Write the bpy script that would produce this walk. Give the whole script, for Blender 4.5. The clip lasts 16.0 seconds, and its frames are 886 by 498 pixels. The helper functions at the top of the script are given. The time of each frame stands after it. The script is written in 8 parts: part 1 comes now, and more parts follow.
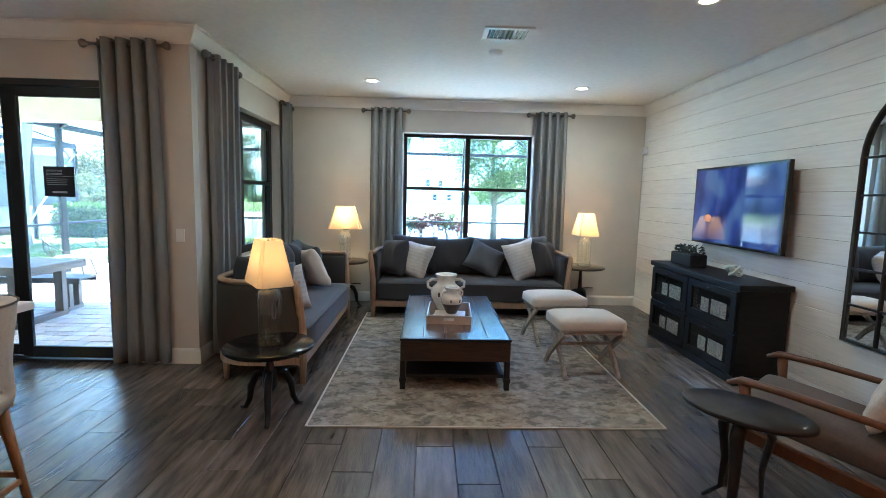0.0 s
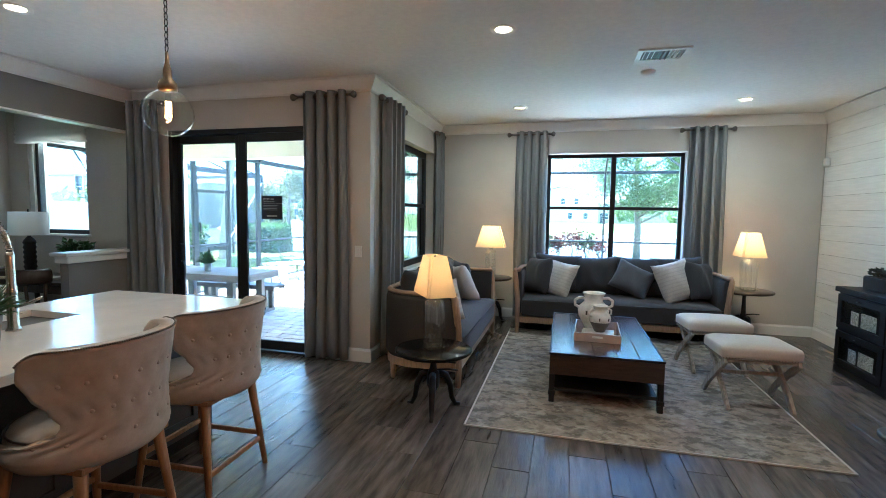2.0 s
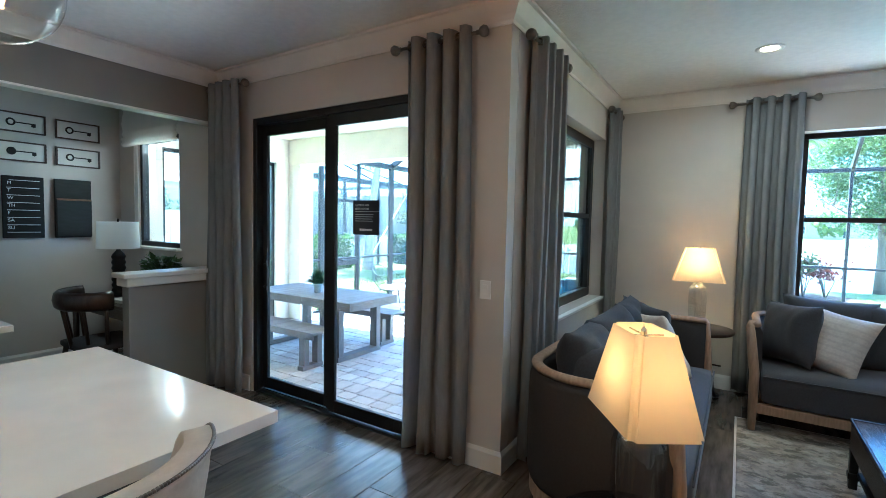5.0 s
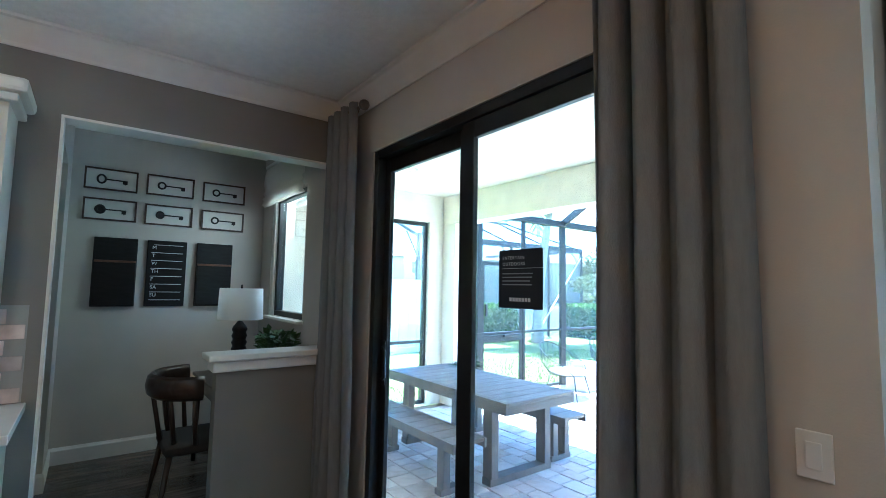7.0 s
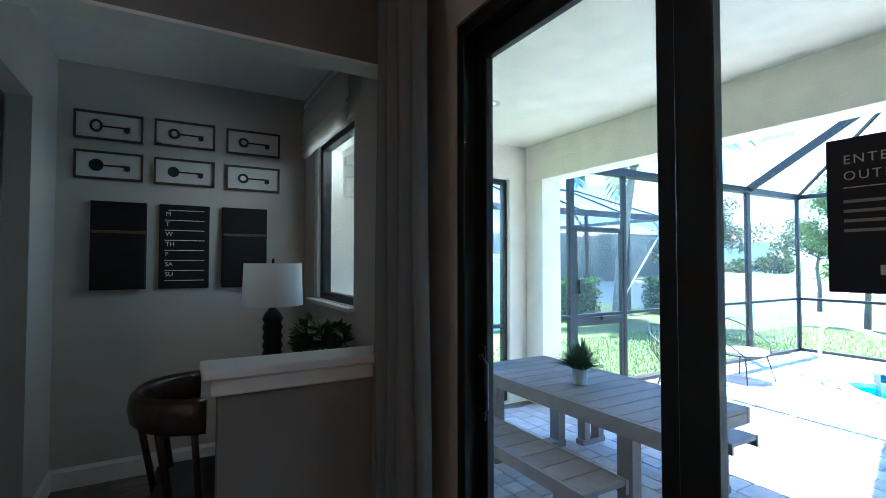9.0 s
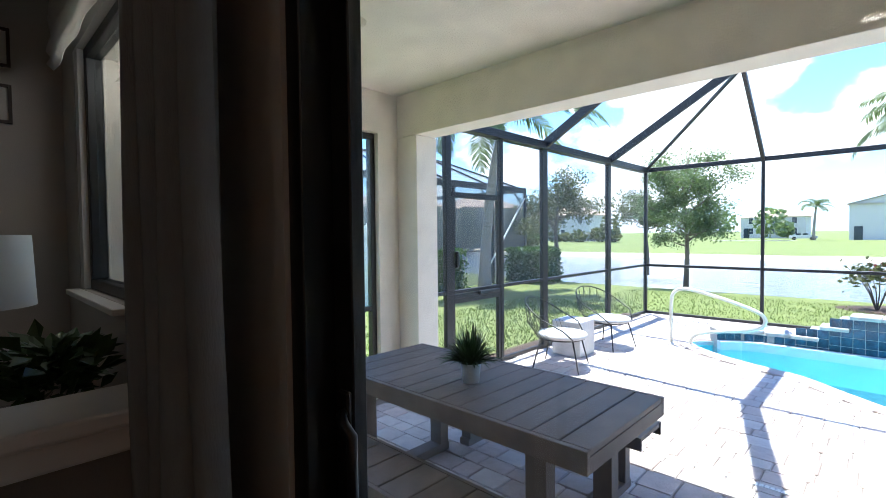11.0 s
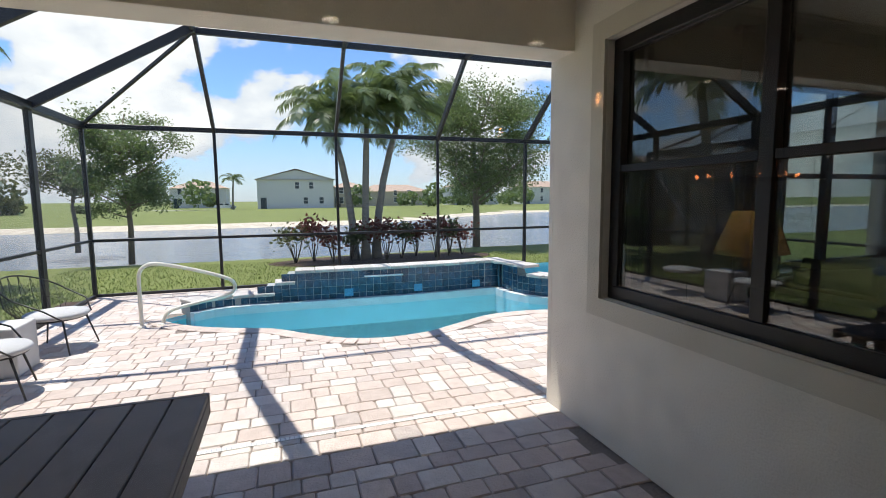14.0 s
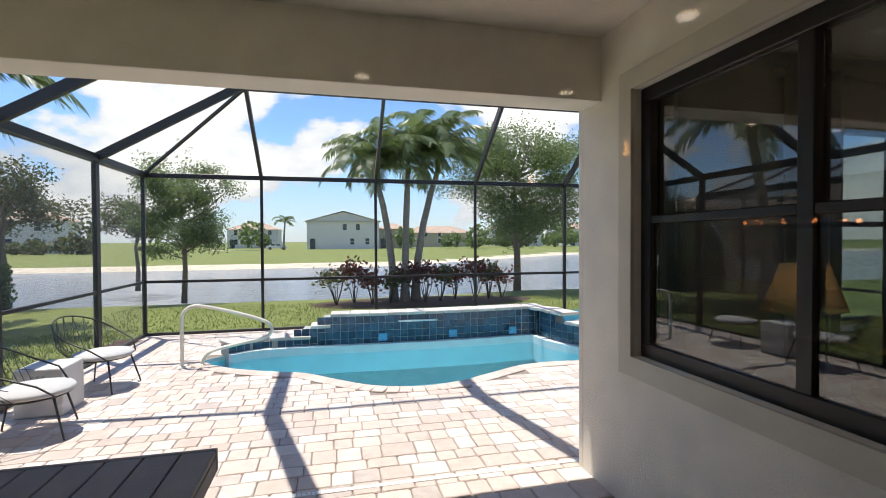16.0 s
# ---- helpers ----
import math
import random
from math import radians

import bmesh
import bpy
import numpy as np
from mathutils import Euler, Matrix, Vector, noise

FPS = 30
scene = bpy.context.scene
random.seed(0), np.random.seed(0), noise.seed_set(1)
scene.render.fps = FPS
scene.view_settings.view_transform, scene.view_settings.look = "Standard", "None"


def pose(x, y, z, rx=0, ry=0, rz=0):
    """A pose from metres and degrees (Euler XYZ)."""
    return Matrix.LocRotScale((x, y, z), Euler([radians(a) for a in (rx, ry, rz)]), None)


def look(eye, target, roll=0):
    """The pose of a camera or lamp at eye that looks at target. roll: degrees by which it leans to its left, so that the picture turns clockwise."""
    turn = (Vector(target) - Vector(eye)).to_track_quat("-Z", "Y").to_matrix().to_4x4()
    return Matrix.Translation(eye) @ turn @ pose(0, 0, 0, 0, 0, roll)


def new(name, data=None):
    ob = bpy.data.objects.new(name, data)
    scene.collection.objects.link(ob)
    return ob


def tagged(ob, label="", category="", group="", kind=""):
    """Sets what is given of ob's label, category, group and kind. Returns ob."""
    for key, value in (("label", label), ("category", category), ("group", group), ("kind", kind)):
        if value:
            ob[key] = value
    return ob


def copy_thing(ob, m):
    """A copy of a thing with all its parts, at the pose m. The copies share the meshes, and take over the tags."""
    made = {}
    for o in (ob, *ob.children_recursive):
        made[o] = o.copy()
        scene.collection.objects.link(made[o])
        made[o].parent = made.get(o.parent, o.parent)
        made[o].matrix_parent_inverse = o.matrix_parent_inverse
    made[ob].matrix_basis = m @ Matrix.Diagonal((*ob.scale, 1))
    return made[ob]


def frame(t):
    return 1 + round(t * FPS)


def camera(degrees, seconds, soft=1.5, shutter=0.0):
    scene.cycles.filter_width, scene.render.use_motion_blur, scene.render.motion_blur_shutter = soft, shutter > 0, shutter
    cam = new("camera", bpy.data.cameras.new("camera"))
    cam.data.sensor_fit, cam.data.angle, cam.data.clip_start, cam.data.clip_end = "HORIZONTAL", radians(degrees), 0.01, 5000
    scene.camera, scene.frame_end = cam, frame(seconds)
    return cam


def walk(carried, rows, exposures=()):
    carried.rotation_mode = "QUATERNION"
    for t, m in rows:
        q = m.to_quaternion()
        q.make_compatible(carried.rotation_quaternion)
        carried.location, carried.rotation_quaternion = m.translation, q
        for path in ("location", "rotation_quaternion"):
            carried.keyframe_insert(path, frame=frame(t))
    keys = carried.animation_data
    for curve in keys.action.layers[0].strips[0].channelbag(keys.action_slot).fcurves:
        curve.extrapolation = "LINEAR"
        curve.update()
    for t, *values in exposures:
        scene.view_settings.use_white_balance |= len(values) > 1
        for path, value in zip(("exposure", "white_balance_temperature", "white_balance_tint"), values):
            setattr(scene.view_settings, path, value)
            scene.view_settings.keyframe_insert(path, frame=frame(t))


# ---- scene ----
cam = camera(86.9, 16.0, soft=0.8)
# seconds, eye, target, roll
PATH = [
    (0, (0.031, -0.023, 1.534), (0.092, 1.964, 1.315), 1.4),
    (0.5, (-0.08, -0.194, 1.542), (-0.198, 1.795, 1.361), 1.0),
    (1, (-0.143, -0.308, 1.553), (-0.531, 1.645, 1.371), 0.0),
    (1.5, (-0.157, -0.324, 1.552), (-0.779, 1.57, 1.39), 0.1),
    (2, (-0.097, -0.312, 1.545), (-0.595, 1.619, 1.396), 0.8),
    (2.5, (-0.024, -0.229, 1.534), (-0.262, 1.752, 1.388), 1.3),
    (3, (-0.022, -0.006, 1.532), (-0.132, 1.985, 1.388), 1.5),
    (3.5, (-0.205, 0.344, 1.518), (-0.472, 2.317, 1.329), 1.7),
    (4, (-0.414, 0.723, 1.517), (-0.953, 2.64, 1.332), 0.7),
    (4.5, (-0.573, 1.145, 1.557), (-1.411, 2.954, 1.397), 0.9),
    (5, (-0.8, 1.491, 1.565), (-1.869, 3.178, 1.452), 1.2),
    (5.2, (-0.873, 1.615, 1.557), (-2.017, 3.253, 1.48), 1.3),
    (7.5, (-2.042, 2.827, 1.542), (-3.734, 3.879, 1.713), 1.7),
    (8, (-2.364, 2.948, 1.535), (-4.131, 3.877, 1.655), 1.9),
    (10.5, (-3.487, 3.524, 1.484), (-5.025, 4.8, 1.395), -2.1),
    (11, (-3.64, 3.669, 1.491), (-5.024, 5.111, 1.43), -0.6),
    (11.5, (-3.816, 3.775, 1.49), (-4.902, 5.454, 1.465), -0.4),
    (12, (-3.896, 3.861, 1.479), (-4.644, 5.715, 1.434), -0.7),
    (12.5, (-3.905, 3.899, 1.485), (-4.323, 5.854, 1.418), -0.4),
    (13, (-4.013, 3.938, 1.489), (-4.009, 5.934, 1.377), -0.4),
    (13.5, (-4.121, 3.949, 1.487), (-3.727, 5.904, 1.337), -0.4),
    (14, (-4.153, 3.973, 1.479), (-3.51, 5.855, 1.269), -0.5),
    (14.5, (-4.148, 3.975, 1.487), (-3.379, 5.807, 1.258), -0.4),
    (15, (-4.103, 3.978, 1.511), (-3.286, 5.795, 1.331), -0.4),
    (15.5, (-4.04, 3.992, 1.527), (-3.292, 5.844, 1.426), -0.4),
    (16, (-4.002, 3.99, 1.54), (-3.534, 5.934, 1.506), -0.3),
]
walk(cam, [(t, look(e, g, r)) for t, e, g, r in PATH],
     exposures=[(0, 3.98, 4930, -7), (1.5, 3.92, 4850, -8), (3, 3.97, 4780, -9), (5, 3.88, 4700, -9), (7.5, 3.45, 4600, -9), (7.9, 2.9, 4420, -10), (8.2, 2.8, 4350, -10), (10.3, 2.08, 5700, 8), (10.8, 1.84, 5750, 8), (11.4, 0.95, 5850, 10), (12.2, 0.27, 6000, 11), (13.5, 0.33, 6450, 12), (16, 0.48, 6900, 14)])

# ---------------------------------------------------------------- light
SUN_FROM = Vector((-0.66, 0.64, 4.0))
sun = new("sun", bpy.data.lights.new("sun", "SUN"))
sun.data.energy, sun.data.angle, sun.data.color = 4.7, radians(0.6), (1.0, 0.96, 0.91)
sun.matrix_world = look(SUN_FROM, (0, 0, 0))

world = bpy.data.worlds.new("world")
scene.world = world
world.use_nodes = True
wn, wl = world.node_tree.nodes, world.node_tree.links
wn.clear()
sky = wn.new("ShaderNodeTexSky")
sky.sky_type, sky.sun_disc = "NISHITA", False
sky.sun_elevation = math.asin(SUN_FROM.normalized().z)
sky.sun_rotation = math.atan2(SUN_FROM.x, SUN_FROM.y)
sky.altitude, sky.air_density, sky.dust_density, sky.ozone_density = 0, 1.0, 0.1, 4.0
# broken white cumulus over the blue, spread over the whole sky
wc = wn.new("ShaderNodeTexCoord")
wsep = wn.new("ShaderNodeSeparateXYZ")
wl.new(wc.outputs["Generated"], wsep.inputs[0])
wcomb = wn.new("ShaderNodeMapping")
wcomb.inputs["Scale"].default_value, wcomb.inputs["Location"].default_value = (1, 1, 1.7), (1.9, 0.35, 0.4)
wl.new(wc.outputs["Generated"], wcomb.inputs[0])
wnoise = wn.new("ShaderNodeTexNoise")
wnoise.inputs["Scale"].default_value, wnoise.inputs["Detail"].default_value, wnoise.inputs["Roughness"].default_value = 4.2, 14, 0.54
wl.new(wcomb.outputs[0], wnoise.inputs["Vector"])
wramp = wn.new("ShaderNodeValToRGB")
wramp.color_ramp.elements[0].position, wramp.color_ramp.elements[1].position = 0.525, 0.575
wlow = wn.new("ShaderNodeMapRange")
wlow.inputs[1].default_value, wlow.inputs[2].default_value, wlow.inputs[3].default_value, wlow.inputs[4].default_value = 0.05, 0.75, 0.06, -0.06
wl.new(wsep.outputs["Z"], wlow.inputs[0])
wadd = wn.new("ShaderNodeMath"); wadd.operation = "ADD"
wl.new(wnoise.outputs["Fac"], wadd.inputs[0]); wl.new(wlow.outputs[0], wadd.inputs[1])
wl.new(wadd.outputs[0], wramp.inputs[0])
wshade = wn.new("ShaderNodeValToRGB")
wshade.color_ramp.elements[0].position, wshade.color_ramp.elements[0].color = 0.47, (4.2, 4.7, 5.5, 1)
wshade.color_ramp.elements[1].position, wshade.color_ramp.elements[1].color = 0.63, (7.0, 7.05, 7.1, 1)
wl.new(wnoise.outputs["Fac"], wshade.inputs[0])
wmix = wn.new("ShaderNodeMix"); wmix.data_type = "RGBA"
whz = wn.new("ShaderNodeMapRange")
whz.inputs[1].default_value, whz.inputs[2].default_value, whz.inputs[3].default_value, whz.inputs[4].default_value = 0.0, 0.14, 0.75, 0.0
wl.new(wsep.outputs["Z"], whz.inputs[0])
wmax = wn.new("ShaderNodeMath"); wmax.operation = "MAXIMUM"
wl.new(wramp.outputs["Color"], wmax.inputs[0]); wl.new(whz.outputs[0], wmax.inputs[1])
wl.new(wmax.outputs[0], wmix.inputs["Factor"])
wblue = wn.new("ShaderNodeMix"); wblue.data_type, wblue.blend_type = "RGBA", "MULTIPLY"
wblue.inputs["Factor"].default_value, wblue.inputs["B"].default_value = 1.0, (0.92, 1.08, 1.30, 1)
wl.new(sky.outputs["Color"], wblue.inputs["A"])
wl.new(wblue.outputs["Result"], wmix.inputs["A"])
wl.new(wshade.outputs["Color"], wmix.inputs["B"])
wbg = wn.new("ShaderNodeBackground"); wbg.inputs["Strength"].default_value = 0.125
wl.new(wmix.outputs["Result"], wbg.inputs["Color"])
wout = wn.new("ShaderNodeOutputWorld")
wl.new(wbg.outputs[0], wout.inputs[0])


def lamp(name, kind, where, watts, colour=(1, 0.86, 0.7), size=0.1, target=None):
    ob = new(name, bpy.data.lights.new(name, kind))
    ob.data.energy, ob.data.color = watts, colour
    if kind == "AREA":
        ob.data.shape, ob.data.size = "DISK", size
    else:
        ob.data.shadow_soft_size = size
    ob.matrix_world = look(where, target) if target else pose(*where)
    return ob


INDOOR_CANS = [(-0.68, 5.72), (1.85, 5.78), (1.87, 3.22), (-0.57, 3.19), (-3.72, 2.12), (-1.92, 2.0), (-1.92, 0.52), (-3.74, 0.54), (0.78, -0.1), (2.07, -0.1)]
PATIO_CANS = [(-6.2, 5.5), (-3.77, 6.28), (-3.40, 5.60)]
for cx, cy in INDOOR_CANS:
    lamp("can_lamp", "AREA", (cx, cy, 2.87), 0.9 if cy > 5 else 0.6 if cy > 3 else 0.25 if cx < -1 else 0.12, (1, 0.88, 0.74), 0.13)

# added area lamp at the desk window's head, stands in for sky light to brighten the nook
nook_fill = new("desk_window_sky", bpy.data.lights.new("desk_window_sky", "AREA"))
nook_fill.data.shape, nook_fill.data.size, nook_fill.data.size_y = "RECTANGLE", 0.86, 0.10
nook_fill.data.energy, nook_fill.data.color = 0.75, (1.0, 0.92, 0.82)
nook_fill.matrix_world = look((-6.10, 4.30, 2.36), (-6.45, 3.0, 1.35))

# ---------------------------------------------------------------- materials


def M(name, col, rough=0.6, metal=0.0, var=0.12, scale=6.0, stretch=(1, 1, 1), bump=0.08, bscale=90.0, col2=None, rnd=0.0, detail=6, spec=0.5, big=0.8, sheen=0.0, dist=0.01):
    """Procedural surface: two scales of variation, fine relief, an optional shade per object."""
    m = bpy.data.materials.new(name)
    m.use_nodes = True
    n, l = m.node_tree.nodes, m.node_tree.links
    bsdf = n["Principled BSDF"]
    bsdf.inputs["Roughness"].default_value, bsdf.inputs["Metallic"].default_value = rough, metal
    bsdf.inputs["Specular IOR Level"].default_value = spec
    if sheen:
        bsdf.inputs["Sheen Weight"].default_value = sheen
    tc = n.new("ShaderNodeTexCoord")
    mp = n.new("ShaderNodeMapping")
    mp.inputs["Scale"].default_value = stretch
    src = tc.outputs["Object"]
    oi = None
    if rnd:
        oi = n.new("ShaderNodeObjectInfo")
        mul = n.new("ShaderNodeVectorMath"); mul.operation = "MULTIPLY_ADD"
        comb = n.new("ShaderNodeCombineXYZ")
        for k in range(3):
            l.new(oi.outputs["Random"], comb.inputs[k])
        mul.inputs[1].default_value = (37.0, 53.0, 71.0)
        l.new(comb.outputs[0], mul.inputs[0]); l.new(src, mul.inputs[2])
        src = mul.outputs[0]
    l.new(src, mp.inputs["Vector"])
    n1 = n.new("ShaderNodeTexNoise")
    n1.inputs["Scale"].default_value, n1.inputs["Detail"].default_value = scale, detail
    l.new(mp.outputs[0], n1.inputs["Vector"])
    n2 = n.new("ShaderNodeTexNoise")
    n2.inputs["Scale"].default_value, n2.inputs["Detail"].default_value = big, 3
    l.new(src, n2.inputs["Vector"])
    c = Vector(col)
    d = Vector(col2) if col2 else c * (1 - var)
    e = c if col2 else Vector([min(1, v) for v in c * (1 + var)])
    ramp = n.new("ShaderNodeValToRGB")
    ramp.color_ramp.elements[0].position, ramp.color_ramp.elements[1].position = 0.33, 0.67
    ramp.color_ramp.elements[0].color, ramp.color_ramp.elements[1].color = (*d, 1), (*e, 1)
    l.new(n1.outputs["Fac"], ramp.inputs[0])
    hsv = n.new("ShaderNodeHueSaturation")
    l.new(ramp.outputs[0], hsv.inputs["Color"])
    mr = n.new("ShaderNodeMapRange")
    mr.inputs[3].default_value, mr.inputs[4].default_value = 1 - var * 0.7, 1 + var * 0.7
    l.new(n2.outputs["Fac"], mr.inputs[0])
    val = mr.outputs[0]
    if rnd:
        mr2 = n.new("ShaderNodeMapRange")
        mr2.inputs[3].default_value, mr2.inputs[4].default_value = 1 - rnd, 1 + rnd
        l.new(oi.outputs["Random"], mr2.inputs[0])
        mm = n.new("ShaderNodeMath"); mm.operation = "MULTIPLY"
        l.new(val, mm.inputs[0]); l.new(mr2.outputs[0], mm.inputs[1])
        val = mm.outputs[0]
    l.new(val, hsv.inputs["Value"])
    l.new(hsv.outputs[0], bsdf.inputs["Base Color"])
    if bump:
        n3 = n.new("ShaderNodeTexNoise")
        n3.inputs["Scale"].default_value, n3.inputs["Detail"].default_value = bscale, 4
        l.new(mp.outputs[0], n3.inputs["Vector"])
        b = n.new("ShaderNodeBump")
        b.inputs["Strength"].default_value, b.inputs["Distance"].default_value = bump, dist
        l.new(n3.outputs["Fac"], b.inputs["Height"])
        l.new(b.outputs[0], bsdf.inputs["Normal"])
    return m


def emit(name, col, strength):
    m = bpy.data.materials.new(name)
    m.use_nodes = True
    b = m.node_tree.nodes["Principled BSDF"]
    b.inputs["Base Color"].default_value = (*col, 1)
    b.inputs["Emission Color"].default_value = (*col, 1)
    b.inputs["Emission Strength"].default_value = strength
    return m


def pane_glass(name, tint=(0.97, 0.99, 0.98), gloss=0.04):
    """Thin flat pane: clear, with a Fresnel gloss."""
    m = bpy.data.materials.new(name)
    m.use_nodes = True
    n, l = m.node_tree.nodes, m.node_tree.links
    n.remove(n["Principled BSDF"])
    tr = n.new("ShaderNodeBsdfTransparent"); tr.inputs[0].default_value = (*tint, 1)
    gl = n.new("ShaderNodeBsdfGlossy"); gl.inputs["Roughness"].default_value = 0.0
    lw_ = n.new("ShaderNodeLayerWeight"); lw_.inputs["Blend"].default_value = 0.5
    pw = n.new("ShaderNodeMath"); pw.operation = "POWER"; pw.inputs[1].default_value = 5.0
    l.new(lw_.outputs["Facing"], pw.inputs[0])
    fr = n.new("ShaderNodeMath"); fr.operation = "MULTIPLY_ADD"; fr.inputs[1].default_value, fr.inputs[2].default_value = 0.9, gloss
    l.new(pw.outputs[0], fr.inputs[0])
    mx = n.new("ShaderNodeMixShader")
    l.new(fr.outputs[0], mx.inputs[0]); l.new(tr.outputs[0], mx.inputs[1]); l.new(gl.outputs[0], mx.inputs[2])
    l.new(mx.outputs[0], n["Material Output"].inputs["Surface"])
    return m


def sheer(name, col, through_part, noise_scale=None):
    """Woven sheet that lets part of the light through."""
    m = bpy.data.materials.new(name)
    m.use_nodes = True
    n, l = m.node_tree.nodes, m.node_tree.links
    n.remove(n["Principled BSDF"])
    tr = n.new("ShaderNodeBsdfTransparent")
    df = n.new("ShaderNodeBsdfDiffuse"); df.inputs[0].default_value = (*col, 1)
    mx = n.new("ShaderNodeMixShader"); mx.inputs[0].default_value = 1 - through_part
    l.new(tr.outputs[0], mx.inputs[1]); l.new(df.outputs[0], mx.inputs[2])
    l.new(mx.outputs[0], n["Material Output"].inputs["Surface"])
    return m


def shade_cloth(name, col, amount=0.5):
    """Lamp shade cloth: diffuse and translucent."""
    m = bpy.data.materials.new(name)
    m.use_nodes = True
    n, l = m.node_tree.nodes, m.node_tree.links
    n.remove(n["Principled BSDF"])
    a = n.new("ShaderNodeBsdfDiffuse"); a.inputs[0].default_value = (*col, 1)
    b = n.new("ShaderNodeBsdfTranslucent"); b.inputs[0].default_value = (*col, 1)
    w = n.new("ShaderNodeTexNoise"); w.inputs["Scale"].default_value = 180
    bp = n.new("ShaderNodeBump"); bp.inputs["Strength"].default_value = 0.1
    l.new(w.outputs["Fac"], bp.inputs["Height"]); l.new(bp.outputs[0], a.inputs["Normal"])
    mx = n.new("ShaderNodeMixShader"); mx.inputs[0].default_value = amount
    l.new(a.outputs[0], mx.inputs[1]); l.new(b.outputs[0], mx.inputs[2])
    l.new(mx.outputs[0], n["Material Output"].inputs["Surface"])
    return m


PAINT = M("greige_paint", (0.56, 0.53, 0.485), 0.7, var=0.03, scale=3, bump=0.12, bscale=160)
GREY_PAINT = M("grey_paint", (0.225, 0.218, 0.20), 0.65, var=0.04, scale=3, bump=0.12, bscale=160)
WHITE_TRIM = M("white_trim", (0.80, 0.79, 0.76), 0.4, var=0.03, bump=0.03)
CEIL = M("ceiling_paint", (0.85, 0.84, 0.81), 0.85, var=0.03, scale=20, bump=0.25, bscale=60)
SHIPLAP = M("shiplap_paint", (0.80, 0.79, 0.76), 0.45, var=0.05, scale=4, stretch=(1, 1, 12), bump=0.10, bscale=30, rnd=0.025)
STUCCO = M("stucco", (0.80, 0.73, 0.62), 0.85, var=0.06, scale=5, bump=0.38, bscale=70, dist=0.012)
STUCCO_TRIM = M("stucco_trim", (0.62, 0.56, 0.45), 0.85, var=0.05, scale=5, bump=0.2, bscale=80, dist=0.01)
FRAME = M("bronze_frame", (0.009, 0.0085, 0.008), 0.42, metal=0.0, var=0.2, bump=0.05, bscale=200)
CAGE = M("bronze_aluminium", (0.014, 0.014, 0.016), 0.4, metal=0.0, var=0.2, bump=0.04, bscale=150)
GLASS = pane_glass("window_glass", (0.94, 0.97, 0.97), 0.05)
GLASS_TINTED = pane_glass("tinted_window_glass", (0.50, 0.54, 0.53), 0.11)
SLIDER_GLASS = pane_glass("door_glass", (0.96, 0.985, 0.98), 0.018)
SCREEN = sheer("insect_screen", (0.10, 0.105, 0.11), 0.90)
# same mesh, paler and denser: hazy glare put into its colour
SCREEN_HAZY = sheer("side_insect_screen", (0.22, 0.225, 0.23), 0.74)
FLOOR_TILE = M("wood_look_tile", (0.155, 0.126, 0.105), 0.27, var=0.34, scale=3.2, stretch=(7, 1, 1), bump=0.2, bscale=11, col2=(0.062, 0.050, 0.042), rnd=0.36, big=2.6, detail=11)
GROUT = M("grout", (0.10, 0.085, 0.075), 0.9, var=0.1)
PAVER = M("tumbled_paver", (0.60, 0.49, 0.43), 0.85, var=0.2, scale=14, bump=0.6, bscale=60, col2=(0.51, 0.415, 0.36), rnd=0.11, big=3)
PAVER_PALE = M("pale_paver", (0.66, 0.585, 0.53), 0.85, var=0.2, scale=14, bump=0.6, bscale=60, col2=(0.57, 0.50, 0.45), rnd=0.09, big=3)
PAVER_GREY = M("grey_paver", (0.55, 0.465, 0.42), 0.85, var=0.2, scale=14, bump=0.6, bscale=60, col2=(0.46, 0.39, 0.35), rnd=0.10, big=3)
SAND_JOINT = M("joint_sand", (0.23, 0.19, 0.16), 0.95, var=0.2, scale=60)
GRASS_BASE = M("lawn", (0.20, 0.225, 0.055), 0.9, var=0.35, scale=3, col2=(0.135, 0.165, 0.034), bump=0.7, bscale=55, big=0.25, detail=9, dist=0.03)
SAND = M("bank_sand", (0.58, 0.50, 0.38), 0.95, var=0.15, scale=2, bump=0.3)
MULCH = M("mulch", (0.085, 0.05, 0.033), 0.95, var=0.4, scale=30, bump=0.8, bscale=50, dist=0.03)

# ---------------------------------------------------------------- building helpers


def bx(x0, x1, y0, y1, z0, z1, b=0.0, seg=2):
    bm = bmesh.new()
    bmesh.ops.create_cube(bm, size=1.0)
    for v in bm.verts:
        v.co = Vector(((x0 + x1) / 2 + v.co.x * (x1 - x0), (y0 + y1) / 2 + v.co.y * (y1 - y0), (z0 + z1) / 2 + v.co.z * (z1 - z0)))
    if b > 0:
        bmesh.ops.bevel(bm, geom=bm.edges[:], offset=b, segments=seg, profile=0.5, affect="EDGES")
    return bm


def join(*bms):
    out = bmesh.new()
    for b in bms:
        me = bpy.data.meshes.new("tmp")
        b.to_mesh(me)
        b.free()
        out.from_mesh(me)
        bpy.data.meshes.remove(me)
    return out


def move(bm, m):
    bmesh.ops.transform(bm, matrix=m, verts=bm.verts[:])
    return bm


def sm(bm):
    for f in bm.faces:
        f.smooth = True
    return bm


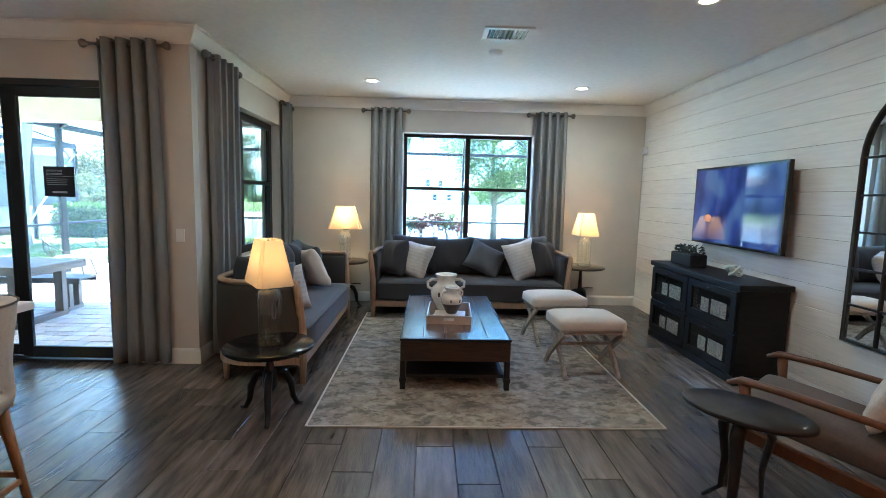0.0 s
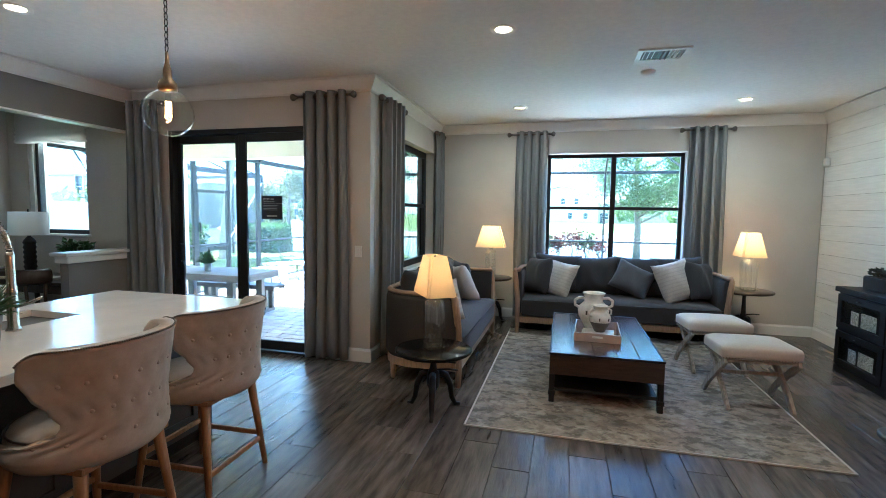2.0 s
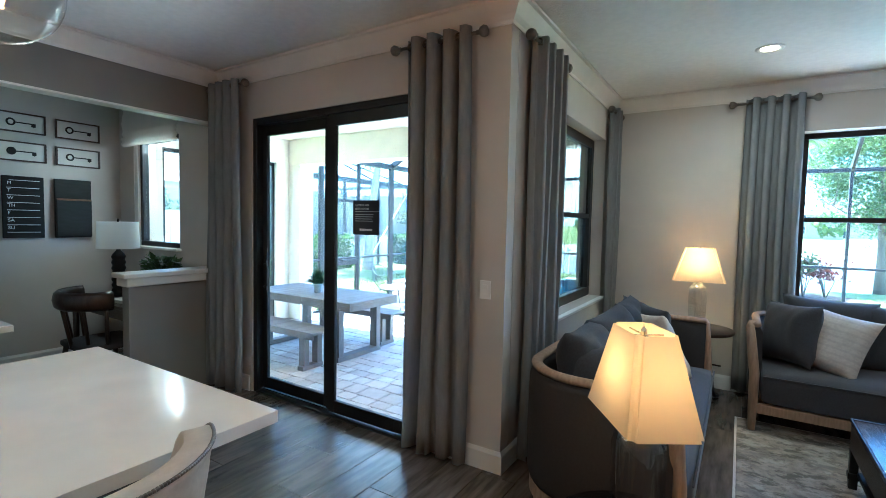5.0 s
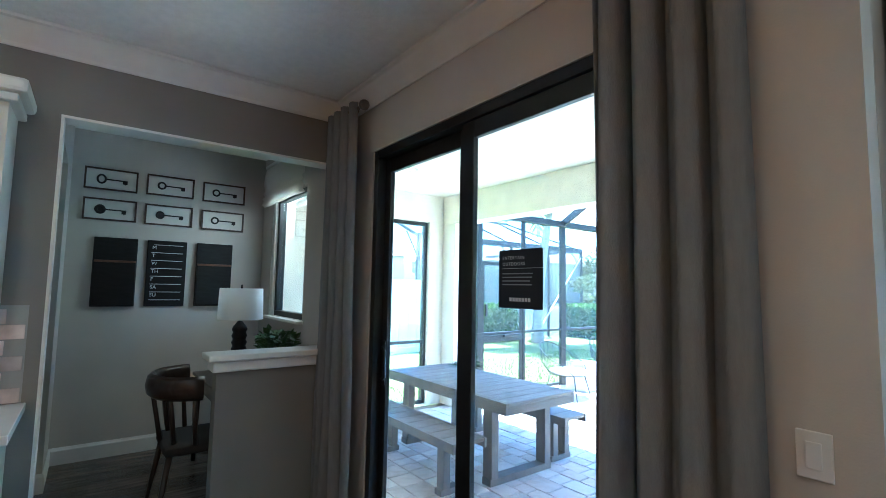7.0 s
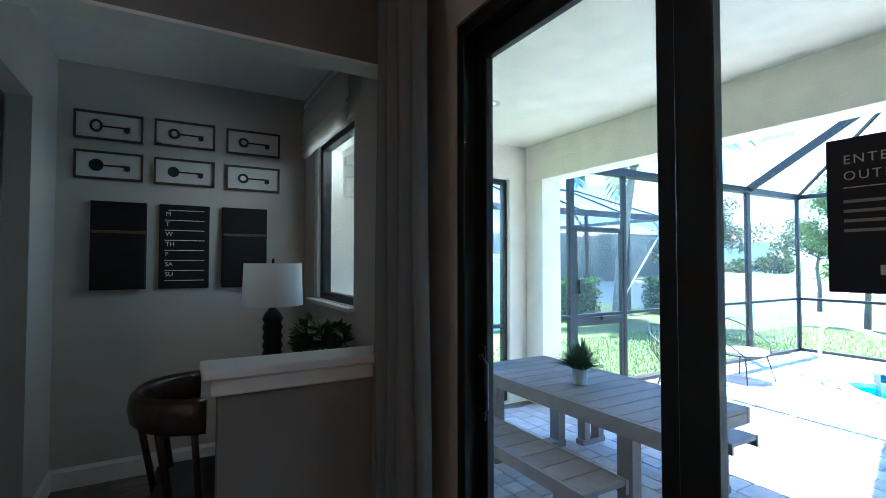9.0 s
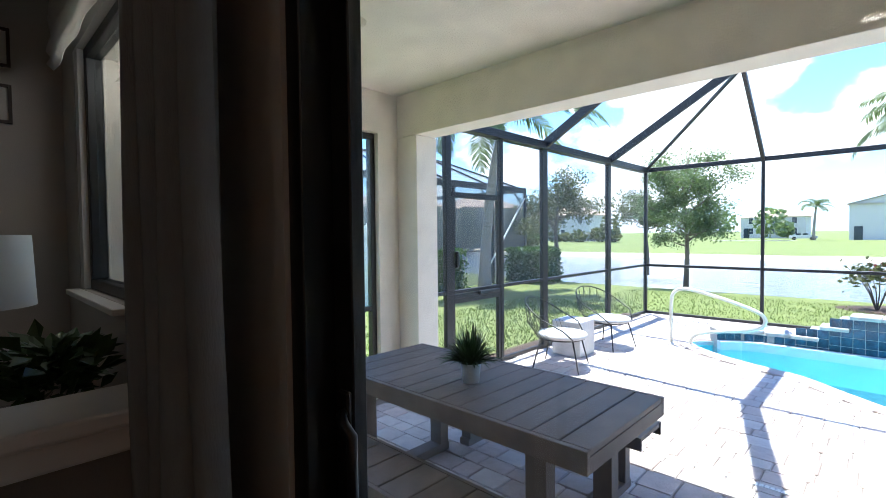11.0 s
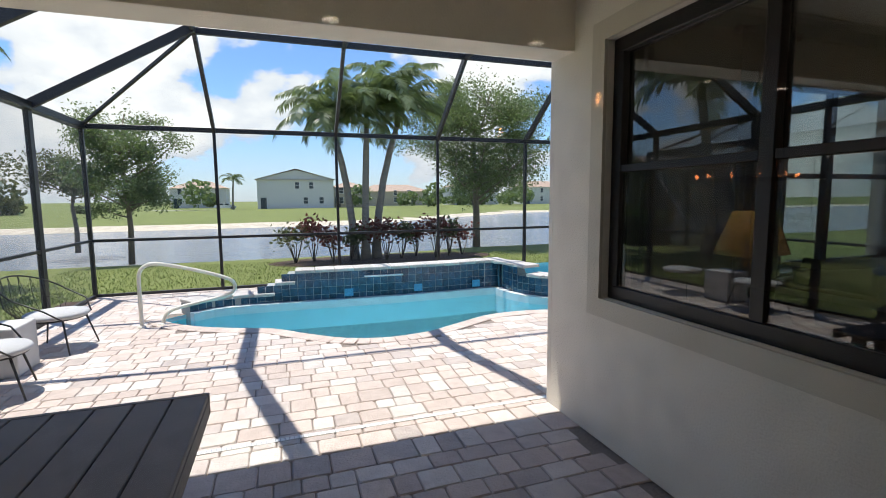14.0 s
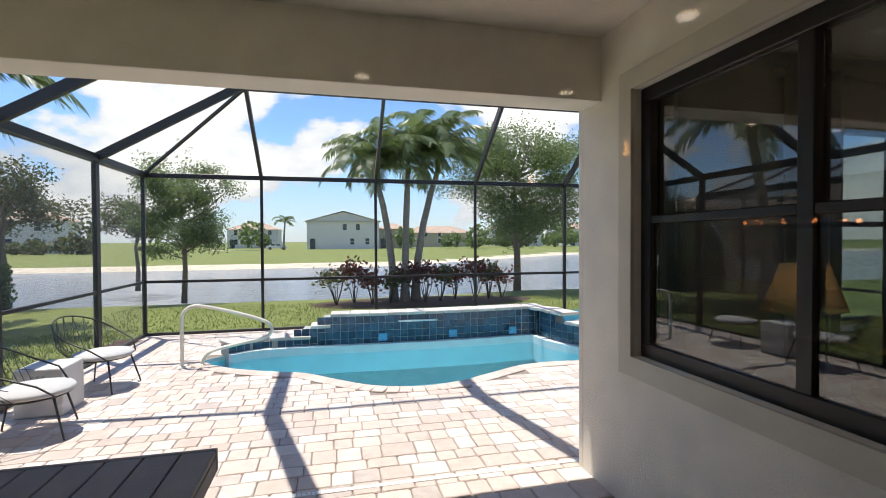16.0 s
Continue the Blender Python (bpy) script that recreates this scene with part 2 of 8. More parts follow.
def lathe(profile, n=24, smooth=True):
    bm = bmesh.new()
    rings = []
    for r, z in profile:
        if r < 1e-5:
            rings.append([bm.verts.new((0, 0, z))])
        else:
            rings.append([bm.verts.new((r * math.cos(2 * math.pi * k / n), r * math.sin(2 * math.pi * k / n), z)) for k in range(n)])
    for a, b in zip(rings, rings[1:]):
        for k in range(n):
            q = (k + 1) % n
            if len(a) == 1 and len(b) == 1:
                continue
            if len(a) == 1:
                bm.faces.new((a[0], b[q], b[k]))
            elif len(b) == 1:
                bm.faces.new((a[k], a[q], b[0]))
            else:
                bm.faces.new((a[k], a[q], b[q], b[k]))
    bmesh.ops.recalc_face_normals(bm, faces=bm.faces[:])
    return sm(bm) if smooth else bm


def tube(points, r, n=8, closed=False, flat=1.0, caps=True):
    """Swept round bar along points; r a number or one radius per point; flat squeezes the section."""
    pts = [Vector(p) for p in points]
    rs = [r] * len(pts) if isinstance(r, (int, float)) else list(r)
    bm = bmesh.new()
    rings, side = [], None
    for i, p in enumerate(pts):
        a = pts[i - 1] if (i > 0 or closed) else p
        b = pts[(i + 1) % len(pts)] if (i < len(pts) - 1 or closed) else p
        d = (b - a).normalized()
        if side is None:
            side = d.cross(Vector((0, 0, 1)))
            if side.length < 0.05:
                side = d.cross(Vector((1, 0, 0)))
        side = (side - d * side.dot(d)).normalized()
        up = side.cross(d)
        rings.append([bm.verts.new(p + rs[i] * (math.cos(2 * math.pi * k / n) * side + flat * math.sin(2 * math.pi * k / n) * up)) for k in range(n)])
    pairs = list(zip(rings, rings[1:])) + ([(rings[-1], rings[0])] if closed else [])
    for a, b in pairs:
        for k in range(n):
            bm.faces.new((a[k], a[(k + 1) % n], b[(k + 1) % n], b[k]))
    if not closed and caps:
        bm.faces.new(rings[0]); bm.faces.new(rings[-1])
    bmesh.ops.recalc_face_normals(bm, faces=bm.faces[:])
    return sm(bm)


def bar(a, b, w, h, bev=0.0, turn=0.0):
    """Square bar from a to b, w wide and h high."""
    a, b = Vector(a), Vector(b)
    bm = bx(-w / 2, w / 2, -h / 2, h / 2, 0, (b - a).length, bev, 1)
    q = (b - a).to_track_quat("Z", "Y").to_matrix().to_4x4()
    return move(bm, Matrix.Translation(a) @ q @ pose(0, 0, 0, 0, 0, turn))


def prism(outline, z0, z1, smooth=False):
    """Solid of a plan outline (x, y) between two heights."""
    bm = bmesh.new()
    lo = [bm.verts.new((x, y, z0)) for x, y in outline]
    hi = [bm.verts.new((x, y, z1)) for x, y in outline]
    bm.faces.new(lo[::-1]); bm.faces.new(hi)
    k = len(lo)
    for i in range(k):
        bm.faces.new((lo[i], lo[(i + 1) % k], hi[(i + 1) % k], hi[i]))
    bmesh.ops.recalc_face_normals(bm, faces=bm.faces[:])
    return bm


def mesh_of(name, bm):
    me = bpy.data.meshes.new(name)
    bm.to_mesh(me)
    bm.free()
    return me


def part(name, bm, material, parent=None, label=""):
    me = mesh_of(name, bm)
    me.materials.append(material)
    ob = new(name, me)
    if parent:
        ob.parent = parent
    return tagged(ob, label)


def piece(name, me, parent, m):
    ob = new(name, me)
    ob.parent = parent
    ob.matrix_basis = m
    return ob


def thing(name, label, category, m=None, group="", kind=""):
    ob = new(name)
    ob.empty_display_size = 0.1
    if m is not None:
        ob.matrix_basis = m
    return tagged(ob, label, category, group, kind)


def solid(name, bm, material, label="", category="", kind="structure", group=""):
    return tagged(part(name, bm, material), label, category, group, kind)


def wall_with_holes(axis, a0, a1, t0, t1, z0, z1, holes):
    """Wall along an axis ('x' or 'y') between a0 and a1, from t0 to t1 thick, with holes (a, b, low, high)."""
    blocks, at = [], a0
    for a, b, low, high in sorted(holes):
        if a > at:
            blocks.append((at, a, z0, z1))
        if low > z0:
            blocks.append((a, b, z0, low))
        if high < z1:
            blocks.append((a, b, high, z1))
        at = b
    if at < a1:
        blocks.append((at, a1, z0, z1))
    if axis == "x":
        return join(*[bx(p, q, t0, t1, lo, hi) for p, q, lo, hi in blocks])
    return join(*[bx(t0, t1, p, q, lo, hi) for p, q, lo, hi in blocks])

# ---------------------------------------------------------------- structure of the house
CEIL_Z, PATIO_Z = 2.89, -0.12
DOOR = (-4.47, -2.52, 0.0, 2.44)
DESK_WIN = (-6.60, -5.66, 1.24, 2.42)
SIDE_WIN = (4.45, 6.45, 0.84, 2.44)
FRONT_WIN = (-0.36, 1.50, 0.85, 2.44)
LEFT_WIN = (4.75, 6.55, -0.10, 2.49)

solid("wall_south", join(
    wall_with_holes("x", -7.27, -2.22, 4.10, 4.21, 0, CEIL_Z, [DOOR, DESK_WIN]), bx(-2.22, -2.0, 4.10, 4.21, 0, CEIL_Z)), PAINT,
    "warm greige painted wall round the sliding door", "wall")
solid("wall_patio_back", wall_with_holes("x", -7.27, -2.22, 4.213, 4.33, PATIO_Z, CEIL_Z, [(DOOR[0] - 0.12, DOOR[1] + 0.05, PATIO_Z, DOOR[3] + 0.03), DESK_WIN]), STUCCO,
      "cream textured stucco wall at the back of the patio", "wall")
solid("wall_side", wall_with_holes("y", 4.213, 7.04, -2.11, -2.0, 0, CEIL_Z, [SIDE_WIN]), PAINT, "greige painted wall with a side window", "wall")
solid("wall_side_outer", wall_with_holes("y", 4.333, 7.04, -2.23, -2.113, PATIO_Z, CEIL_Z, [SIDE_WIN]), STUCCO, "cream stucco wall beside the patio", "wall")
solid("wall_north", join(wall_with_holes("x", -1.997, 3.097, 6.75, 7.04, 0, CEIL_Z, [FRONT_WIN])), PAINT, "greige painted wall behind the sofa", "wall")
solid("wall_north_outer", wall_with_holes("x", -2.23, 3.3, 7.043, 7.09, PATIO_Z - 0.2, 3.2, [FRONT_WIN]), STUCCO, "cream stucco outside wall", "wall")
solid("wall_east", bx(3.12, 3.3, -4.3, 7.04, 0, CEIL_Z), PAINT, "wall behind the white shiplap boards", "wall")
solid("wall_back", bx(-5.08, 3.12, -4.45, -4.3, 0, CEIL_Z), PAINT, "greige painted wall at the far end of the room", "wall")
solid("wall_kitchen", join(bx(-5.08, -4.95, -4.3, 2.46, 0, CEIL_Z), bx(-5.08, -4.95, 2.46, 4.097, 2.44, CEIL_Z)), GREY_PAINT, "grey painted kitchen wall with a wide opening", "wall")
solid("wall_nook_back", bx(-7.07, -6.92, 1.8, 4.097, 0, CEIL_Z), PAINT, "greige painted wall behind the desk", "wall")
solid("wall_nook_side", join(bx(-6.92, -6.3, 2.33, 2.45, 0, CEIL_Z), bx(-6.3, -5.083, 2.33, 2.45, 2.44, CEIL_Z)), PAINT, "greige wall beside the desk with a pantry opening", "wall")
solid("wall_pantry", bx(-7.07, -5.083, 1.7, 1.8, 0, CEIL_Z), PAINT, "greige wall behind the pantry shelves", "wall")
half = thing("half_wall", "grey half wall with a white ledge by the desk", "wall", kind="structure")
part("wall_body", bx(-5.07, -4.96, 3.31, 4.095, 0, 1.05), GREY_PAINT, half)
part("ledge", join(bx(-5.13, -4.90, 3.25, 4.09, 1.06, 1.10, 0.008), bx(-5.105, -4.925, 3.28, 4.09, 0.99, 1.06, 0.01)), WHITE_TRIM, half, "white moulded ledge")

solid("floor_slab", bx(-7.27, 3.3, -4.45, 4.28, -0.30, -0.012), GROUT, "grey grout bed under the plank tiles", "floor")
solid("floor_slab_front", bx(-2.11, 3.3, 4.28, 7.04, -0.30, -0.012), GROUT, "grey grout bed under the plank tiles", "floor")
solid("ceiling", join(bx(-5.08, 3.3, -4.45, 4.2, CEIL_Z, CEIL_Z + 0.1), bx(-2.11, 3.3, 4.2, 7.04, CEIL_Z, CEIL_Z + 0.1), bx(-7.27, -5.08, 1.7, 4.2, CEIL_Z, CEIL_Z + 0.1)), CEIL,
      "white lightly textured ceiling", "ceiling")
solid("patio_ceiling", bx(-7.45, -2.113, 4.213, 6.80, CEIL_Z, CEIL_Z + 0.1), STUCCO, "cream stucco patio ceiling", "ceiling")
# unseen eave carried out to y 7.35 to place the shadow edge on the pavers
solid("roof_slab", bx(-7.6, 3.4, -4.6, 7.35, 3.0, 3.25), STUCCO, "flat roof over the house", "roof")
solid("patio_beam", bx(-7.45, -2.113, 6.80, 7.06, 2.47, 3.0, 0.006), STUCCO, "cream stucco beam over the patio opening", "beam")
solid("patio_pillar", bx(-7.45, -6.99, 6.80, 7.08, PATIO_Z, 2.468, 0.006), STUCCO, "cream stucco pillar at the patio edge", "pillar")
solid("wall_patio_left", wall_with_holes("y", 4.333, 6.797, -7.45, -7.27, PATIO_Z, CEIL_Z, [LEFT_WIN]), STUCCO, "cream stucco wall with a tall opening", "wall")


def moulding(path, profile, mat, name, label, z0):
    """Trim run along a plan path; the profile is (out from the wall, height) pairs, out to the left of the path."""
    bm = bmesh.new()
    rows = []
    pts = [Vector((x, y)) for x, y in path]
    for i, p in enumerate(pts):
        d0 = (p - pts[i - 1]).normalized() if i > 0 else (pts[1] - p).normalized()
        d1 = (pts[i + 1] - p).normalized() if i < len(pts) - 1 else d0
        n0, n1 = Vector((-d0.y, d0.x)), Vector((-d1.y, d1.x))
        mit = (n0 + n1) / max(0.2, 1 + n0.dot(n1))
        rows.append([bm.verts.new((p.x + mit.x * o, p.y + mit.y * o, z0 + h)) for o, h in profile])
    for a, b in zip(rows, rows[1:]):
        for k in range(len(profile) - 1):
            bm.faces.new((a[k], b[k], b[k + 1], a[k + 1]))
    bm.faces.new(rows[0]); bm.faces.new(rows[-1])
    bmesh.ops.recalc_face_normals(bm, faces=bm.faces[:])
    return solid(name, bm, mat, label, "trim")


CROWN = [(0.002, 0.0), (0.012, 0.0), (0.018, 0.02), (0.04, 0.045), (0.07, 0.09), (0.085, 0.115), (0.105, 0.12), (0.105, 0.137), (0.002, 0.137)]
BASE = [(0.002, 0.0), (0.016, 0.0), (0.016, 0.115), (0.010, 0.128), (0.006, 0.14), (0.002, 0.14)]
moulding([(3.098, -4.3), (3.098, 6.75), (-2.0, 6.75), (-2.0, 4.10), (-4.95, 4.10), (-4.95, -4.3)], CROWN, WHITE_TRIM, "crown_trim", "white moulded crown trim", 2.75)
moulding([(3.098, -4.3), (3.098, 6.75), (-2.0, 6.75), (-2.0, 4.10), (-2.50, 4.10)], BASE, WHITE_TRIM, "baseboard", "white painted baseboard", 0.0)
moulding([(-4.50, 4.10), (-4.955, 4.10)], BASE, WHITE_TRIM, "baseboard", "short white baseboard beside the door", 0.0)
moulding([(-5.08, 4.10), (-6.92, 4.10), (-6.92, 2.45), (-6.3, 2.45), (-6.3, 2.33)], BASE, WHITE_TRIM, "baseboard", "white baseboard in the desk nook", 0.0)
solid("opening_trim", join(bx(-5.083, -4.945, 2.46, 4.09, 2.425, 2.4395), bx(-5.083, -4.945, 2.4605, 2.475, 0, 2.424)), WHITE_TRIM, "thin white trim lining the nook opening", "trim")

# ---------------------------------------------------------------- windows and the sliding door


def window_unit(name, label, along, a0, a1, t, z0, z1, frame_w=0.05, mid=True, rail=None, depth=0.07, mid_at=None, glass=None):
    """Dark framed window with glass, along an axis, centred at depth t."""
    w = thing(name, label, "window", kind="structure")

    def blk(p, q, lo, hi, d=depth, off=0.0):
        if along == "x":
            return bx(p, q, t - d / 2 + off, t + d / 2 + off, lo, hi, 0.004, 1)
        return bx(t - d / 2 + off, t + d / 2 + off, p, q, lo, hi, 0.004, 1)
    fr = [blk(a0, a1, z0, z0 + frame_w), blk(a0, a1, z1 - frame_w, z1), blk(a0, a0 + frame_w, z0 + frame_w, z1 - frame_w), blk(a1 - frame_w, a1, z0 + frame_w, z1 - frame_w)]
    part("window_frame", join(*fr), FRAME, w)
    m = mid_at if mid_at is not None else (a0 + a1) / 2
    if mid:
        part("mullion", blk(m - 0.035, m + 0.035, z0 + frame_w, z1 - frame_w, depth * 0.95), FRAME, w)
    spans = [(a0 + frame_w, m - 0.035), (m + 0.035, a1 - frame_w)] if mid else [(a0 + frame_w, a1 - frame_w)]
    for p, q in spans:
        if rail:
            part("meeting_rail", blk(p, q, rail - 0.022, rail + 0.022, depth * 0.85), FRAME, w)
        for lo, hi, off in ([(z0 + frame_w, rail - 0.022, -0.012), (rail + 0.022, z1 - frame_w, 0.012)] if rail else [(z0 + frame_w, z1 - frame_w, 0.0)]):
            g = part("pane", blk(p, q, lo, hi, 0.004, off), glass or GLASS, w)
            g.visible_shadow = False
    return w


window_unit("window_1", "black framed double window above the sofa", "x", FRONT_WIN[0], FRONT_WIN[1], 6.93, FRONT_WIN[2], FRONT_WIN[3], rail=1.66, mid_at=0.57)
window_unit("window_2", "black framed side window onto the patio", "y", SIDE_WIN[0], SIDE_WIN[1], -2.15, SIDE_WIN[2], SIDE_WIN[3], rail=1.66, frame_w=0.085, glass=GLASS_TINTED)
window_unit("window_3", "black framed window beside the desk", "x", DESK_WIN[0] + 0.08, DESK_WIN[1], 4.165, DESK_WIN[2], DESK_WIN[3], mid=False)
solid("window_casing", bx(DESK_WIN[0], DESK_WIN[0] + 0.078, 4.104, 4.205, DESK_WIN[2], DESK_WIN[3], 0.004), WHITE_TRIM, "white jamb beside the desk window", "trim")
lw = window_unit("window_4", "tall black framed opening in the patio wall", "y", LEFT_WIN[0], LEFT_WIN[1], -7.36, LEFT_WIN[2], LEFT_WIN[3], rail=0.77, frame_w=0.055, mid=False)
solid("window_sill", bx(-2.10, -1.955, SIDE_WIN[0] - 0.02, SIDE_WIN[1] + 0.02, 0.815, 0.838, 0.005), WHITE_TRIM, "white sill under the side window", "sill")
solid("window_sill", bx(FRONT_WIN[0] - 0.02, FRONT_WIN[1] + 0.02, 6.70, 6.89, 0.825, 0.848, 0.005), WHITE_TRIM, "white sill under the sofa window", "sill")
solid("window_sill", bx(DESK_WIN[0] - 0.03, DESK_WIN[1] + 0.03, 4.045, 4.23, 1.212, 1.238, 0.005), WHITE_TRIM, "white sill under the desk window", "sill")
solid("window_trim", wall_with_holes("y", SIDE_WIN[0] - 0.12, SIDE_WIN[1] + 0.12, -2.255, -2.232, SIDE_WIN[2] - 0.12, SIDE_WIN[3] + 0.12, [SIDE_WIN]), STUCCO_TRIM,
      "raised tan stucco band round the window", "trim")

door = thing("door_1", "black framed two-panel sliding glass door, closed", "sliding door", kind="structure")
part("door_frame", join(bx(-4.47, -4.42, 4.11, 4.212, 0, 2.44, 0.003, 1), bx(-2.57, -2.52, 4.11, 4.212, 0, 2.44, 0.003, 1), bx(-4.42, -2.57, 4.11, 4.212, 2.385, 2.44, 0.003, 1),
     bx(-4.42, -2.57, 4.10, 4.26, -0.02, 0.018, 0.003, 1), bx(-4.42, -2.57, 4.160, 4.170, 0.018, 0.028)), FRAME, door)


def slider(x0, x1, y, label, left_w, right_w):
    p = part("door_panel", join(bx(x0, x0 + left_w, y - 0.016, y + 0.016, 0.03, 2.383, 0.003, 1), bx(x1 - right_w, x1, y - 0.016, y + 0.016, 0.03, 2.383, 0.003, 1),
             bx(x0 + left_w, x1 - right_w, y - 0.016, y + 0.016, 2.295, 2.383, 0.003, 1), bx(x0 + left_w, x1 - right_w, y - 0.016, y + 0.016, 0.03, 0.13, 0.003, 1)), FRAME, door, label)
    g = part("pane", bx(x0 + left_w, x1 - right_w, y - 0.003, y + 0.003, 0.13, 2.295), SLIDER_GLASS, p)
    g.visible_shadow = False
    return p


left_panel = slider(-4.42, -3.55, 4.190, "black framed glass panel with a pull handle", 0.06, 0.09)
slider(-3.56, -2.57, 4.140, "black framed glass panel with a sign on it", 0.09, 0.08)
part("door_handle", join(tube([(-4.372, 4.174, 1.16), (-4.372, 4.155, 1.16), (-4.345, 4.140, 1.155), (-4.318, 4.140, 1.14), (-4.318, 4.140, 0.98), (-4.345, 4.140, 0.965), (-4.372, 4.155, 0.96), (-4.372, 4.174, 0.96)], 0.010, 8),
     bx(-4.395, -4.362, 4.162, 4.174, 0.92, 1.20, 0.004, 1)), FRAME, left_panel, "black D-shaped pull handle")

# ---------------------------------------------------------------- ground, lake and far shore


def basin(x, y):
    """Height of the ground: level lawn with a shallow lake across it."""
    if -7.25 < x < 3.05 and -5 < y < 13.3:
        return -1.7, -9.0
    near = 21.3 + 0.5 * math.sin(x * 0.21) + max(0, x - 4) * 0.06
    far = 43.5 + 0.8 * math.sin(x * 0.11 + 1)
    if x > 2:
        far += min(26, (x - 2) * 0.9)
    if x < -30:
        far += 4
    d = min(y - near, far - y)
    if d <= -1.5:
        return -0.30, d
    return -0.30 - 1.1 * min(1, max(0, (d + 1.5) / 4.0)), d


xs = sorted([-1500, -400, -150, -90] + [-70 + 2.5 * i for i in range(57)] + [-7.26, -7.22, 3.02, 3.06] + [90, 150, 400, 1500])
ys = [-400, -60, -10, -4.9, -4.8, 3, 9, 12.9] + [13.31 + 0.75 * i for i in range(72)] + [70 + 3 * i for i in range(18)] + [140, 200, 400, 1500, 3500]
bm = bmesh.new()
grid = []
for yy in ys:
    grid.append([bm.verts.new((xx, yy, basin(xx, yy)[0])) for xx in xs])
for j in range(len(ys) - 1):
    for i in range(len(xs) - 1):
        f = bm.faces.new((grid[j][i], grid[j][i + 1], grid[j + 1][i + 1], grid[j + 1][i]))
        cx, cy = (xs[i] + xs[i + 1]) / 2, (ys[j] + ys[j + 1]) / 2
        d = basin(cx, cy)[1]
        f.material_index = 1 if (d > -0.9 and cy < 30) or (d > -2.3 and cy > 30) else 0
        f.smooth = True
ground = solid("ground", bm, GRASS_BASE, "mown green lawn with a sandy bank", "lawn")
ground.data.materials.append(SAND)

WATER = bpy.data.materials.new("lake_water")
WATER.use_nodes = True
wb = WATER.node_tree.nodes["Principled BSDF"]
wb.inputs["Base Color"].default_value, wb.inputs["Roughness"].default_value = (0.16, 0.19, 0.22, 1), 0.12
nn, ll = WATER.node_tree.nodes, WATER.node_tree.links
wtc, wmp, wnz, wbp = nn.new("ShaderNodeTexCoord"), nn.new("ShaderNodeMapping"), nn.new("ShaderNodeTexNoise"), nn.new("ShaderNodeBump")
wmp.inputs["Scale"].default_value = (0.5, 1.6, 1)
wnz.inputs["Scale"].default_value, wnz.inputs["Detail"].default_value = 1.6, 4
wbp.inputs["Strength"].default_value, wbp.inputs["Distance"].default_value = 0.6, 0.3
ll.new(wtc.outputs["Object"], wmp.inputs[0]); ll.new(wmp.outputs[0], wnz.inputs["Vector"]); ll.new(wnz.outputs["Fac"], wbp.inputs["Height"]); ll.new(wbp.outputs[0], wb.inputs["Normal"])
lake = bmesh.new()
lv = [lake.verts.new(p) for p in ((-200, 18, -0.62), (250, 18, -0.62), (250, 120, -0.62), (-200, 120, -0.62))]
lake.faces.new(lv)
solid("lake_water", lake, WATER, "rippled grey-blue lake behind the lawn", "water", "structure")

# ---------------------------------------------------------------- screened pool cage
CX0, CY1, CX1, EAVE, TOP = -7.21, 13.27, 3.0, 2.73, 3.90
RX0, RY1, RX1 = -5.24, 11.68, 1.0
BACK_X = [-7.21, -5.24, -3.13, -1.08, 0.95, 3.0]
cage = thing("pool_cage", "dark bronze aluminium screen enclosure over the pool", "pool cage", kind="structure")


def member(a, b, w=0.05, h=0.05, name="beam"):
    return part(name, bar(a, b, w, h, 0.004), CAGE, cage)


for i, x in enumerate(BACK_X):
    wide = 0.06 if i in (0, 5) else 0.05
    member((x, CY1, PATIO_Z), (x, CY1, EAVE), wide, wide + (0.03 if i == 4 else 0), "post")
for y, w in ((11.55, 0.11), (9.46, 0.13), (8.44, 0.06), (7.46, 0.09), (7.16, 0.05)):
    member((CX0, y, PATIO_Z), (CX0, y, EAVE), 0.06, w, "post")
for y in (11.4, 9.3, 7.2):
    member((CX1, y, PATIO_Z), (CX1, y, EAVE), 0.06, 0.08, "post")
member((CX0, CY1, EAVE), (CX1, CY1, EAVE), 0.06, 0.08, "eave_beam")
member((CX0, 7.1, EAVE), (CX0, CY1, EAVE), 0.14, 0.10, "eave_beam")
member((CX1, 7.1, EAVE), (CX1, CY1, EAVE), 0.10, 0.10, "eave_beam")
for z in (PATIO_Z + 0.025, 0.84):
    member((CX0, CY1, z), (CX1, CY1, z), 0.04, 0.05, "rail")
    member((CX0, 7.1, z), (CX0, CY1, z), 0.05, 0.04, "rail")
    member((CX1, 7.1, z), (CX1, CY1, z), 0.05, 0.04, "rail")
member((RX0, RY1, TOP), (RX1, RY1, TOP), 0.06, 0.09, "ridge_beam")
for x in BACK_X[1:5]:
    member((x, CY1, EAVE), (min(x, RX1), RY1, TOP), 0.055, 0.09 if x < -2 else 0.13, "rafter")
    # out of view; raised and thickened to widen the shadow on the deck
    member((x, RY1 - 0.5, TOP + 0.06), (x, 9.4, TOP + 0.06), 0.145, 0.17, "rafter")
    member((x, RY1, TOP), (x, RY1 - 0.5, TOP), 0.06, 0.10, "rafter")
    # unseen slanting member, its run made up so the deck shadow bends
    member((x, 9.4, TOP), (x + 0.62 - 0.10 * (x + 5.24) / 2.11, 7.36, 3.12), 0.145, 0.17, "rafter")
member((CX0, CY1, EAVE), (RX0, RY1, TOP), 0.04, 0.05, "hip")
member((CX1, CY1, EAVE), (RX1, RY1, TOP), 0.04, 0.05, "hip")
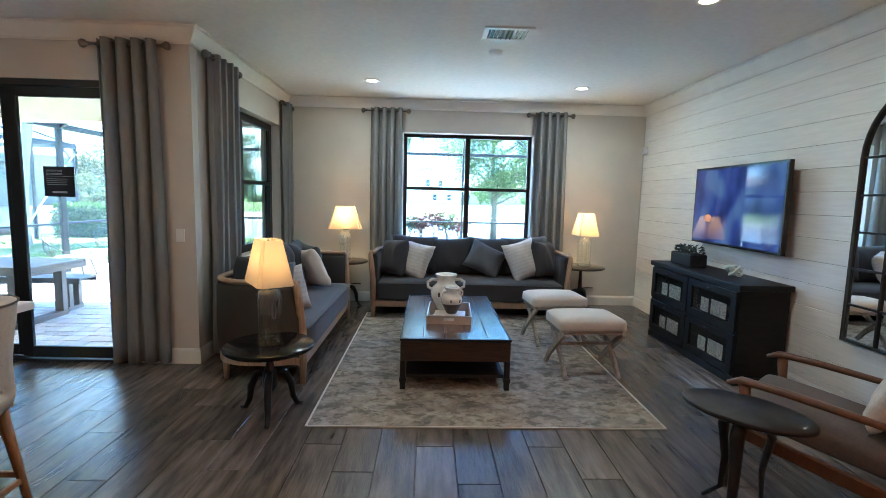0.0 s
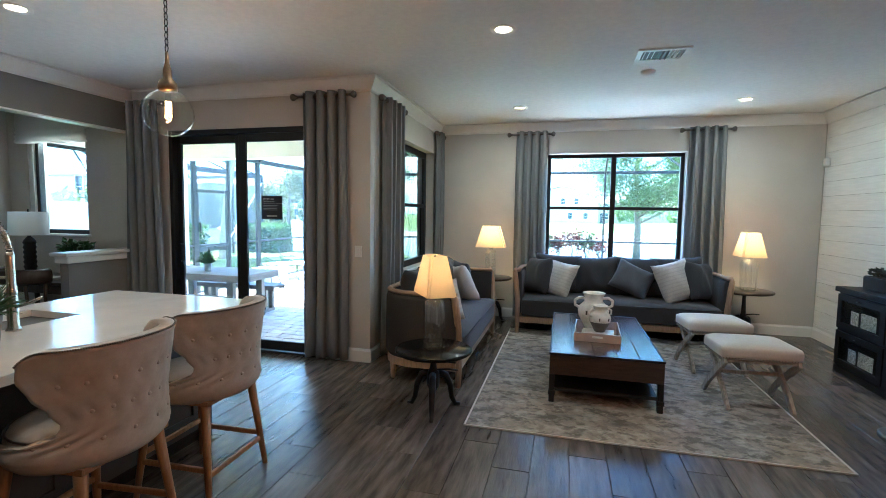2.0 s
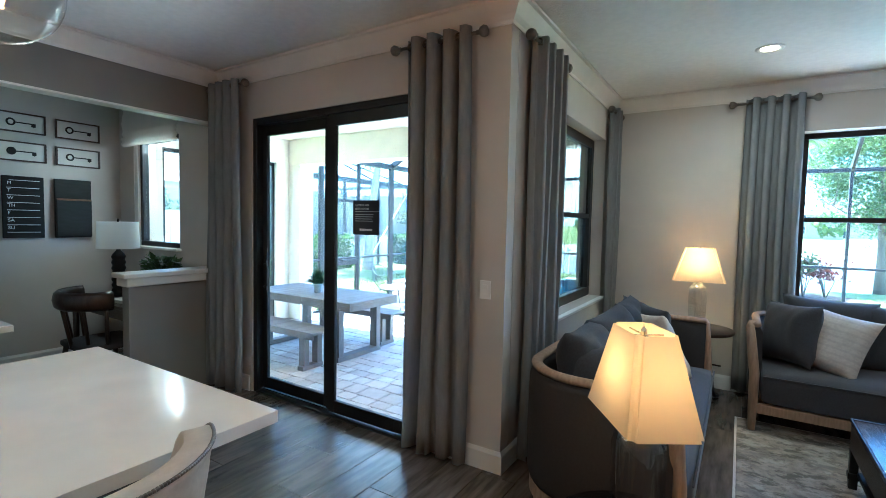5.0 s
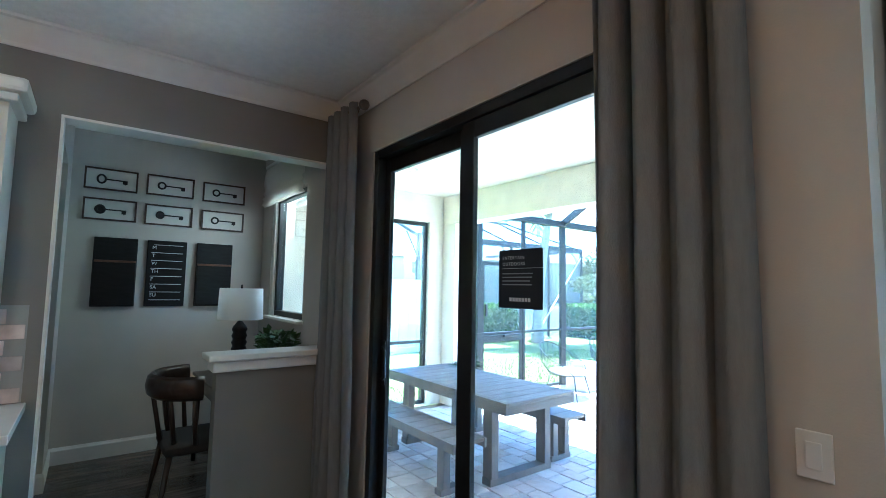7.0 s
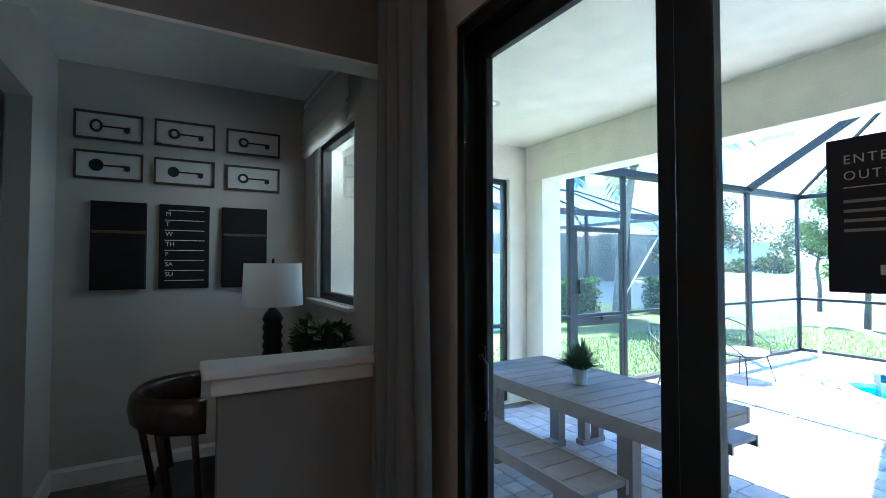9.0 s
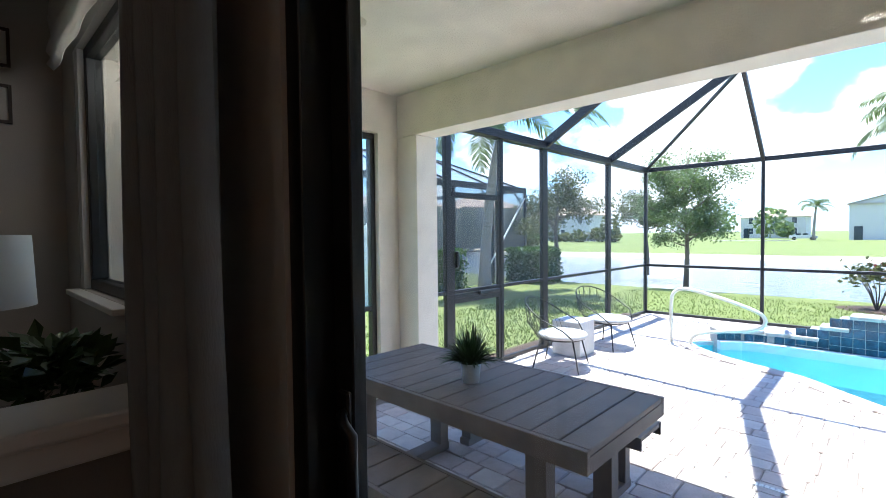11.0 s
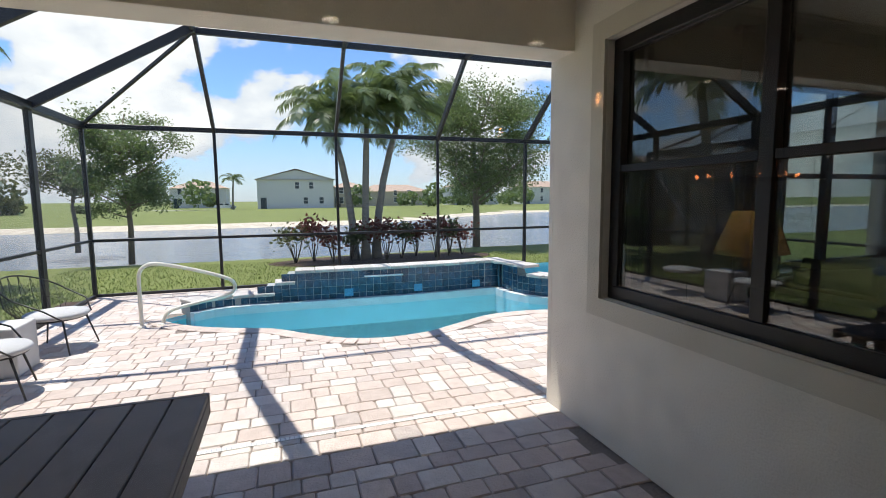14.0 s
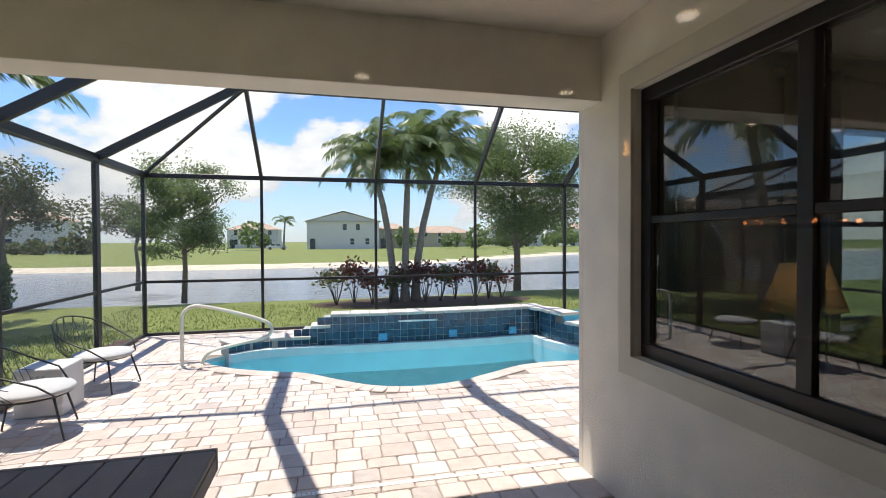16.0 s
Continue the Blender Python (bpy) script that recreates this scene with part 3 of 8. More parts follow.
for y in (11.55, 9.46):
    member((CX0, y, EAVE), (RX0, min(y, RY1), TOP), 0.06, 0.12, "rafter")
    member((CX1, y, EAVE), (RX1, min(y, RY1), TOP), 0.06, 0.12, "rafter")
member((RX0, 9.4, TOP), (RX1, 9.4, TOP), 0.05, 0.06, "purlin")
member((-7.2, 7.38, 3.12), (3.0, 7.38, 3.12), 0.06, 0.12, "purlin")
# screen door in the side wall
dr = part("screen_door", join(bar((CX0, 7.52, 1.94), (CX0, 8.41, 1.94), 0.05, 0.06), bar((CX0, 7.53, PATIO_Z), (CX0, 7.53, 1.92), 0.045, 0.05), bar((CX0, 8.39, PATIO_Z), (CX0, 8.39, 1.92), 0.045, 0.05),
          bar((CX0, 7.55, 0.76), (CX0, 8.37, 0.76), 0.05, 0.10)), CAGE, cage, "screen door with a push bar")
part("push_bar", bar((CX0 + 0.05, 7.95, 0.80), (CX0 + 0.05, 8.35, 0.80), 0.04, 0.05, 0.01), CAGE, dr)
part("screen_handle", bx(CX0 + 0.02, CX0 + 0.06, 7.56, 7.60, 1.12, 1.30, 0.008), CAGE, dr)


def screen_panel(*corners, cloth=SCREEN):
    b = bmesh.new()
    b.faces.new([b.verts.new(c) for c in corners])
    o = part("screen", b, cloth, cage, "fine dark insect screen")
    o.visible_shadow = False
    return o


for x0, x1 in zip(BACK_X, BACK_X[1:]):
    screen_panel((x0, CY1, PATIO_Z), (x1, CY1, PATIO_Z), (x1, CY1, EAVE), (x0, CY1, EAVE))
SIDE_Y = [7.16, 7.46, 8.44, 9.46, 11.55, 13.27]
for y0, y1 in zip(SIDE_Y, SIDE_Y[1:]):
    screen_panel((CX0, y0, PATIO_Z), (CX0, y1, PATIO_Z), (CX0, y1, EAVE), (CX0, y0, EAVE), cloth=SCREEN_HAZY)
screen_panel((CX1, 7.1, PATIO_Z), (CX1, CY1, PATIO_Z), (CX1, CY1, EAVE), (CX1, 7.1, EAVE))

# ---------------------------------------------------------------- materials of the furnishings
OAK = M("bleached_oak", (0.40, 0.28, 0.19), 0.5, var=0.2, scale=10, stretch=(6, 6, 1), bump=0.12, bscale=30, col2=(0.28, 0.19, 0.125))
OAK_WARM = M("warm_oak", (0.42, 0.24, 0.11), 0.42, var=0.2, scale=10, stretch=(6, 6, 1), bump=0.08, bscale=30, col2=(0.30, 0.16, 0.07))
WALNUT = M("walnut", (0.15, 0.07, 0.034), 0.38, var=0.2, scale=8, stretch=(6, 6, 1), bump=0.08, bscale=30, col2=(0.10, 0.05, 0.026))
WEATHERED = M("weathered_wood", (0.42, 0.375, 0.325), 0.65, var=0.25, scale=10, stretch=(6, 6, 1), bump=0.2, bscale=30, col2=(0.24, 0.20, 0.165))
DARK_FABRIC = M("charcoal_fabric", (0.036, 0.038, 0.045), 0.9, var=0.12, scale=90, bump=0.12, bscale=300, big=4, sheen=0.12)
SEAT_FABRIC = M("slate_fabric", (0.072, 0.079, 0.096), 0.85, var=0.1, scale=90, bump=0.12, bscale=300, big=4, sheen=0.15)
BROWN_FABRIC = M("dark_taupe_fabric", (0.030, 0.027, 0.026), 0.85, var=0.1, scale=90, bump=0.1, bscale=300, big=4)
PALE_FABRIC = M("oatmeal_fabric", (0.60, 0.56, 0.51), 0.92, var=0.08, scale=60, bump=0.14, bscale=300, big=6, sheen=0.15)
CREAM_FABRIC = M("cream_linen", (0.66, 0.60, 0.53), 0.92, var=0.08, scale=80, bump=0.35, bscale=450, big=6, sheen=0.2)
STOOL_FABRIC = M("stool_linen", (0.47, 0.425, 0.375), 0.9, var=0.05, scale=40, bump=0.06, bscale=250, big=5, sheen=0.1)
BENCH_FABRIC = M("bench_linen", (0.60, 0.555, 0.50), 0.92, var=0.05, scale=60, bump=0.12, bscale=350, big=6, sheen=0.2)
CHAR_SEAT = M("charcoal_seat_fabric", (0.046, 0.048, 0.056), 0.88, var=0.1, scale=90, bump=0.12, bscale=300, big=4, sheen=0.12)
GREY_CUSHION = M("grey_cushion", (0.14, 0.12, 0.11), 0.92, var=0.1, scale=80, bump=0.3, bscale=450, big=6)
IRON = M("dark_iron", (0.018, 0.017, 0.018), 0.42, metal=0.3, var=0.3, scale=20, bump=0.1, bscale=80)
DARK_TOP = M("dark_walnut_top", (0.035, 0.022, 0.016), 0.3, var=0.3, scale=8, stretch=(8, 1, 1), bump=0.06)
BLACK_LACQUER = M("black_lacquer", (0.007, 0.007, 0.008), 0.18, spec=0.15, var=0.2, scale=20, bump=0.02)
BLACK_PAINT = M("black_painted_wood", (0.009, 0.0095, 0.010), 0.45, spec=0.3, var=0.25, scale=10, stretch=(1, 1, 5), bump=0.08, bscale=50)
TABLE_WOOD = M("reclaimed_wood", (0.115, 0.088, 0.072), 0.17, spec=0.75, var=0.3, scale=9, stretch=(9, 1, 9), bump=0.12, bscale=24, col2=(0.05, 0.034, 0.026), rnd=0.25)
APRON_WOOD = M("dark_apron_wood", (0.050, 0.031, 0.022), 0.45, var=0.3, scale=9, stretch=(1, 9, 9), bump=0.1, bscale=30, col2=(0.026, 0.016, 0.012))
STEEL = M("brushed_nickel", (0.55, 0.52, 0.48), 0.25, metal=1.0, var=0.06, scale=40, bump=0.02)
PEWTER = M("aged_pewter", (0.22, 0.20, 0.18), 0.3, metal=1.0, var=0.2, scale=30, bump=0.04)
BRASS = M("aged_bronze", (0.14, 0.09, 0.05), 0.4, metal=0.9, var=0.2, scale=30, bump=0.05)
COPPER = M("rose_metal", (0.62, 0.51, 0.46), 0.25, metal=0.35, var=0.08, scale=15, bump=0.02)
CERAMIC = M("glazed_ceramic", (0.74, 0.72, 0.68), 0.25, var=0.15, scale=14, bump=0.15, bscale=40)
CERAMIC_DARK = M("dark_glaze", (0.07, 0.055, 0.05), 0.4, var=0.3, scale=20, bump=0.2, bscale=50)
QUARTZ = M("white_quartz", (0.78, 0.75, 0.71), 0.12, var=0.05, scale=4, bump=0.0, big=2)
ISLAND_PAINT = M("slate_cabinet_paint", (0.085, 0.088, 0.092), 0.45, var=0.06, scale=5, bump=0.05)
CABINET = M("cream_cabinet_paint", (0.62, 0.60, 0.56), 0.4, var=0.04, scale=5, bump=0.04)
PLASTIC = M("white_plastic", (0.78, 0.78, 0.76), 0.4, var=0.03, bump=0.0)
NAVY = M("navy_card", (0.012, 0.017, 0.030), 0.5, var=0.05, bump=0.0)
WHITE_INK = M("white_ink", (0.75, 0.76, 0.78), 0.6, var=0.02, bump=0.0)
GREY_INK = M("grey_ink", (0.35, 0.37, 0.40), 0.6, var=0.02, bump=0.0)
CONCRETE = M("cast_concrete", (0.42, 0.40, 0.37), 0.85, var=0.15, scale=12, bump=0.3, bscale=60)
LEAF = M("leaf_green", (0.045, 0.10, 0.025), 0.5, var=0.35, scale=20, bump=0.05, col2=(0.03, 0.065, 0.018), rnd=0.15)
LEAF_DARK = M("dusky_leaf", (0.05, 0.065, 0.045), 0.55, var=0.35, scale=20, bump=0.05, col2=(0.03, 0.045, 0.03))
SOIL = M("potting_soil", (0.03, 0.022, 0.016), 0.95, var=0.3, scale=60, bump=0.5)
CURTAIN = M("grey_linen_curtain", (0.285, 0.295, 0.295), 0.9, var=0.08, scale=60, stretch=(1, 1, 0.2), bump=0.3, bscale=350, big=3)
CURTAIN_TR = CURTAIN.node_tree
_c = CURTAIN_TR.nodes
_t = _c.new("ShaderNodeBsdfTranslucent"); _t.inputs[0].default_value = (0.36, 0.37, 0.38, 1)
_m = _c.new("ShaderNodeMixShader"); _m.inputs[0].default_value = 0.28
CURTAIN_TR.links.new(_c["Principled BSDF"].outputs[0], _m.inputs[1]); CURTAIN_TR.links.new(_t.outputs[0], _m.inputs[2])
CURTAIN_TR.links.new(_m.outputs[0], _c["Material Output"].inputs["Surface"])
SHADE = shade_cloth("lamp_shade_cloth", (0.80, 0.63, 0.42), 0.32)
LAMP_GLASS = pane_glass("thick_bottle_glass", (0.93, 0.95, 0.95), 0.16)
SHADE_WHITE = shade_cloth("white_shade_cloth", (0.80, 0.80, 0.78), 0.3)
BLIND = shade_cloth("woven_blind_cloth", (0.80, 0.77, 0.72), 0.5)
CLEAR = pane_glass("clear_blown_glass", (0.93, 0.94, 0.93), 0.06)
CAN_GLOW = emit("can_glow", (1.0, 0.74, 0.46), 3.0)
CAN_GLOW_OUT = emit("patio_can_glow", (1.0, 0.86, 0.68), 0.2)
CANDLE_GLOW = emit("candle_bulb_glow", (1.0, 0.24, 0.06), 19.0)
BULB_GLOW = emit("bulb_glow", (1.0, 0.40, 0.12), 18.0)
MIRROR = M("mirror_silver", (0.85, 0.86, 0.86), 0.02, metal=1.0, var=0.02, bump=0.0)


def rugmat():
    """Worn flat-woven rug: beige ground, slate and brown patches broken by wear streaks."""
    m = M("distressed_rug", (0.40, 0.345, 0.28), 0.95, var=0.2, scale=14, bump=0.35, bscale=220, col2=(0.27, 0.23, 0.185), big=1.6, detail=10)
    n, l = m.node_tree.nodes, m.node_tree.links
    tc = n.new("ShaderNodeTexCoord")
    hsv = [k for k in n if k.bl_idname == "ShaderNodeHueSaturation"][0]
    last = hsv.outputs[0]
    for sc, st, lo, hi, amount, col in ((2.6, (1, 1.25, 1), 0.49, 0.58, 0.55, (0.155, 0.158, 0.155)), (6.5, (1, 1.5, 1), 0.52, 0.57, 0.75, (0.095, 0.082, 0.066)), (5.0, (1, 1.3, 1), 0.53, 0.58, 0.6, (0.47, 0.43, 0.37)), (13.0, (1, 1, 1), 0.52, 0.60, 0.5, (0.12, 0.105, 0.09))):
        mp = n.new("ShaderNodeMapping")
        mp.inputs["Scale"].default_value, mp.inputs["Location"].default_value = st, (sc, sc * 0.7, 0)
        v = n.new("ShaderNodeTexNoise")
        v.inputs["Scale"].default_value, v.inputs["Detail"].default_value, v.inputs["Roughness"].default_value = sc, 10, 0.68
        l.new(tc.outputs["Object"], mp.inputs[0]); l.new(mp.outputs[0], v.inputs["Vector"])
        r = n.new("ShaderNodeMapRange")
        r.inputs[1].default_value, r.inputs[2].default_value, r.inputs[3].default_value, r.inputs[4].default_value = lo, hi, 0.0, amount
        l.new(v.outputs["Fac"], r.inputs[0])
        mx = n.new("ShaderNodeMix"); mx.data_type = "RGBA"
        l.new(r.outputs[0], mx.inputs["Factor"]); l.new(last, mx.inputs["A"])
        mx.inputs["B"].default_value = (*col, 1)
        last = mx.outputs["Result"]
    l.new(last, n["Principled BSDF"].inputs["Base Color"])
    return m


RUG = rugmat()

# ---------------------------------------------------------------- soft shapes


def pillow_bm(w, h, t, n=18, pinch=0.085):
    """Knife-edged cushion standing in the x-z plane, thickness along y, resting on z = 0."""
    bm = bmesh.new()
    sides = []
    for s in (1, -1):
        g = []
        for j in range(n + 1):
            row = []
            for i in range(n + 1):
                u, v = 2 * i / n - 1, 2 * j / n - 1
                k = max(0.0, (1 - u ** 4) * (1 - v ** 4)) ** 0.55
                px = u * (1 - pinch * (1 - v * v)) * w / 2
                pz = v * (1 - pinch * (1 - u * u)) * h / 2
                wob = 0.05 * t * math.sin(5 * u + 2.3 * v) * k + 0.045 * t * math.sin(11 * u - 7 * v * v) * abs(u) * k
                row.append((px, s * t / 2 * k + wob, pz + h / 2))
            g.append(row)
        sides.append(g)
    idx = {}

    def vert(s, j, i):
        edge = i in (0, n) or j in (0, n)
        key = (0 if edge else s, j, i)
        if key not in idx:
            idx[key] = bm.verts.new(sides[s][j][i])
        return idx[key]
    for s in (0, 1):
        for j in range(n):
            for i in range(n):
                q = [vert(s, j, i), vert(s, j, i + 1), vert(s, j + 1, i + 1), vert(s, j + 1, i)]
                bm.faces.new(q if s == 1 else q[::-1])
    bmesh.ops.recalc_face_normals(bm, faces=bm.faces[:])
    return sm(bm)


def cushion_bm(x0, x1, y0, y1, z0, z1, b=0.045, crown=0.02, cuts=6):
    """Upholstered block with soft edges and a crowned top."""
    bm = bx(x0, x1, y0, y1, z0, z1)
    bmesh.ops.subdivide_edges(bm, edges=bm.edges[:], cuts=cuts, use_grid_fill=True)
    cx, cy, cz = (x0 + x1) / 2, (y0 + y1) / 2, (z0 + z1) / 2
    hx, hy, hz = (x1 - x0) / 2, (y1 - y0) / 2, (z1 - z0) / 2
    for v in bm.verts:
        d = Vector((v.co.x - cx, v.co.y - cy, v.co.z - cz))
        inner = Vector((max(-hx + b, min(hx - b, d.x)), max(-hy + b, min(hy - b, d.y)), max(-hz + b, min(hz - b, d.z))))
        off = d - inner
        if off.length > 1e-6:
            off = off.normalized() * b
        v.co = Vector((cx, cy, cz)) + inner + off
        if d.z > 0:
            v.co.z += crown * (1 - (d.x / hx) ** 2) * (1 - (d.y / hy) ** 2)
    return sm(bm)


def striped(name, col, stripe):
    """Soft cloth with narrow woven stripes across it."""
    m = M(name, col, 0.92, var=0.08, scale=60, bump=0.2, bscale=300, big=6, sheen=0.15)
    n, l = m.node_tree.nodes, m.node_tree.links
    tc, wv = n.new("ShaderNodeTexCoord"), n.new("ShaderNodeTexWave")
    wv.bands_direction = "Z"
    wv.inputs["Scale"].default_value, wv.inputs["Distortion"].default_value = 7.0, 0.6
    l.new(tc.outputs["Object"], wv.inputs["Vector"])
    rp = n.new("ShaderNodeMapRange")
    rp.inputs[1].default_value, rp.inputs[2].default_value, rp.inputs[4].default_value = 0.55, 0.9, 0.3
    l.new(wv.outputs["Fac"], rp.inputs[0])
    mx = n.new("ShaderNodeMix"); mx.data_type = "RGBA"
    hsv = [k for k in n if k.bl_idname == "ShaderNodeHueSaturation"][0]
    l.new(rp.outputs[0], mx.inputs["Factor"]); l.new(hsv.outputs[0], mx.inputs["A"])
    mx.inputs["B"].default_value = (*stripe, 1)
    l.new(mx.outputs["Result"], n["Principled BSDF"].inputs["Base Color"])
    return m


STRIPED = striped("striped_linen", (0.50, 0.475, 0.45), (0.33, 0.32, 0.32))


def pillow(name, label, fabric, w, h, t, m, group="sofa cushions"):
    o = part(name, pillow_bm(w, h, t), fabric)
    o.matrix_basis = m
    return tagged(o, label, "cushion", group)


# ---------------------------------------------------------------- sofas


def sofa_line(x, y0, y1, r):
    """Plan of a sofa back: two arms joined to the back by rounded corners."""
    half_ = [(x, y0), (x, y0 + 0.2), (x, (y0 + y1 - r) / 2)] + [(x - r + r * math.cos(a), y1 - r + r * math.sin(a)) for a in [math.pi / 2 * k / 8 for k in range(9)]] + [(x * 0.4, y1)]
    return [(-px, py) for px, py in half_] + half_[::-1]


def band(line, section, smooth=False):
    """Section (outwards, height) swept along an open plan line."""
    bm = bmesh.new()
    pts = [Vector(p) for p in line]
    rings = []
    for i, p in enumerate(pts):
        d = (pts[min(len(pts) - 1, i + 1)] - pts[max(0, i - 1)]).normalized()
        n_ = Vector((-d.y, d.x))
        rings.append([bm.verts.new((p.x + n_.x * o, p.y + n_.y * o, z)) for o, z in section])
    k = len(section)
    for a, b in zip(rings, rings[1:]):
        for i in range(k):
            f = bm.faces.new((a[i], a[(i + 1) % k], b[(i + 1) % k], b[i]))
            f.smooth = smooth
    bm.faces.new(rings[0]); bm.faces.new(rings[-1][::-1])
    bmesh.ops.recalc_face_normals(bm, faces=bm.faces[:])
    return bm


def sofa(name, label, W, D, m, back_fabric, seat_fabric):
    """Exposed-frame sofa facing local -y; front at y = 0, floor at z = 0."""
    s = thing(name, label, "sofa", m)
    h = W / 2
    part("front_rail", bx(-h + 0.06, h - 0.06, 0.02, 0.065, 0.15, 0.225, 0.006), OAK, s)
    for sx in (-1, 1):
        x = sx * (h - 0.035)
        part("front_post", tube([(x, 0.04, 0.0), (x, 0.035, 0.2), (x + sx * 0.0, 0.04, 0.45), (x + sx * 0.025, 0.055, 0.66), (x + sx * 0.04, 0.07, 0.80), (x + sx * 0.03, 0.10, 0.845)],
                                [0.024, 0.032, 0.034, 0.034, 0.032, 0.026], 8), OAK, s)
        part("back_leg", tube([(x - sx * 0.09, D - 0.13, 0.0), (x - sx * 0.09, D - 0.13, 0.20)], [0.022, 0.032], 8), OAK, s)
    line = sofa_line(h - 0.035, 0.06, D - 0.04, 0.30)
    part("base_rail", band(line, [(0.024, 0.15), (0.024, 0.222), (-0.024, 0.222), (-0.024, 0.15)]), OAK, s)
    part("backrest", band(line, [(0.022, 0.224), (0.036, 0.26), (0.042, 0.50), (0.036, 0.77), (0.020, 0.806), (-0.02, 0.806), (-0.04, 0.77), (-0.045, 0.50), (-0.04, 0.26), (-0.02, 0.224)], True), back_fabric, s)
    part("back_cap", tube([(px, py, 0.828) for px, py in line], 0.030, 10, flat=0.7), OAK, s)
    seat = part("seat_cushion", cushion_bm(-h + 0.085, h - 0.085, -0.01, D - 0.13, 0.226, 0.475, 0.05, 0.025, 8), seat_fabric, s)
    part("piping", tube([(-h + 0.09, -0.012, 0.45), (h - 0.09, -0.012, 0.45)], 0.006, 6), seat_fabric, seat)
    return s


S1 = pose(0.57, 5.75, 0.0)
sofa("sofa", "charcoal three-seat sofa with a bleached oak frame under the window", 2.52, 0.86, S1, DARK_FABRIC, CHAR_SEAT)
S2 = pose(-0.93, 4.70, 0.0, 0, 0, 90)
sofa("sofa", "dark taupe sofa with an oak frame under the side window", 2.12, 0.82, S2, BROWN_FABRIC, SEAT_FABRIC)


def on(m, x, y, z, tilt=-14, yaw=0, spin=0):
    return m @ pose(x, y, z, tilt, 0, yaw) @ pose(0, 0, 0, 0, spin, 0)


for bxx, yw, sp, hh in ((-0.74, 5, 3, 0.54), (-0.22, -4, -3, 0.52), (0.30, 3, 2, 0.53), (0.80, -5, -4, 0.55)):
    pillow("back_cushion", "charcoal loose back cushion slumped on the window sofa", DARK_FABRIC, 0.64, hh, 0.25, on(S1, bxx, 0.55, 0.485, -12, yw, sp), "back cushions")
pillow("throw_pillow", "big pale striped throw pillow leaning on the sofa", STRIPED, 0.52, 0.50, 0.20, on(S1, -0.82, 0.33, 0.475, -24, -34, 8))
pillow("throw_pillow", "dark throw pillow tucked in the sofa corner", DARK_FABRIC, 0.50, 0.50, 0.22, on(S1, -1.03, 0.38, 0.485, -14, -52, -4))
pillow("throw_pillow", "slate throw pillow tipped on its corner", SEAT_FABRIC, 0.50, 0.42, 0.18, on(S1, 0.13, 0.33, 0.555, -24, 6, 27))
pillow("throw_pillow", "oatmeal throw pillow leaning on the sofa", STRIPED, 0.54, 0.54, 0.20, on(S1, 0.83, 0.31, 0.49, -24, 26, -12))
pillow("throw_pillow", "charcoal pillow in the sofa corner", DARK_FABRIC, 0.50, 0.50, 0.22, on(S1, 1.05, 0.42, 0.495, -14, 50, 6))
for bxx, yw, sp in ((-0.58, 4, 3), (0.0, -4, -2), (0.58, 3, 2)):
    pillow("back_cushion", "dark loose back cushion slumped on the side sofa", DARK_FABRIC, 0.70, 0.53, 0.25, on(S2, bxx, 0.50, 0.485, -12, yw, sp), "back cushions")
pillow("throw_pillow", "dark pillow at the end of the side sofa", DARK_FABRIC, 0.50, 0.48, 0.22, on(S2, -0.80, 0.40, 0.485, -14, -56, 4))
pillow("throw_pillow", "cream patterned pillow on the side sofa", STRIPED, 0.44, 0.42, 0.17, on(S2, -0.66, 0.24, 0.485, -18, -46, -5))
pillow("throw_pillow", "oatmeal throw pillow on the side sofa", PALE_FABRIC, 0.56, 0.48, 0.19, on(S2, 0.60, 0.28, 0.495, -26, 44, 8))
pillow("throw_pillow", "charcoal pillow at the far arm", DARK_FABRIC, 0.50, 0.50, 0.22, on(S2, 0.80, 0.44, 0.485, -12, 48, -5))

# ---------------------------------------------------------------- round side tables and glass lamps


def crank_table(label, m, r, h, top_mat, feet=0.24):
    t = thing("side_table", label, "side table", m, "round side tables")
    part("tabletop", lathe([(0, h - 0.03), (r - 0.012, h - 0.03), (r, h - 0.022), (r, h - 0.006), (r - 0.008, h), (0, h)], 40), top_mat, t)
    part("column", lathe([(0, 0.16), (0.028, 0.16), (0.05, 0.20), (0.05, 0.30), (0.028, 0.34), (0.02, h - 0.08), (0.06, h - 0.04), (0.06, h - 0.03), (0, h - 0.03)], 16), IRON, t)
    for k in range(3):
        a = 2 * math.pi * k / 3 - 1.35
        c, s_ = math.cos(a), math.sin(a)
        part("leg", tube([(0.04 * c, 0.04 * s_, 0.30), (0.11 * c, 0.11 * s_, 0.27), (0.155 * c, 0.155 * s_, 0.18), (0.17 * c, 0.17 * s_, 0.08), (0.20 * c, 0.20 * s_, 0.02), (feet * c, feet * s_, 0.012)],
                         [0.026, 0.028, 0.026, 0.022, 0.018, 0.014], 8), IRON, t)
    part("crank", tube([(0.03, 0, 0.33), (0.12, 0.02, 0.335), (0.19, 0.03, 0.33)], 0.008, 6), IRON, t)
    return t


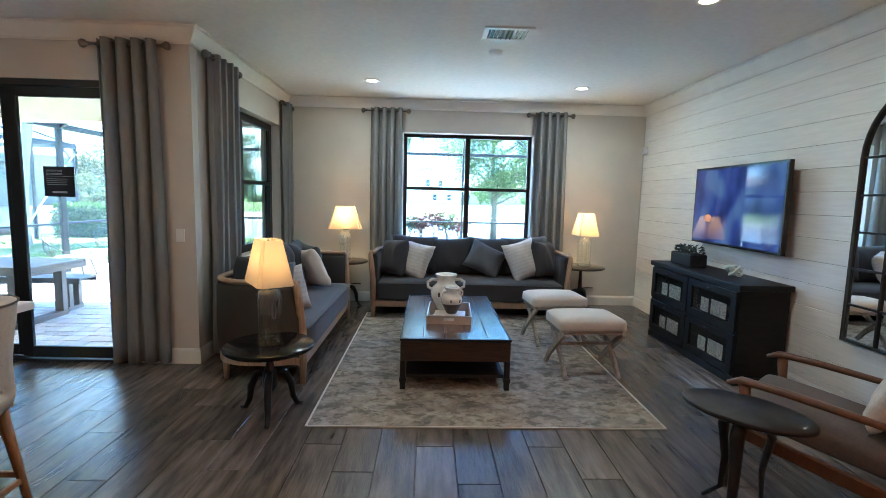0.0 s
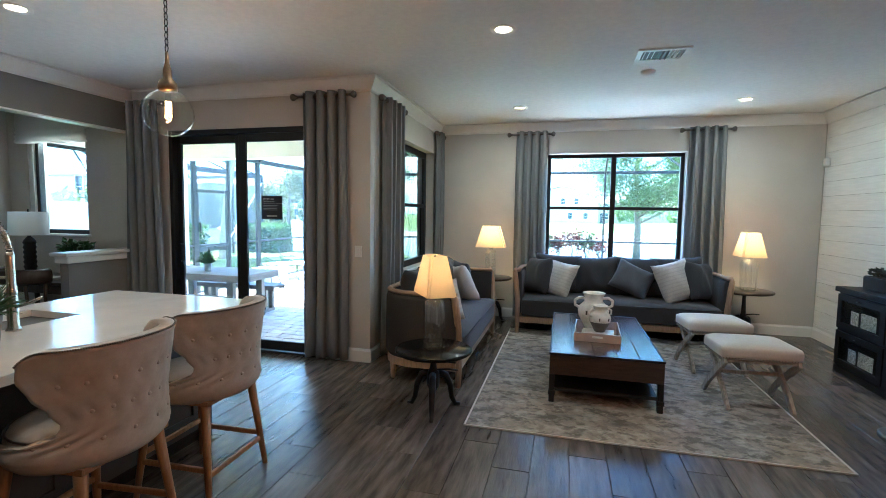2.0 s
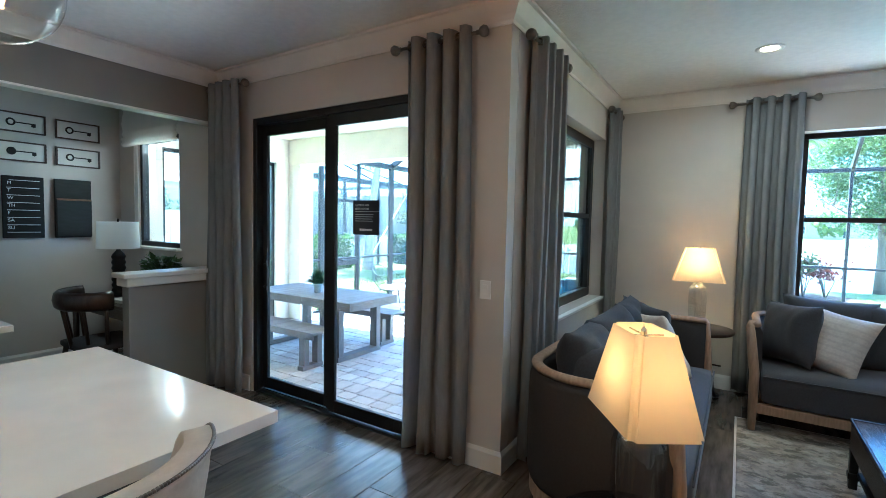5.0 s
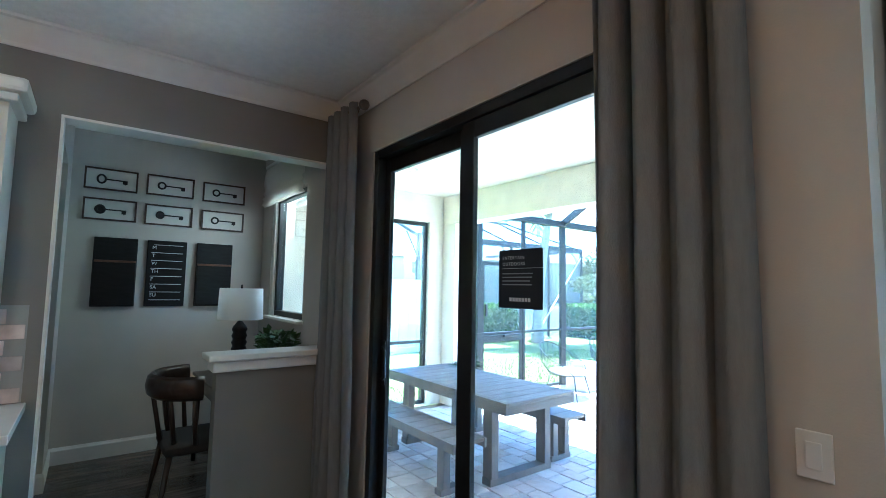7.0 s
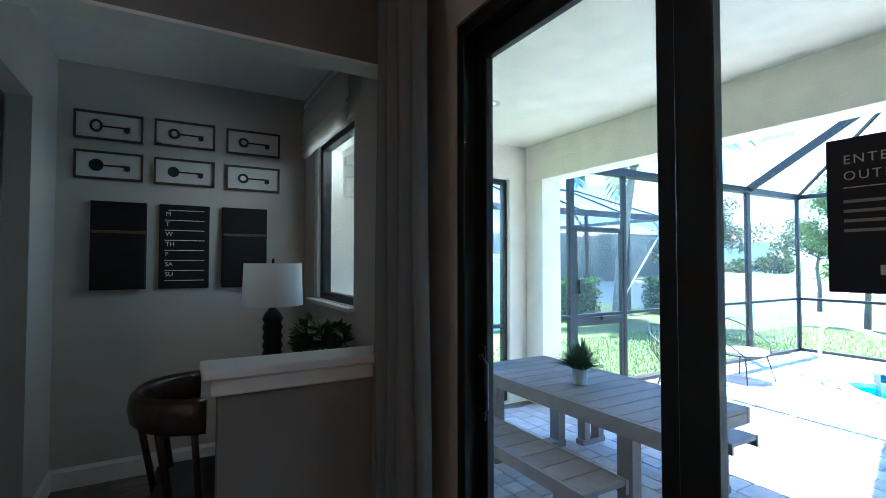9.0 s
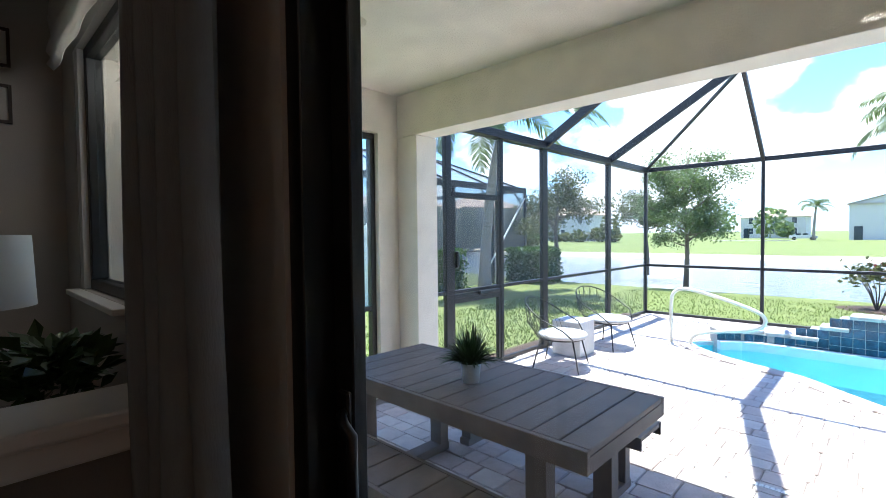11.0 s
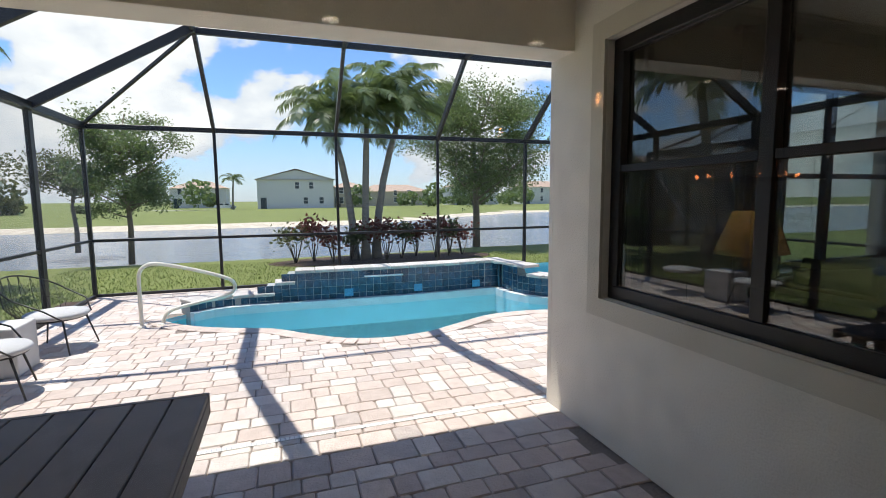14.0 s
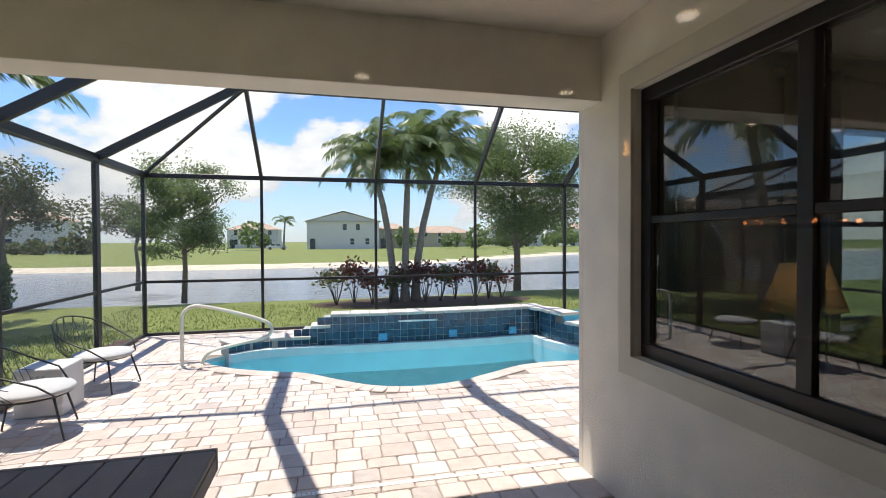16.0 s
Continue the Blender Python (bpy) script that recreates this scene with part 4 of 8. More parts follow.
def glass_lamp(label, m, watts, k=1.0, half=(0.215, 0.145)):
    l = thing("table_lamp", label, "table lamp", m, "glass table lamps")
    r = 0.078 * k
    outer = [(0, 0.004), (r, 0.0), (r * 1.08, 0.012), (r * 1.12, 0.10), (r * 1.16, 0.33), (r * 1.0, 0.375), (0.04, 0.395), (0.036, 0.42)]
    b = lathe(outer, 4, False)
    move(b, pose(0, 0, 0, 0, 0, 45))
    for v in b.verts:
        v.co.x *= 1.15; v.co.y *= 1.15
    bmesh.ops.bevel(b, geom=[e for e in b.edges if abs(e.verts[0].co.z - e.verts[1].co.z) > 0.01], offset=0.022, segments=3, affect="EDGES")
    g = part("glass_base", sm(b), LAMP_GLASS, l, "clear square bottle glass")
    g.visible_shadow = False
    part("base_disc", move(prism([(r * 0.98 * a, r * 0.98 * c) for a, c in ((-1, -1), (1, -1), (1, 1), (-1, 1))], 0.006, 0.022), pose(0, 0, 0)), CLEAR, l).visible_shadow = False
    part("cap", lathe([(0, 0.41), (0.045, 0.41), (0.045, 0.435), (0.015, 0.44), (0.012, 0.50), (0, 0.50)], 16), STEEL, l)
    bw, bd = half
    tw, td, z0, z1 = bw * 0.56, bd * 0.58, 0.425, 0.725
    s = bmesh.new()
    lo = [s.verts.new(p) for p in ((-bw, -bd, z0), (bw, -bd, z0), (bw, bd, z0), (-bw, bd, z0))]
    hi = [s.verts.new(p) for p in ((-tw, -td, z1), (tw, -td, z1), (tw, td, z1), (-tw, td, z1))]
    for i in range(4):
        s.faces.new((lo[i], lo[(i + 1) % 4], hi[(i + 1) % 4], hi[i]))
    bmesh.ops.bevel(s, geom=[e for e in s.edges if abs(e.verts[0].co.z - e.verts[1].co.z) > 0.1], offset=0.02, segments=3, affect="EDGES")
    sh = part("shade", s, SHADE, l, "tapered cream shade, lit")
    part("shade_ring", join(tube([(-tw, 0, z1 - 0.02), (tw, 0, z1 - 0.02)], 0.003, 6), tube([(0, -td, z1 - 0.02), (0, td, z1 - 0.02)], 0.003, 6), lathe([(0, z1 - 0.03), (0.012, z1 - 0.025), (0.008, z1), (0, z1 + 0.01)], 12)), STEEL, sh)
    part("bulb", lathe([(0, 0.50), (0.014, 0.51), (0.03, 0.56), (0.026, 0.60), (0, 0.615)], 12), BULB_WARM, l)
    p = m.translation
    lamp("lamp_light", "POINT", (p.x, p.y, p.z + 0.60), watts, (1.0, 0.64, 0.30), 0.05)
    return l


BULB_WARM = emit("warm_bulb", (1.0, 0.6, 0.25), 2.0)
crank_table("black round side table on curved iron legs", pose(-1.055, 3.15, 0), 0.30, 0.50, BLACK_LACQUER)
glass_lamp("clear glass bottle lamp on the black side table", pose(-1.055, 3.155, 0.50, 0, 0, -56), 0.16, 1.0, (0.195, 0.118))
crank_table("dark wood side table on an iron crank base", pose(2.14, 6.32, 0), 0.32, 0.64, DARK_TOP)
glass_lamp("clear glass bottle lamp beside the window sofa", pose(2.17, 6.32, 0.64, 0, 0, 90), 0.95, 1.15, (0.19, 0.14))
crank_table("dark wood side table in the sofa corner", pose(-1.08, 6.30, 0), 0.29, 0.66, DARK_TOP)
glass_lamp("clear glass bottle lamp in the sofa corner", pose(-1.10, 6.32, 0.66, 0, 0, 4), 0.95)

# ---------------------------------------------------------------- rug, coffee table and what stands on it
rug = thing("area_rug", "distressed beige and grey area rug under the coffee table", "rug", pose(0.455, 4.48, 0))
part("rug_body", bx(-1.205, 1.205, -1.52, 1.52, 0.001, 0.012, 0.004, 1), RUG, rug)
part("binding", join(bx(-1.22, -1.205, -1.53, 1.53, 0.001, 0.011), bx(1.205, 1.22, -1.53, 1.53, 0.001, 0.011), bx(-1.205, 1.205, -1.53, -1.52, 0.001, 0.011), bx(-1.205, 1.205, 1.52, 1.53, 0.001, 0.011)), PALE_FABRIC, rug)

ct = thing("coffee_table", "reclaimed wood coffee table on dark iron legs", "coffee table", pose(0.26, 4.36, 0.012))
for k in range(5):
    x0 = -0.43 + k * 0.172
    part("top_plank", bx(x0 + 0.001, x0 + 0.171, -0.80, 0.80, 0.385, 0.415, 0.003, 1), TABLE_WOOD, ct)
part("edge_band", join(bx(-0.44, -0.432, -0.82, 0.82, 0.40, 0.418), bx(0.432, 0.44, -0.82, 0.82, 0.40, 0.418), bx(-0.432, 0.432, -0.82, -0.803, 0.40, 0.418), bx(-0.432, 0.432, 0.803, 0.82, 0.40, 0.418)), IRON, ct)
part("drawer_box", bx(-0.436, 0.436, -0.806, 0.806, 0.235, 0.384, 0.003, 1), APRON_WOOD, ct)
for sy in (-1, 1):
    part("drawer_front", bx(-0.434, 0.434, sy * 0.813 - 0.006, sy * 0.813 + 0.006, 0.238, 0.397, 0.003, 1), APRON_WOOD, ct)
for sx in (-1, 1):
    for sy in (-1, 1):
        part("leg", join(bx(sx * 0.415 - 0.022, sx * 0.415 + 0.022, sy * 0.79 - 0.022, sy * 0.79 + 0.022, 0.0, 0.24, 0.006), bx(sx * 0.415 - 0.028, sx * 0.415 + 0.028, sy * 0.79 - 0.028, sy * 0.79 + 0.028, 0.06, 0.10, 0.006)), IRON, ct)
part("lower_shelf", bx(-0.40, 0.40, -0.77, 0.77, 0.085, 0.115, 0.004), IRON, ct)
for sx in (-1, 1):
    part("arched_apron", bx(sx * 0.405 - 0.01, sx * 0.405 + 0.01, -0.76, 0.76, 0.205, 0.235), IRON, ct)

tray = thing("serving_tray", "rose metal tray with mirrored base and slot handles", "tray", pose(0.235, 4.26, 0.428, 0, 0, -3))
part("base", bx(-0.19, 0.19, -0.27, 0.27, 0.0, 0.012, 0.003, 1), MIRROR, tray)
for n_, b_ in (("side", bx(-0.20, -0.188, -0.28, 0.28, 0, 0.075, 0.003, 1)), ("side", bx(0.188, 0.20, -0.28, 0.28, 0, 0.075, 0.003, 1))):
    part(n_, b_, COPPER, tray)
for sy in (-1, 1):
    e = part("end", join(*[bx(a, b, sy * 0.274 - 0.006, sy * 0.274 + 0.006, lo, hi) for a, b, lo, hi in ((-0.188, -0.045, 0, 0.075), (0.045, 0.188, 0, 0.075), (-0.045, 0.045, 0, 0.032), (-0.045, 0.045, 0.055, 0.075))]), COPPER, tray)
book = part("book", bx(-0.14, 0.14, -0.11, 0.11, 0, 0.045, 0.004), CERAMIC)
book.matrix_basis = pose(0.235, 4.15, 0.441, 0, 0, -6)
tagged(book, "pale cloth book under the small vase", "book")


def urn(label, m, k, dark_to):
    u = thing("vase", label, "vase", m, "two-handled vases")
    prof = [(0, 0), (0.055, 0), (0.062, 0.012), (0.085, 0.06), (0.118, 0.12), (0.125, 0.165), (0.112, 0.20), (0.085, 0.225), (0.074, 0.24), (0.072, 0.275), (0.088, 0.30), (0.09, 0.31), (0.08, 0.312), (0.066, 0.29), (0.062, 0.24), (0.0, 0.10)]
    part("body", lathe([(r * k, z * k) for r, z in prof], 32), CERAMIC, u)
    low = [(r, z) for r, z in prof[:8] if z <= dark_to]
    part("dark_foot", lathe([((r + 0.003) * k, z * k + 0.001) for r, z in low if r > 0], 32), CERAMIC_DARK, u, "bare dark clay foot")
    for s in (-1, 1):
        part("handle", tube([(s * 0.074 * k, 0, 0.262 * k), (s * 0.115 * k, 0, 0.268 * k), (s * 0.15 * k, 0, 0.245 * k), (s * 0.148 * k, 0, 0.205 * k), (s * 0.112 * k, 0, 0.185 * k)], 0.012 * k, 8), CERAMIC, u)
    for q in range(2):
        a = -2.2 + q * 0.9
        part("painted_mark", move(bx(-0.008 * k, 0.008 * k, -0.003, 0.003, -0.018 * k, 0.018 * k, 0.0025, 1), Matrix.Translation((0.1255 * k * math.cos(a), 0.1255 * k * math.sin(a), 0.16 * k)) @ pose(0, 0, 0, 0, 20 * q, math.degrees(a) + 90)), CERAMIC_DARK, u)
    return u


urn("large cream glazed vase with two loop handles", pose(0.205, 4.40, 0.441, 0, 0, 8), 1.18, 0.05)
urn("small cream vase with a dark clay foot", pose(0.25, 4.16, 0.487, 0, 0, 30), 0.78, 0.125)

# ---------------------------------------------------------------- upholstered X benches


def x_bench(label, m):
    b = thing("x_bench", label, "bench", m, "benches by the coffee table")
    part("seat", cushion_bm(-0.30, 0.30, -0.23, 0.23, 0.40, 0.52, 0.045, 0.02, 8), BENCH_FABRIC, b)
    nails = bmesh.new()
    for k in range(27):
        for sy in (-1, 1):
            bmesh.ops.create_icosphere(nails, subdivisions=1, radius=0.005, matrix=pose(-0.286 + 0.022 * k, sy * 0.231, 0.425))
    for k in range(20):
        for sx in (-1, 1):
            bmesh.ops.create_icosphere(nails, subdivisions=1, radius=0.005, matrix=pose(sx * 0.301, -0.21 + 0.022 * k, 0.425))
    tagged(part("nailhead_trim", nails, PEWTER, b), kind="stuff")
    for sx in (-1, 1):
        x = sx * 0.235
        for sy, dx in ((-1, 0.0), (1, sx * 0.03)):
            part("leg", join(bar((x + dx, sy * 0.235, 0.0), (x + dx, sy * 0.12, 0.135), 0.028, 0.052, 0.004), bar((x + dx, sy * 0.125, 0.128), (x + dx, -sy * 0.12, 0.325), 0.028, 0.056, 0.004), bar((x + dx, -sy * 0.115, 0.318), (x + dx, -sy * 0.215, 0.40), 0.028, 0.054, 0.004)), WEATHERED, b)
    part("stretcher", bar((-0.235, 0, 0.25), (0.235, 0, 0.25), 0.03, 0.03, 0.004), WEATHERED, b)
    part("seat_frame", bx(-0.28, 0.28, -0.21, 0.21, 0.385, 0.405, 0.004), WEATHERED, b)
    return b


x_bench("cream upholstered bench with crossed weathered legs", pose(1.44, 4.03, 0.012, 0, 0, 3))
x_bench("cream upholstered bench with crossed weathered legs", pose(1.40, 4.92, 0.012, 0, 0, 5))

# ---------------------------------------------------------------- media console, television, mirror
con = thing("media_console", "black wooden media console with glazed cage doors", "media console", pose(2.62, 4.50, 0, 0, 0, 0))
part("carcass", join(bx(0.02, 0.45, -0.76, 0.76, 0.06, 0.82, 0.004, 1)), BLACK_PAINT, con)
part("top", bx(-0.01, 0.46, -0.79, 0.79, 0.82, 0.87, 0.006), BLACK_PAINT, con)
part("plinth", bx(0.01, 0.45, -0.77, 0.77, 0.0, 0.07, 0.004), BLACK_PAINT, con)
CREAM_GRAIN = M("cream_pierced_ceramic", (0.55, 0.52, 0.46), 0.6, var=0.45, scale=55, bump=0.6, bscale=60)
for ky, y0 in ((0, -0.74), (1, 0.01)):
    for kz, z0 in ((0, 0.09), (1, 0.46)):
        d = part("door", join(bx(-0.002, 0.018, y0, y0 + 0.73, z0, z0 + 0.06), bx(-0.002, 0.018, y0, y0 + 0.73, z0 + 0.28, z0 + 0.34), bx(-0.002, 0.018, y0, y0 + 0.07, z0 + 0.06, z0 + 0.28), bx(-0.002, 0.018, y0 + 0.66, y0 + 0.73, z0 + 0.06, z0 + 0.28)), BLACK_PAINT, con)
        part("door_pane", bx(0.006, 0.010, y0 + 0.07, y0 + 0.66, z0 + 0.06, z0 + 0.28), CLEAR, d)
        part("handle", tube([(-0.004, y0 + 0.34, z0 + 0.31), (-0.02, y0 + 0.35, z0 + 0.31), (-0.02, y0 + 0.39, z0 + 0.31), (-0.004, y0 + 0.40, z0 + 0.31)], 0.004, 6), IRON, d)
        part("display_plate", bx(0.0105, 0.017, y0 + 0.14, y0 + 0.36, z0 + 0.07, z0 + 0.21, 0.003), CREAM_GRAIN, d, "cream pierced ceramic block behind glass")
        part("display_plate", bx(0.0105, 0.017, y0 + 0.40, y0 + 0.52, z0 + 0.07, z0 + 0.20, 0.003), CREAM_GRAIN, d, "cream pierced ceramic block behind glass")


def leafy(n, spread, h, leaf_len, seed, up=0.7):
    """Loose clump of small pointed leaves."""
    rr = random.Random(seed)
    bm = bmesh.new()
    for _ in range(n):
        a, r = rr.uniform(0, 6.283), rr.uniform(0, 1) ** 0.6
        base = Vector((spread[0] * r * math.cos(a), spread[1] * r * math.sin(a), h * rr.uniform(0.1, 1)))
        d = Vector((math.cos(a) * rr.uniform(0.3, 1), math.sin(a) * rr.uniform(0.3, 1), rr.uniform(-0.2, 1) * up)).normalized()
        side = d.cross(Vector((rr.uniform(-1, 1), rr.uniform(-1, 1), 1))).normalized()
        L = leaf_len * rr.uniform(0.7, 1.3)
        w = L * 0.32
        nrm = side.cross(d) * (0.12 * L)
        v = [bm.verts.new(p) for p in (base, base + d * L * 0.45 + side * w + nrm, base + d * L, base + d * L * 0.45 - side * w + nrm)]
        bm.faces.new(v)
    return bm


def spiky(n, length, seed, droop=0.5, width=0.012):
    """Tuft of long arching blades."""
    rr = random.Random(seed)
    bm = bmesh.new()
    for _ in range(n):
        a = rr.uniform(0, 6.283)
        out = rr.uniform(0.15, 1.0)
        L = length * rr.uniform(0.65, 1.1)
        prev = None
        c, s = math.cos(a), math.sin(a)
        side = Vector((-s, c, 0))
        for k in range(5):
            q = k / 4
            p = Vector((c * (0.02 + out * L * 0.8 * q), s * (0.02 + out * L * 0.8 * q), L * (q * (1.15 - 0.5 * out) - droop * out * q * q)))
            w = width * (1 - q) ** 0.7 + 0.0008
            cur = (bm.verts.new(p + side * w), bm.verts.new(p + Vector((0, 0, -w * 0.5))), bm.verts.new(p - side * w))
            if prev:
                bm.faces.new((prev[0], prev[1], cur[1], cur[0])); bm.faces.new((prev[1], prev[2], cur[2], cur[1]))
            prev = cur
    return bm


pl = thing("planter", "dark trough planter of small succulents on the console", "planter", pose(2.84, 4.92, 0.871))
part("box", join(bx(-0.09, 0.09, -0.20, 0.20, 0, 0.13, 0.01)), IRON, pl)
part("soil", bx(-0.08, 0.08, -0.19, 0.19, 0.128, 0.134), SOIL, pl)
part("foliage", move(leafy(160, (0.09, 0.2), 0.07, 0.045, 3), pose(0, 0, 0.13)), LEAF_DARK, pl, "grey-green succulent leaves")
orb = thing("glass_knot", "clear coiled glass ornament on the console", "ornament", pose(2.85, 4.16, 0.871))
kn = [(0.055 * (math.cos(2 * a) * (1 + 0.45 * math.cos(3 * a))) * 0.8, 0.055 * (math.sin(2 * a) * (1 + 0.45 * math.cos(3 * a))) * 0.8, 0.058 + 0.04 * math.sin(3 * a)) for a in [2 * math.pi * k / 60 for k in range(60)]]
part("coil", tube(kn, 0.013, 8, closed=True), M("milky_glass", (0.62, 0.70, 0.66), 0.12, var=0.1, bump=0.05), orb)

tv = thing("television", "large flat television on a wall arm, switched on", "television", pose(2.98, 4.455, 1.515, 0, 0, -1.5))
part("bezel", bx(-0.008, 0.035, -0.70, 0.70, -0.40, 0.40, 0.006), M("tv_bezel", (0.012, 0.012, 0.013), 0.25, var=0.1, bump=0.0), tv)
TVM = bpy.data.materials.new("tv_picture")
TVM.use_nodes = True
tn, tl = TVM.node_tree.nodes, TVM.node_tree.links
tb = tn["Principled BSDF"]
tb.inputs["Base Color"].default_value, tb.inputs["Roughness"].default_value = (0.01, 0.01, 0.012, 1), 0.06
ttc, tmp_, tvo = tn.new("ShaderNodeTexCoord"), tn.new("ShaderNodeMapping"), tn.new("ShaderNodeTexNoise")
tmp_.inputs["Scale"].default_value = (1, 2.2, 1.6)
tvo.inputs["Scale"].default_value, tvo.inputs["Detail"].default_value = 1.7, 1.5
trm = tn.new("ShaderNodeValToRGB")
trm.color_ramp.elements[0].position, trm.color_ramp.elements[0].color = 0.36, (0.02, 0.04, 0.20, 1)
trm.color_ramp.elements[1].position, trm.color_ramp.elements[1].color = 0.66, (0.20, 0.28, 0.55, 1)
e_ = trm.color_ramp.elements.new(0.5); e_.color = (0.08, 0.11, 0.42, 1)
tl.new(ttc.outputs["Object"], tmp_.inputs[0]); tl.new(tmp_.outputs[0], tvo.inputs["Vector"]); tl.new(tvo.outputs["Fac"], trm.inputs[0])
tl.new(trm.outputs[0], tb.inputs["Emission Color"])
tb.inputs["Emission Strength"].default_value = 0.030
scr = part("screen", bx(-0.0115, -0.0085, -0.675, 0.675, -0.375, 0.375), TVM, tv, "glossy screen with a blue picture")
part("picture_shape", lathe([(0, 0), (0.05, 0.0), (0.07, 0.03), (0.0, 0.05)], 20), emit("tv_orange", (1.0, 0.38, 0.18), 0.012), scr).matrix_basis = pose(-0.0135, 0.40, -0.13, 90, 0, 90) @ Matrix.Diagonal((1, 0.6, 0.02, 1))
part("wall_arm", join(bx(0.035, 0.10, -0.12, 0.12, -0.12, 0.12, 0.004)), IRON, tv)

mir = thing("arched_mirror", "tall arched window mirror with a black metal grid", "mirror", pose(3.075, 2.72, 0.58))
W2, HS, = 0.50, 1.30
arch = [(-W2, 0.0), (W2, 0.0), (W2, HS)] + [(W2 * math.cos(a), HS + W2 * math.sin(a)) for a in [math.pi * k / 20 for k in range(1, 20)]] + [(-W2, HS)]
part("mirror_glass", move(prism(arch, 0.0, 0.006), Matrix(((0, 0, -1, 0), (1, 0, 0, 0), (0, 1, 0, 0), (0, 0, 0, 1)))), MIRROR, mir)
part("frame", tube([(-0.012, a, b) for a, b in arch], 0.018, 6, closed=True), IRON, mir)
for k in range(1, 4):
    y = -W2 + k * W2 / 2
    part("muntin", bar((-0.012, y, 0.0), (-0.012, y, HS + math.sqrt(max(0, W2 * W2 - y * y))), 0.014, 0.014), IRON, mir)
for k in range(1, 6):
    part("muntin", bar((-0.012, -W2, k * 0.26), (-0.012, W2, k * 0.26), 0.014, 0.014), IRON, mir)

# ---------------------------------------------------------------- lounge chair and its small table
ch = thing("lounge_chair", "walnut frame lounge chair with grey cushions", "armchair", pose(2.17, 2.32, 0, 0, 0, 39))
for sx in (-1, 1):
    x = sx * 0.35
    part("arm", tube([(x, 0.36, 0.575), (x, 0.30, 0.605), (x, 0.10, 0.60), (x, -0.15, 0.58), (x, -0.38, 0.56)], [0.022, 0.034, 0.034, 0.03, 0.026], 8, flat=0.6), WALNUT, ch)
    part("front_leg", tube([(x, 0.33, 0.0), (x, 0.31, 0.25), (x, 0.27, 0.45), (x, 0.28, 0.59)], [0.016, 0.024, 0.024, 0.03], 8), WALNUT, ch)
    part("back_leg", tube([(x, -0.42, 0.0), (x, -0.34, 0.3), (x, -0.40, 0.57), (x, -0.52, 0.95)], [0.016, 0.026, 0.028, 0.018], 8), WALNUT, ch)
    part("side_rail", bar((x, 0.30, 0.33), (x, -0.36, 0.24), 0.03, 0.07, 0.006), WALNUT, ch)
part("front_rail", bar((-0.35, 0.30, 0.33), (0.35, 0.30, 0.33), 0.03, 0.07, 0.006), WALNUT, ch)
part("back_rail", bar((-0.35, -0.50, 0.90), (0.35, -0.50, 0.90), 0.025, 0.06, 0.006), WALNUT, ch)
part("seat_cushion", move(cushion_bm(-0.31, 0.31, -0.36, 0.36, 0, 0.13, 0.05, 0.03, 8), pose(0, 0, 0.33, 7, 0, 0)), GREY_CUSHION, ch)
part("back_cushion", move(cushion_bm(-0.31, 0.31, 0, 0.13, 0, 0.58, 0.05, 0.0, 8), pose(0, -0.40, 0.40, 18, 0, 0)), GREY_CUSHION, ch)
pillow("throw_pillow", "pale grey pillow on the lounge chair", PALE_FABRIC, 0.46, 0.30, 0.13, pose(2.17, 2.32, 0, 0, 0, 39) @ pose(0.02, -0.20, 0.46, 22, 0, 0))
st = thing("accent_table", "small oval dark metal table by the lounge chair", "side table", pose(1.56, 2.07, 0, 0, 0, -48))
ov = lathe([(0, 0.545), (0.95, 0.545), (1.0, 0.552), (1.0, 0.566), (0.97, 0.572), (0, 0.572)], 40)
part("tabletop", move(ov, Matrix.Diagonal((0.28, 0.185, 1, 1))), M("gunmetal", (0.03, 0.028, 0.027), 0.45, metal=0.6, var=0.3, scale=12, bump=0.05), st)
for k in range(3):
    a = 2.09 * k + 0.5
    c, s_ = math.cos(a), math.sin(a)
    part("leg", tube([(0.05 * c, 0.05 * s_, 0.545), (0.12 * c, 0.10 * s_, 0.45), (0.09 * c, 0.08 * s_, 0.28), (0.10 * c, 0.09 * s_, 0.12), (0.20 * c, 0.17 * s_, 0.01)], [0.03, 0.034, 0.026, 0.022, 0.018], 8, flat=0.55), IRON, st)

# ---------------------------------------------------------------- curtains on short rods


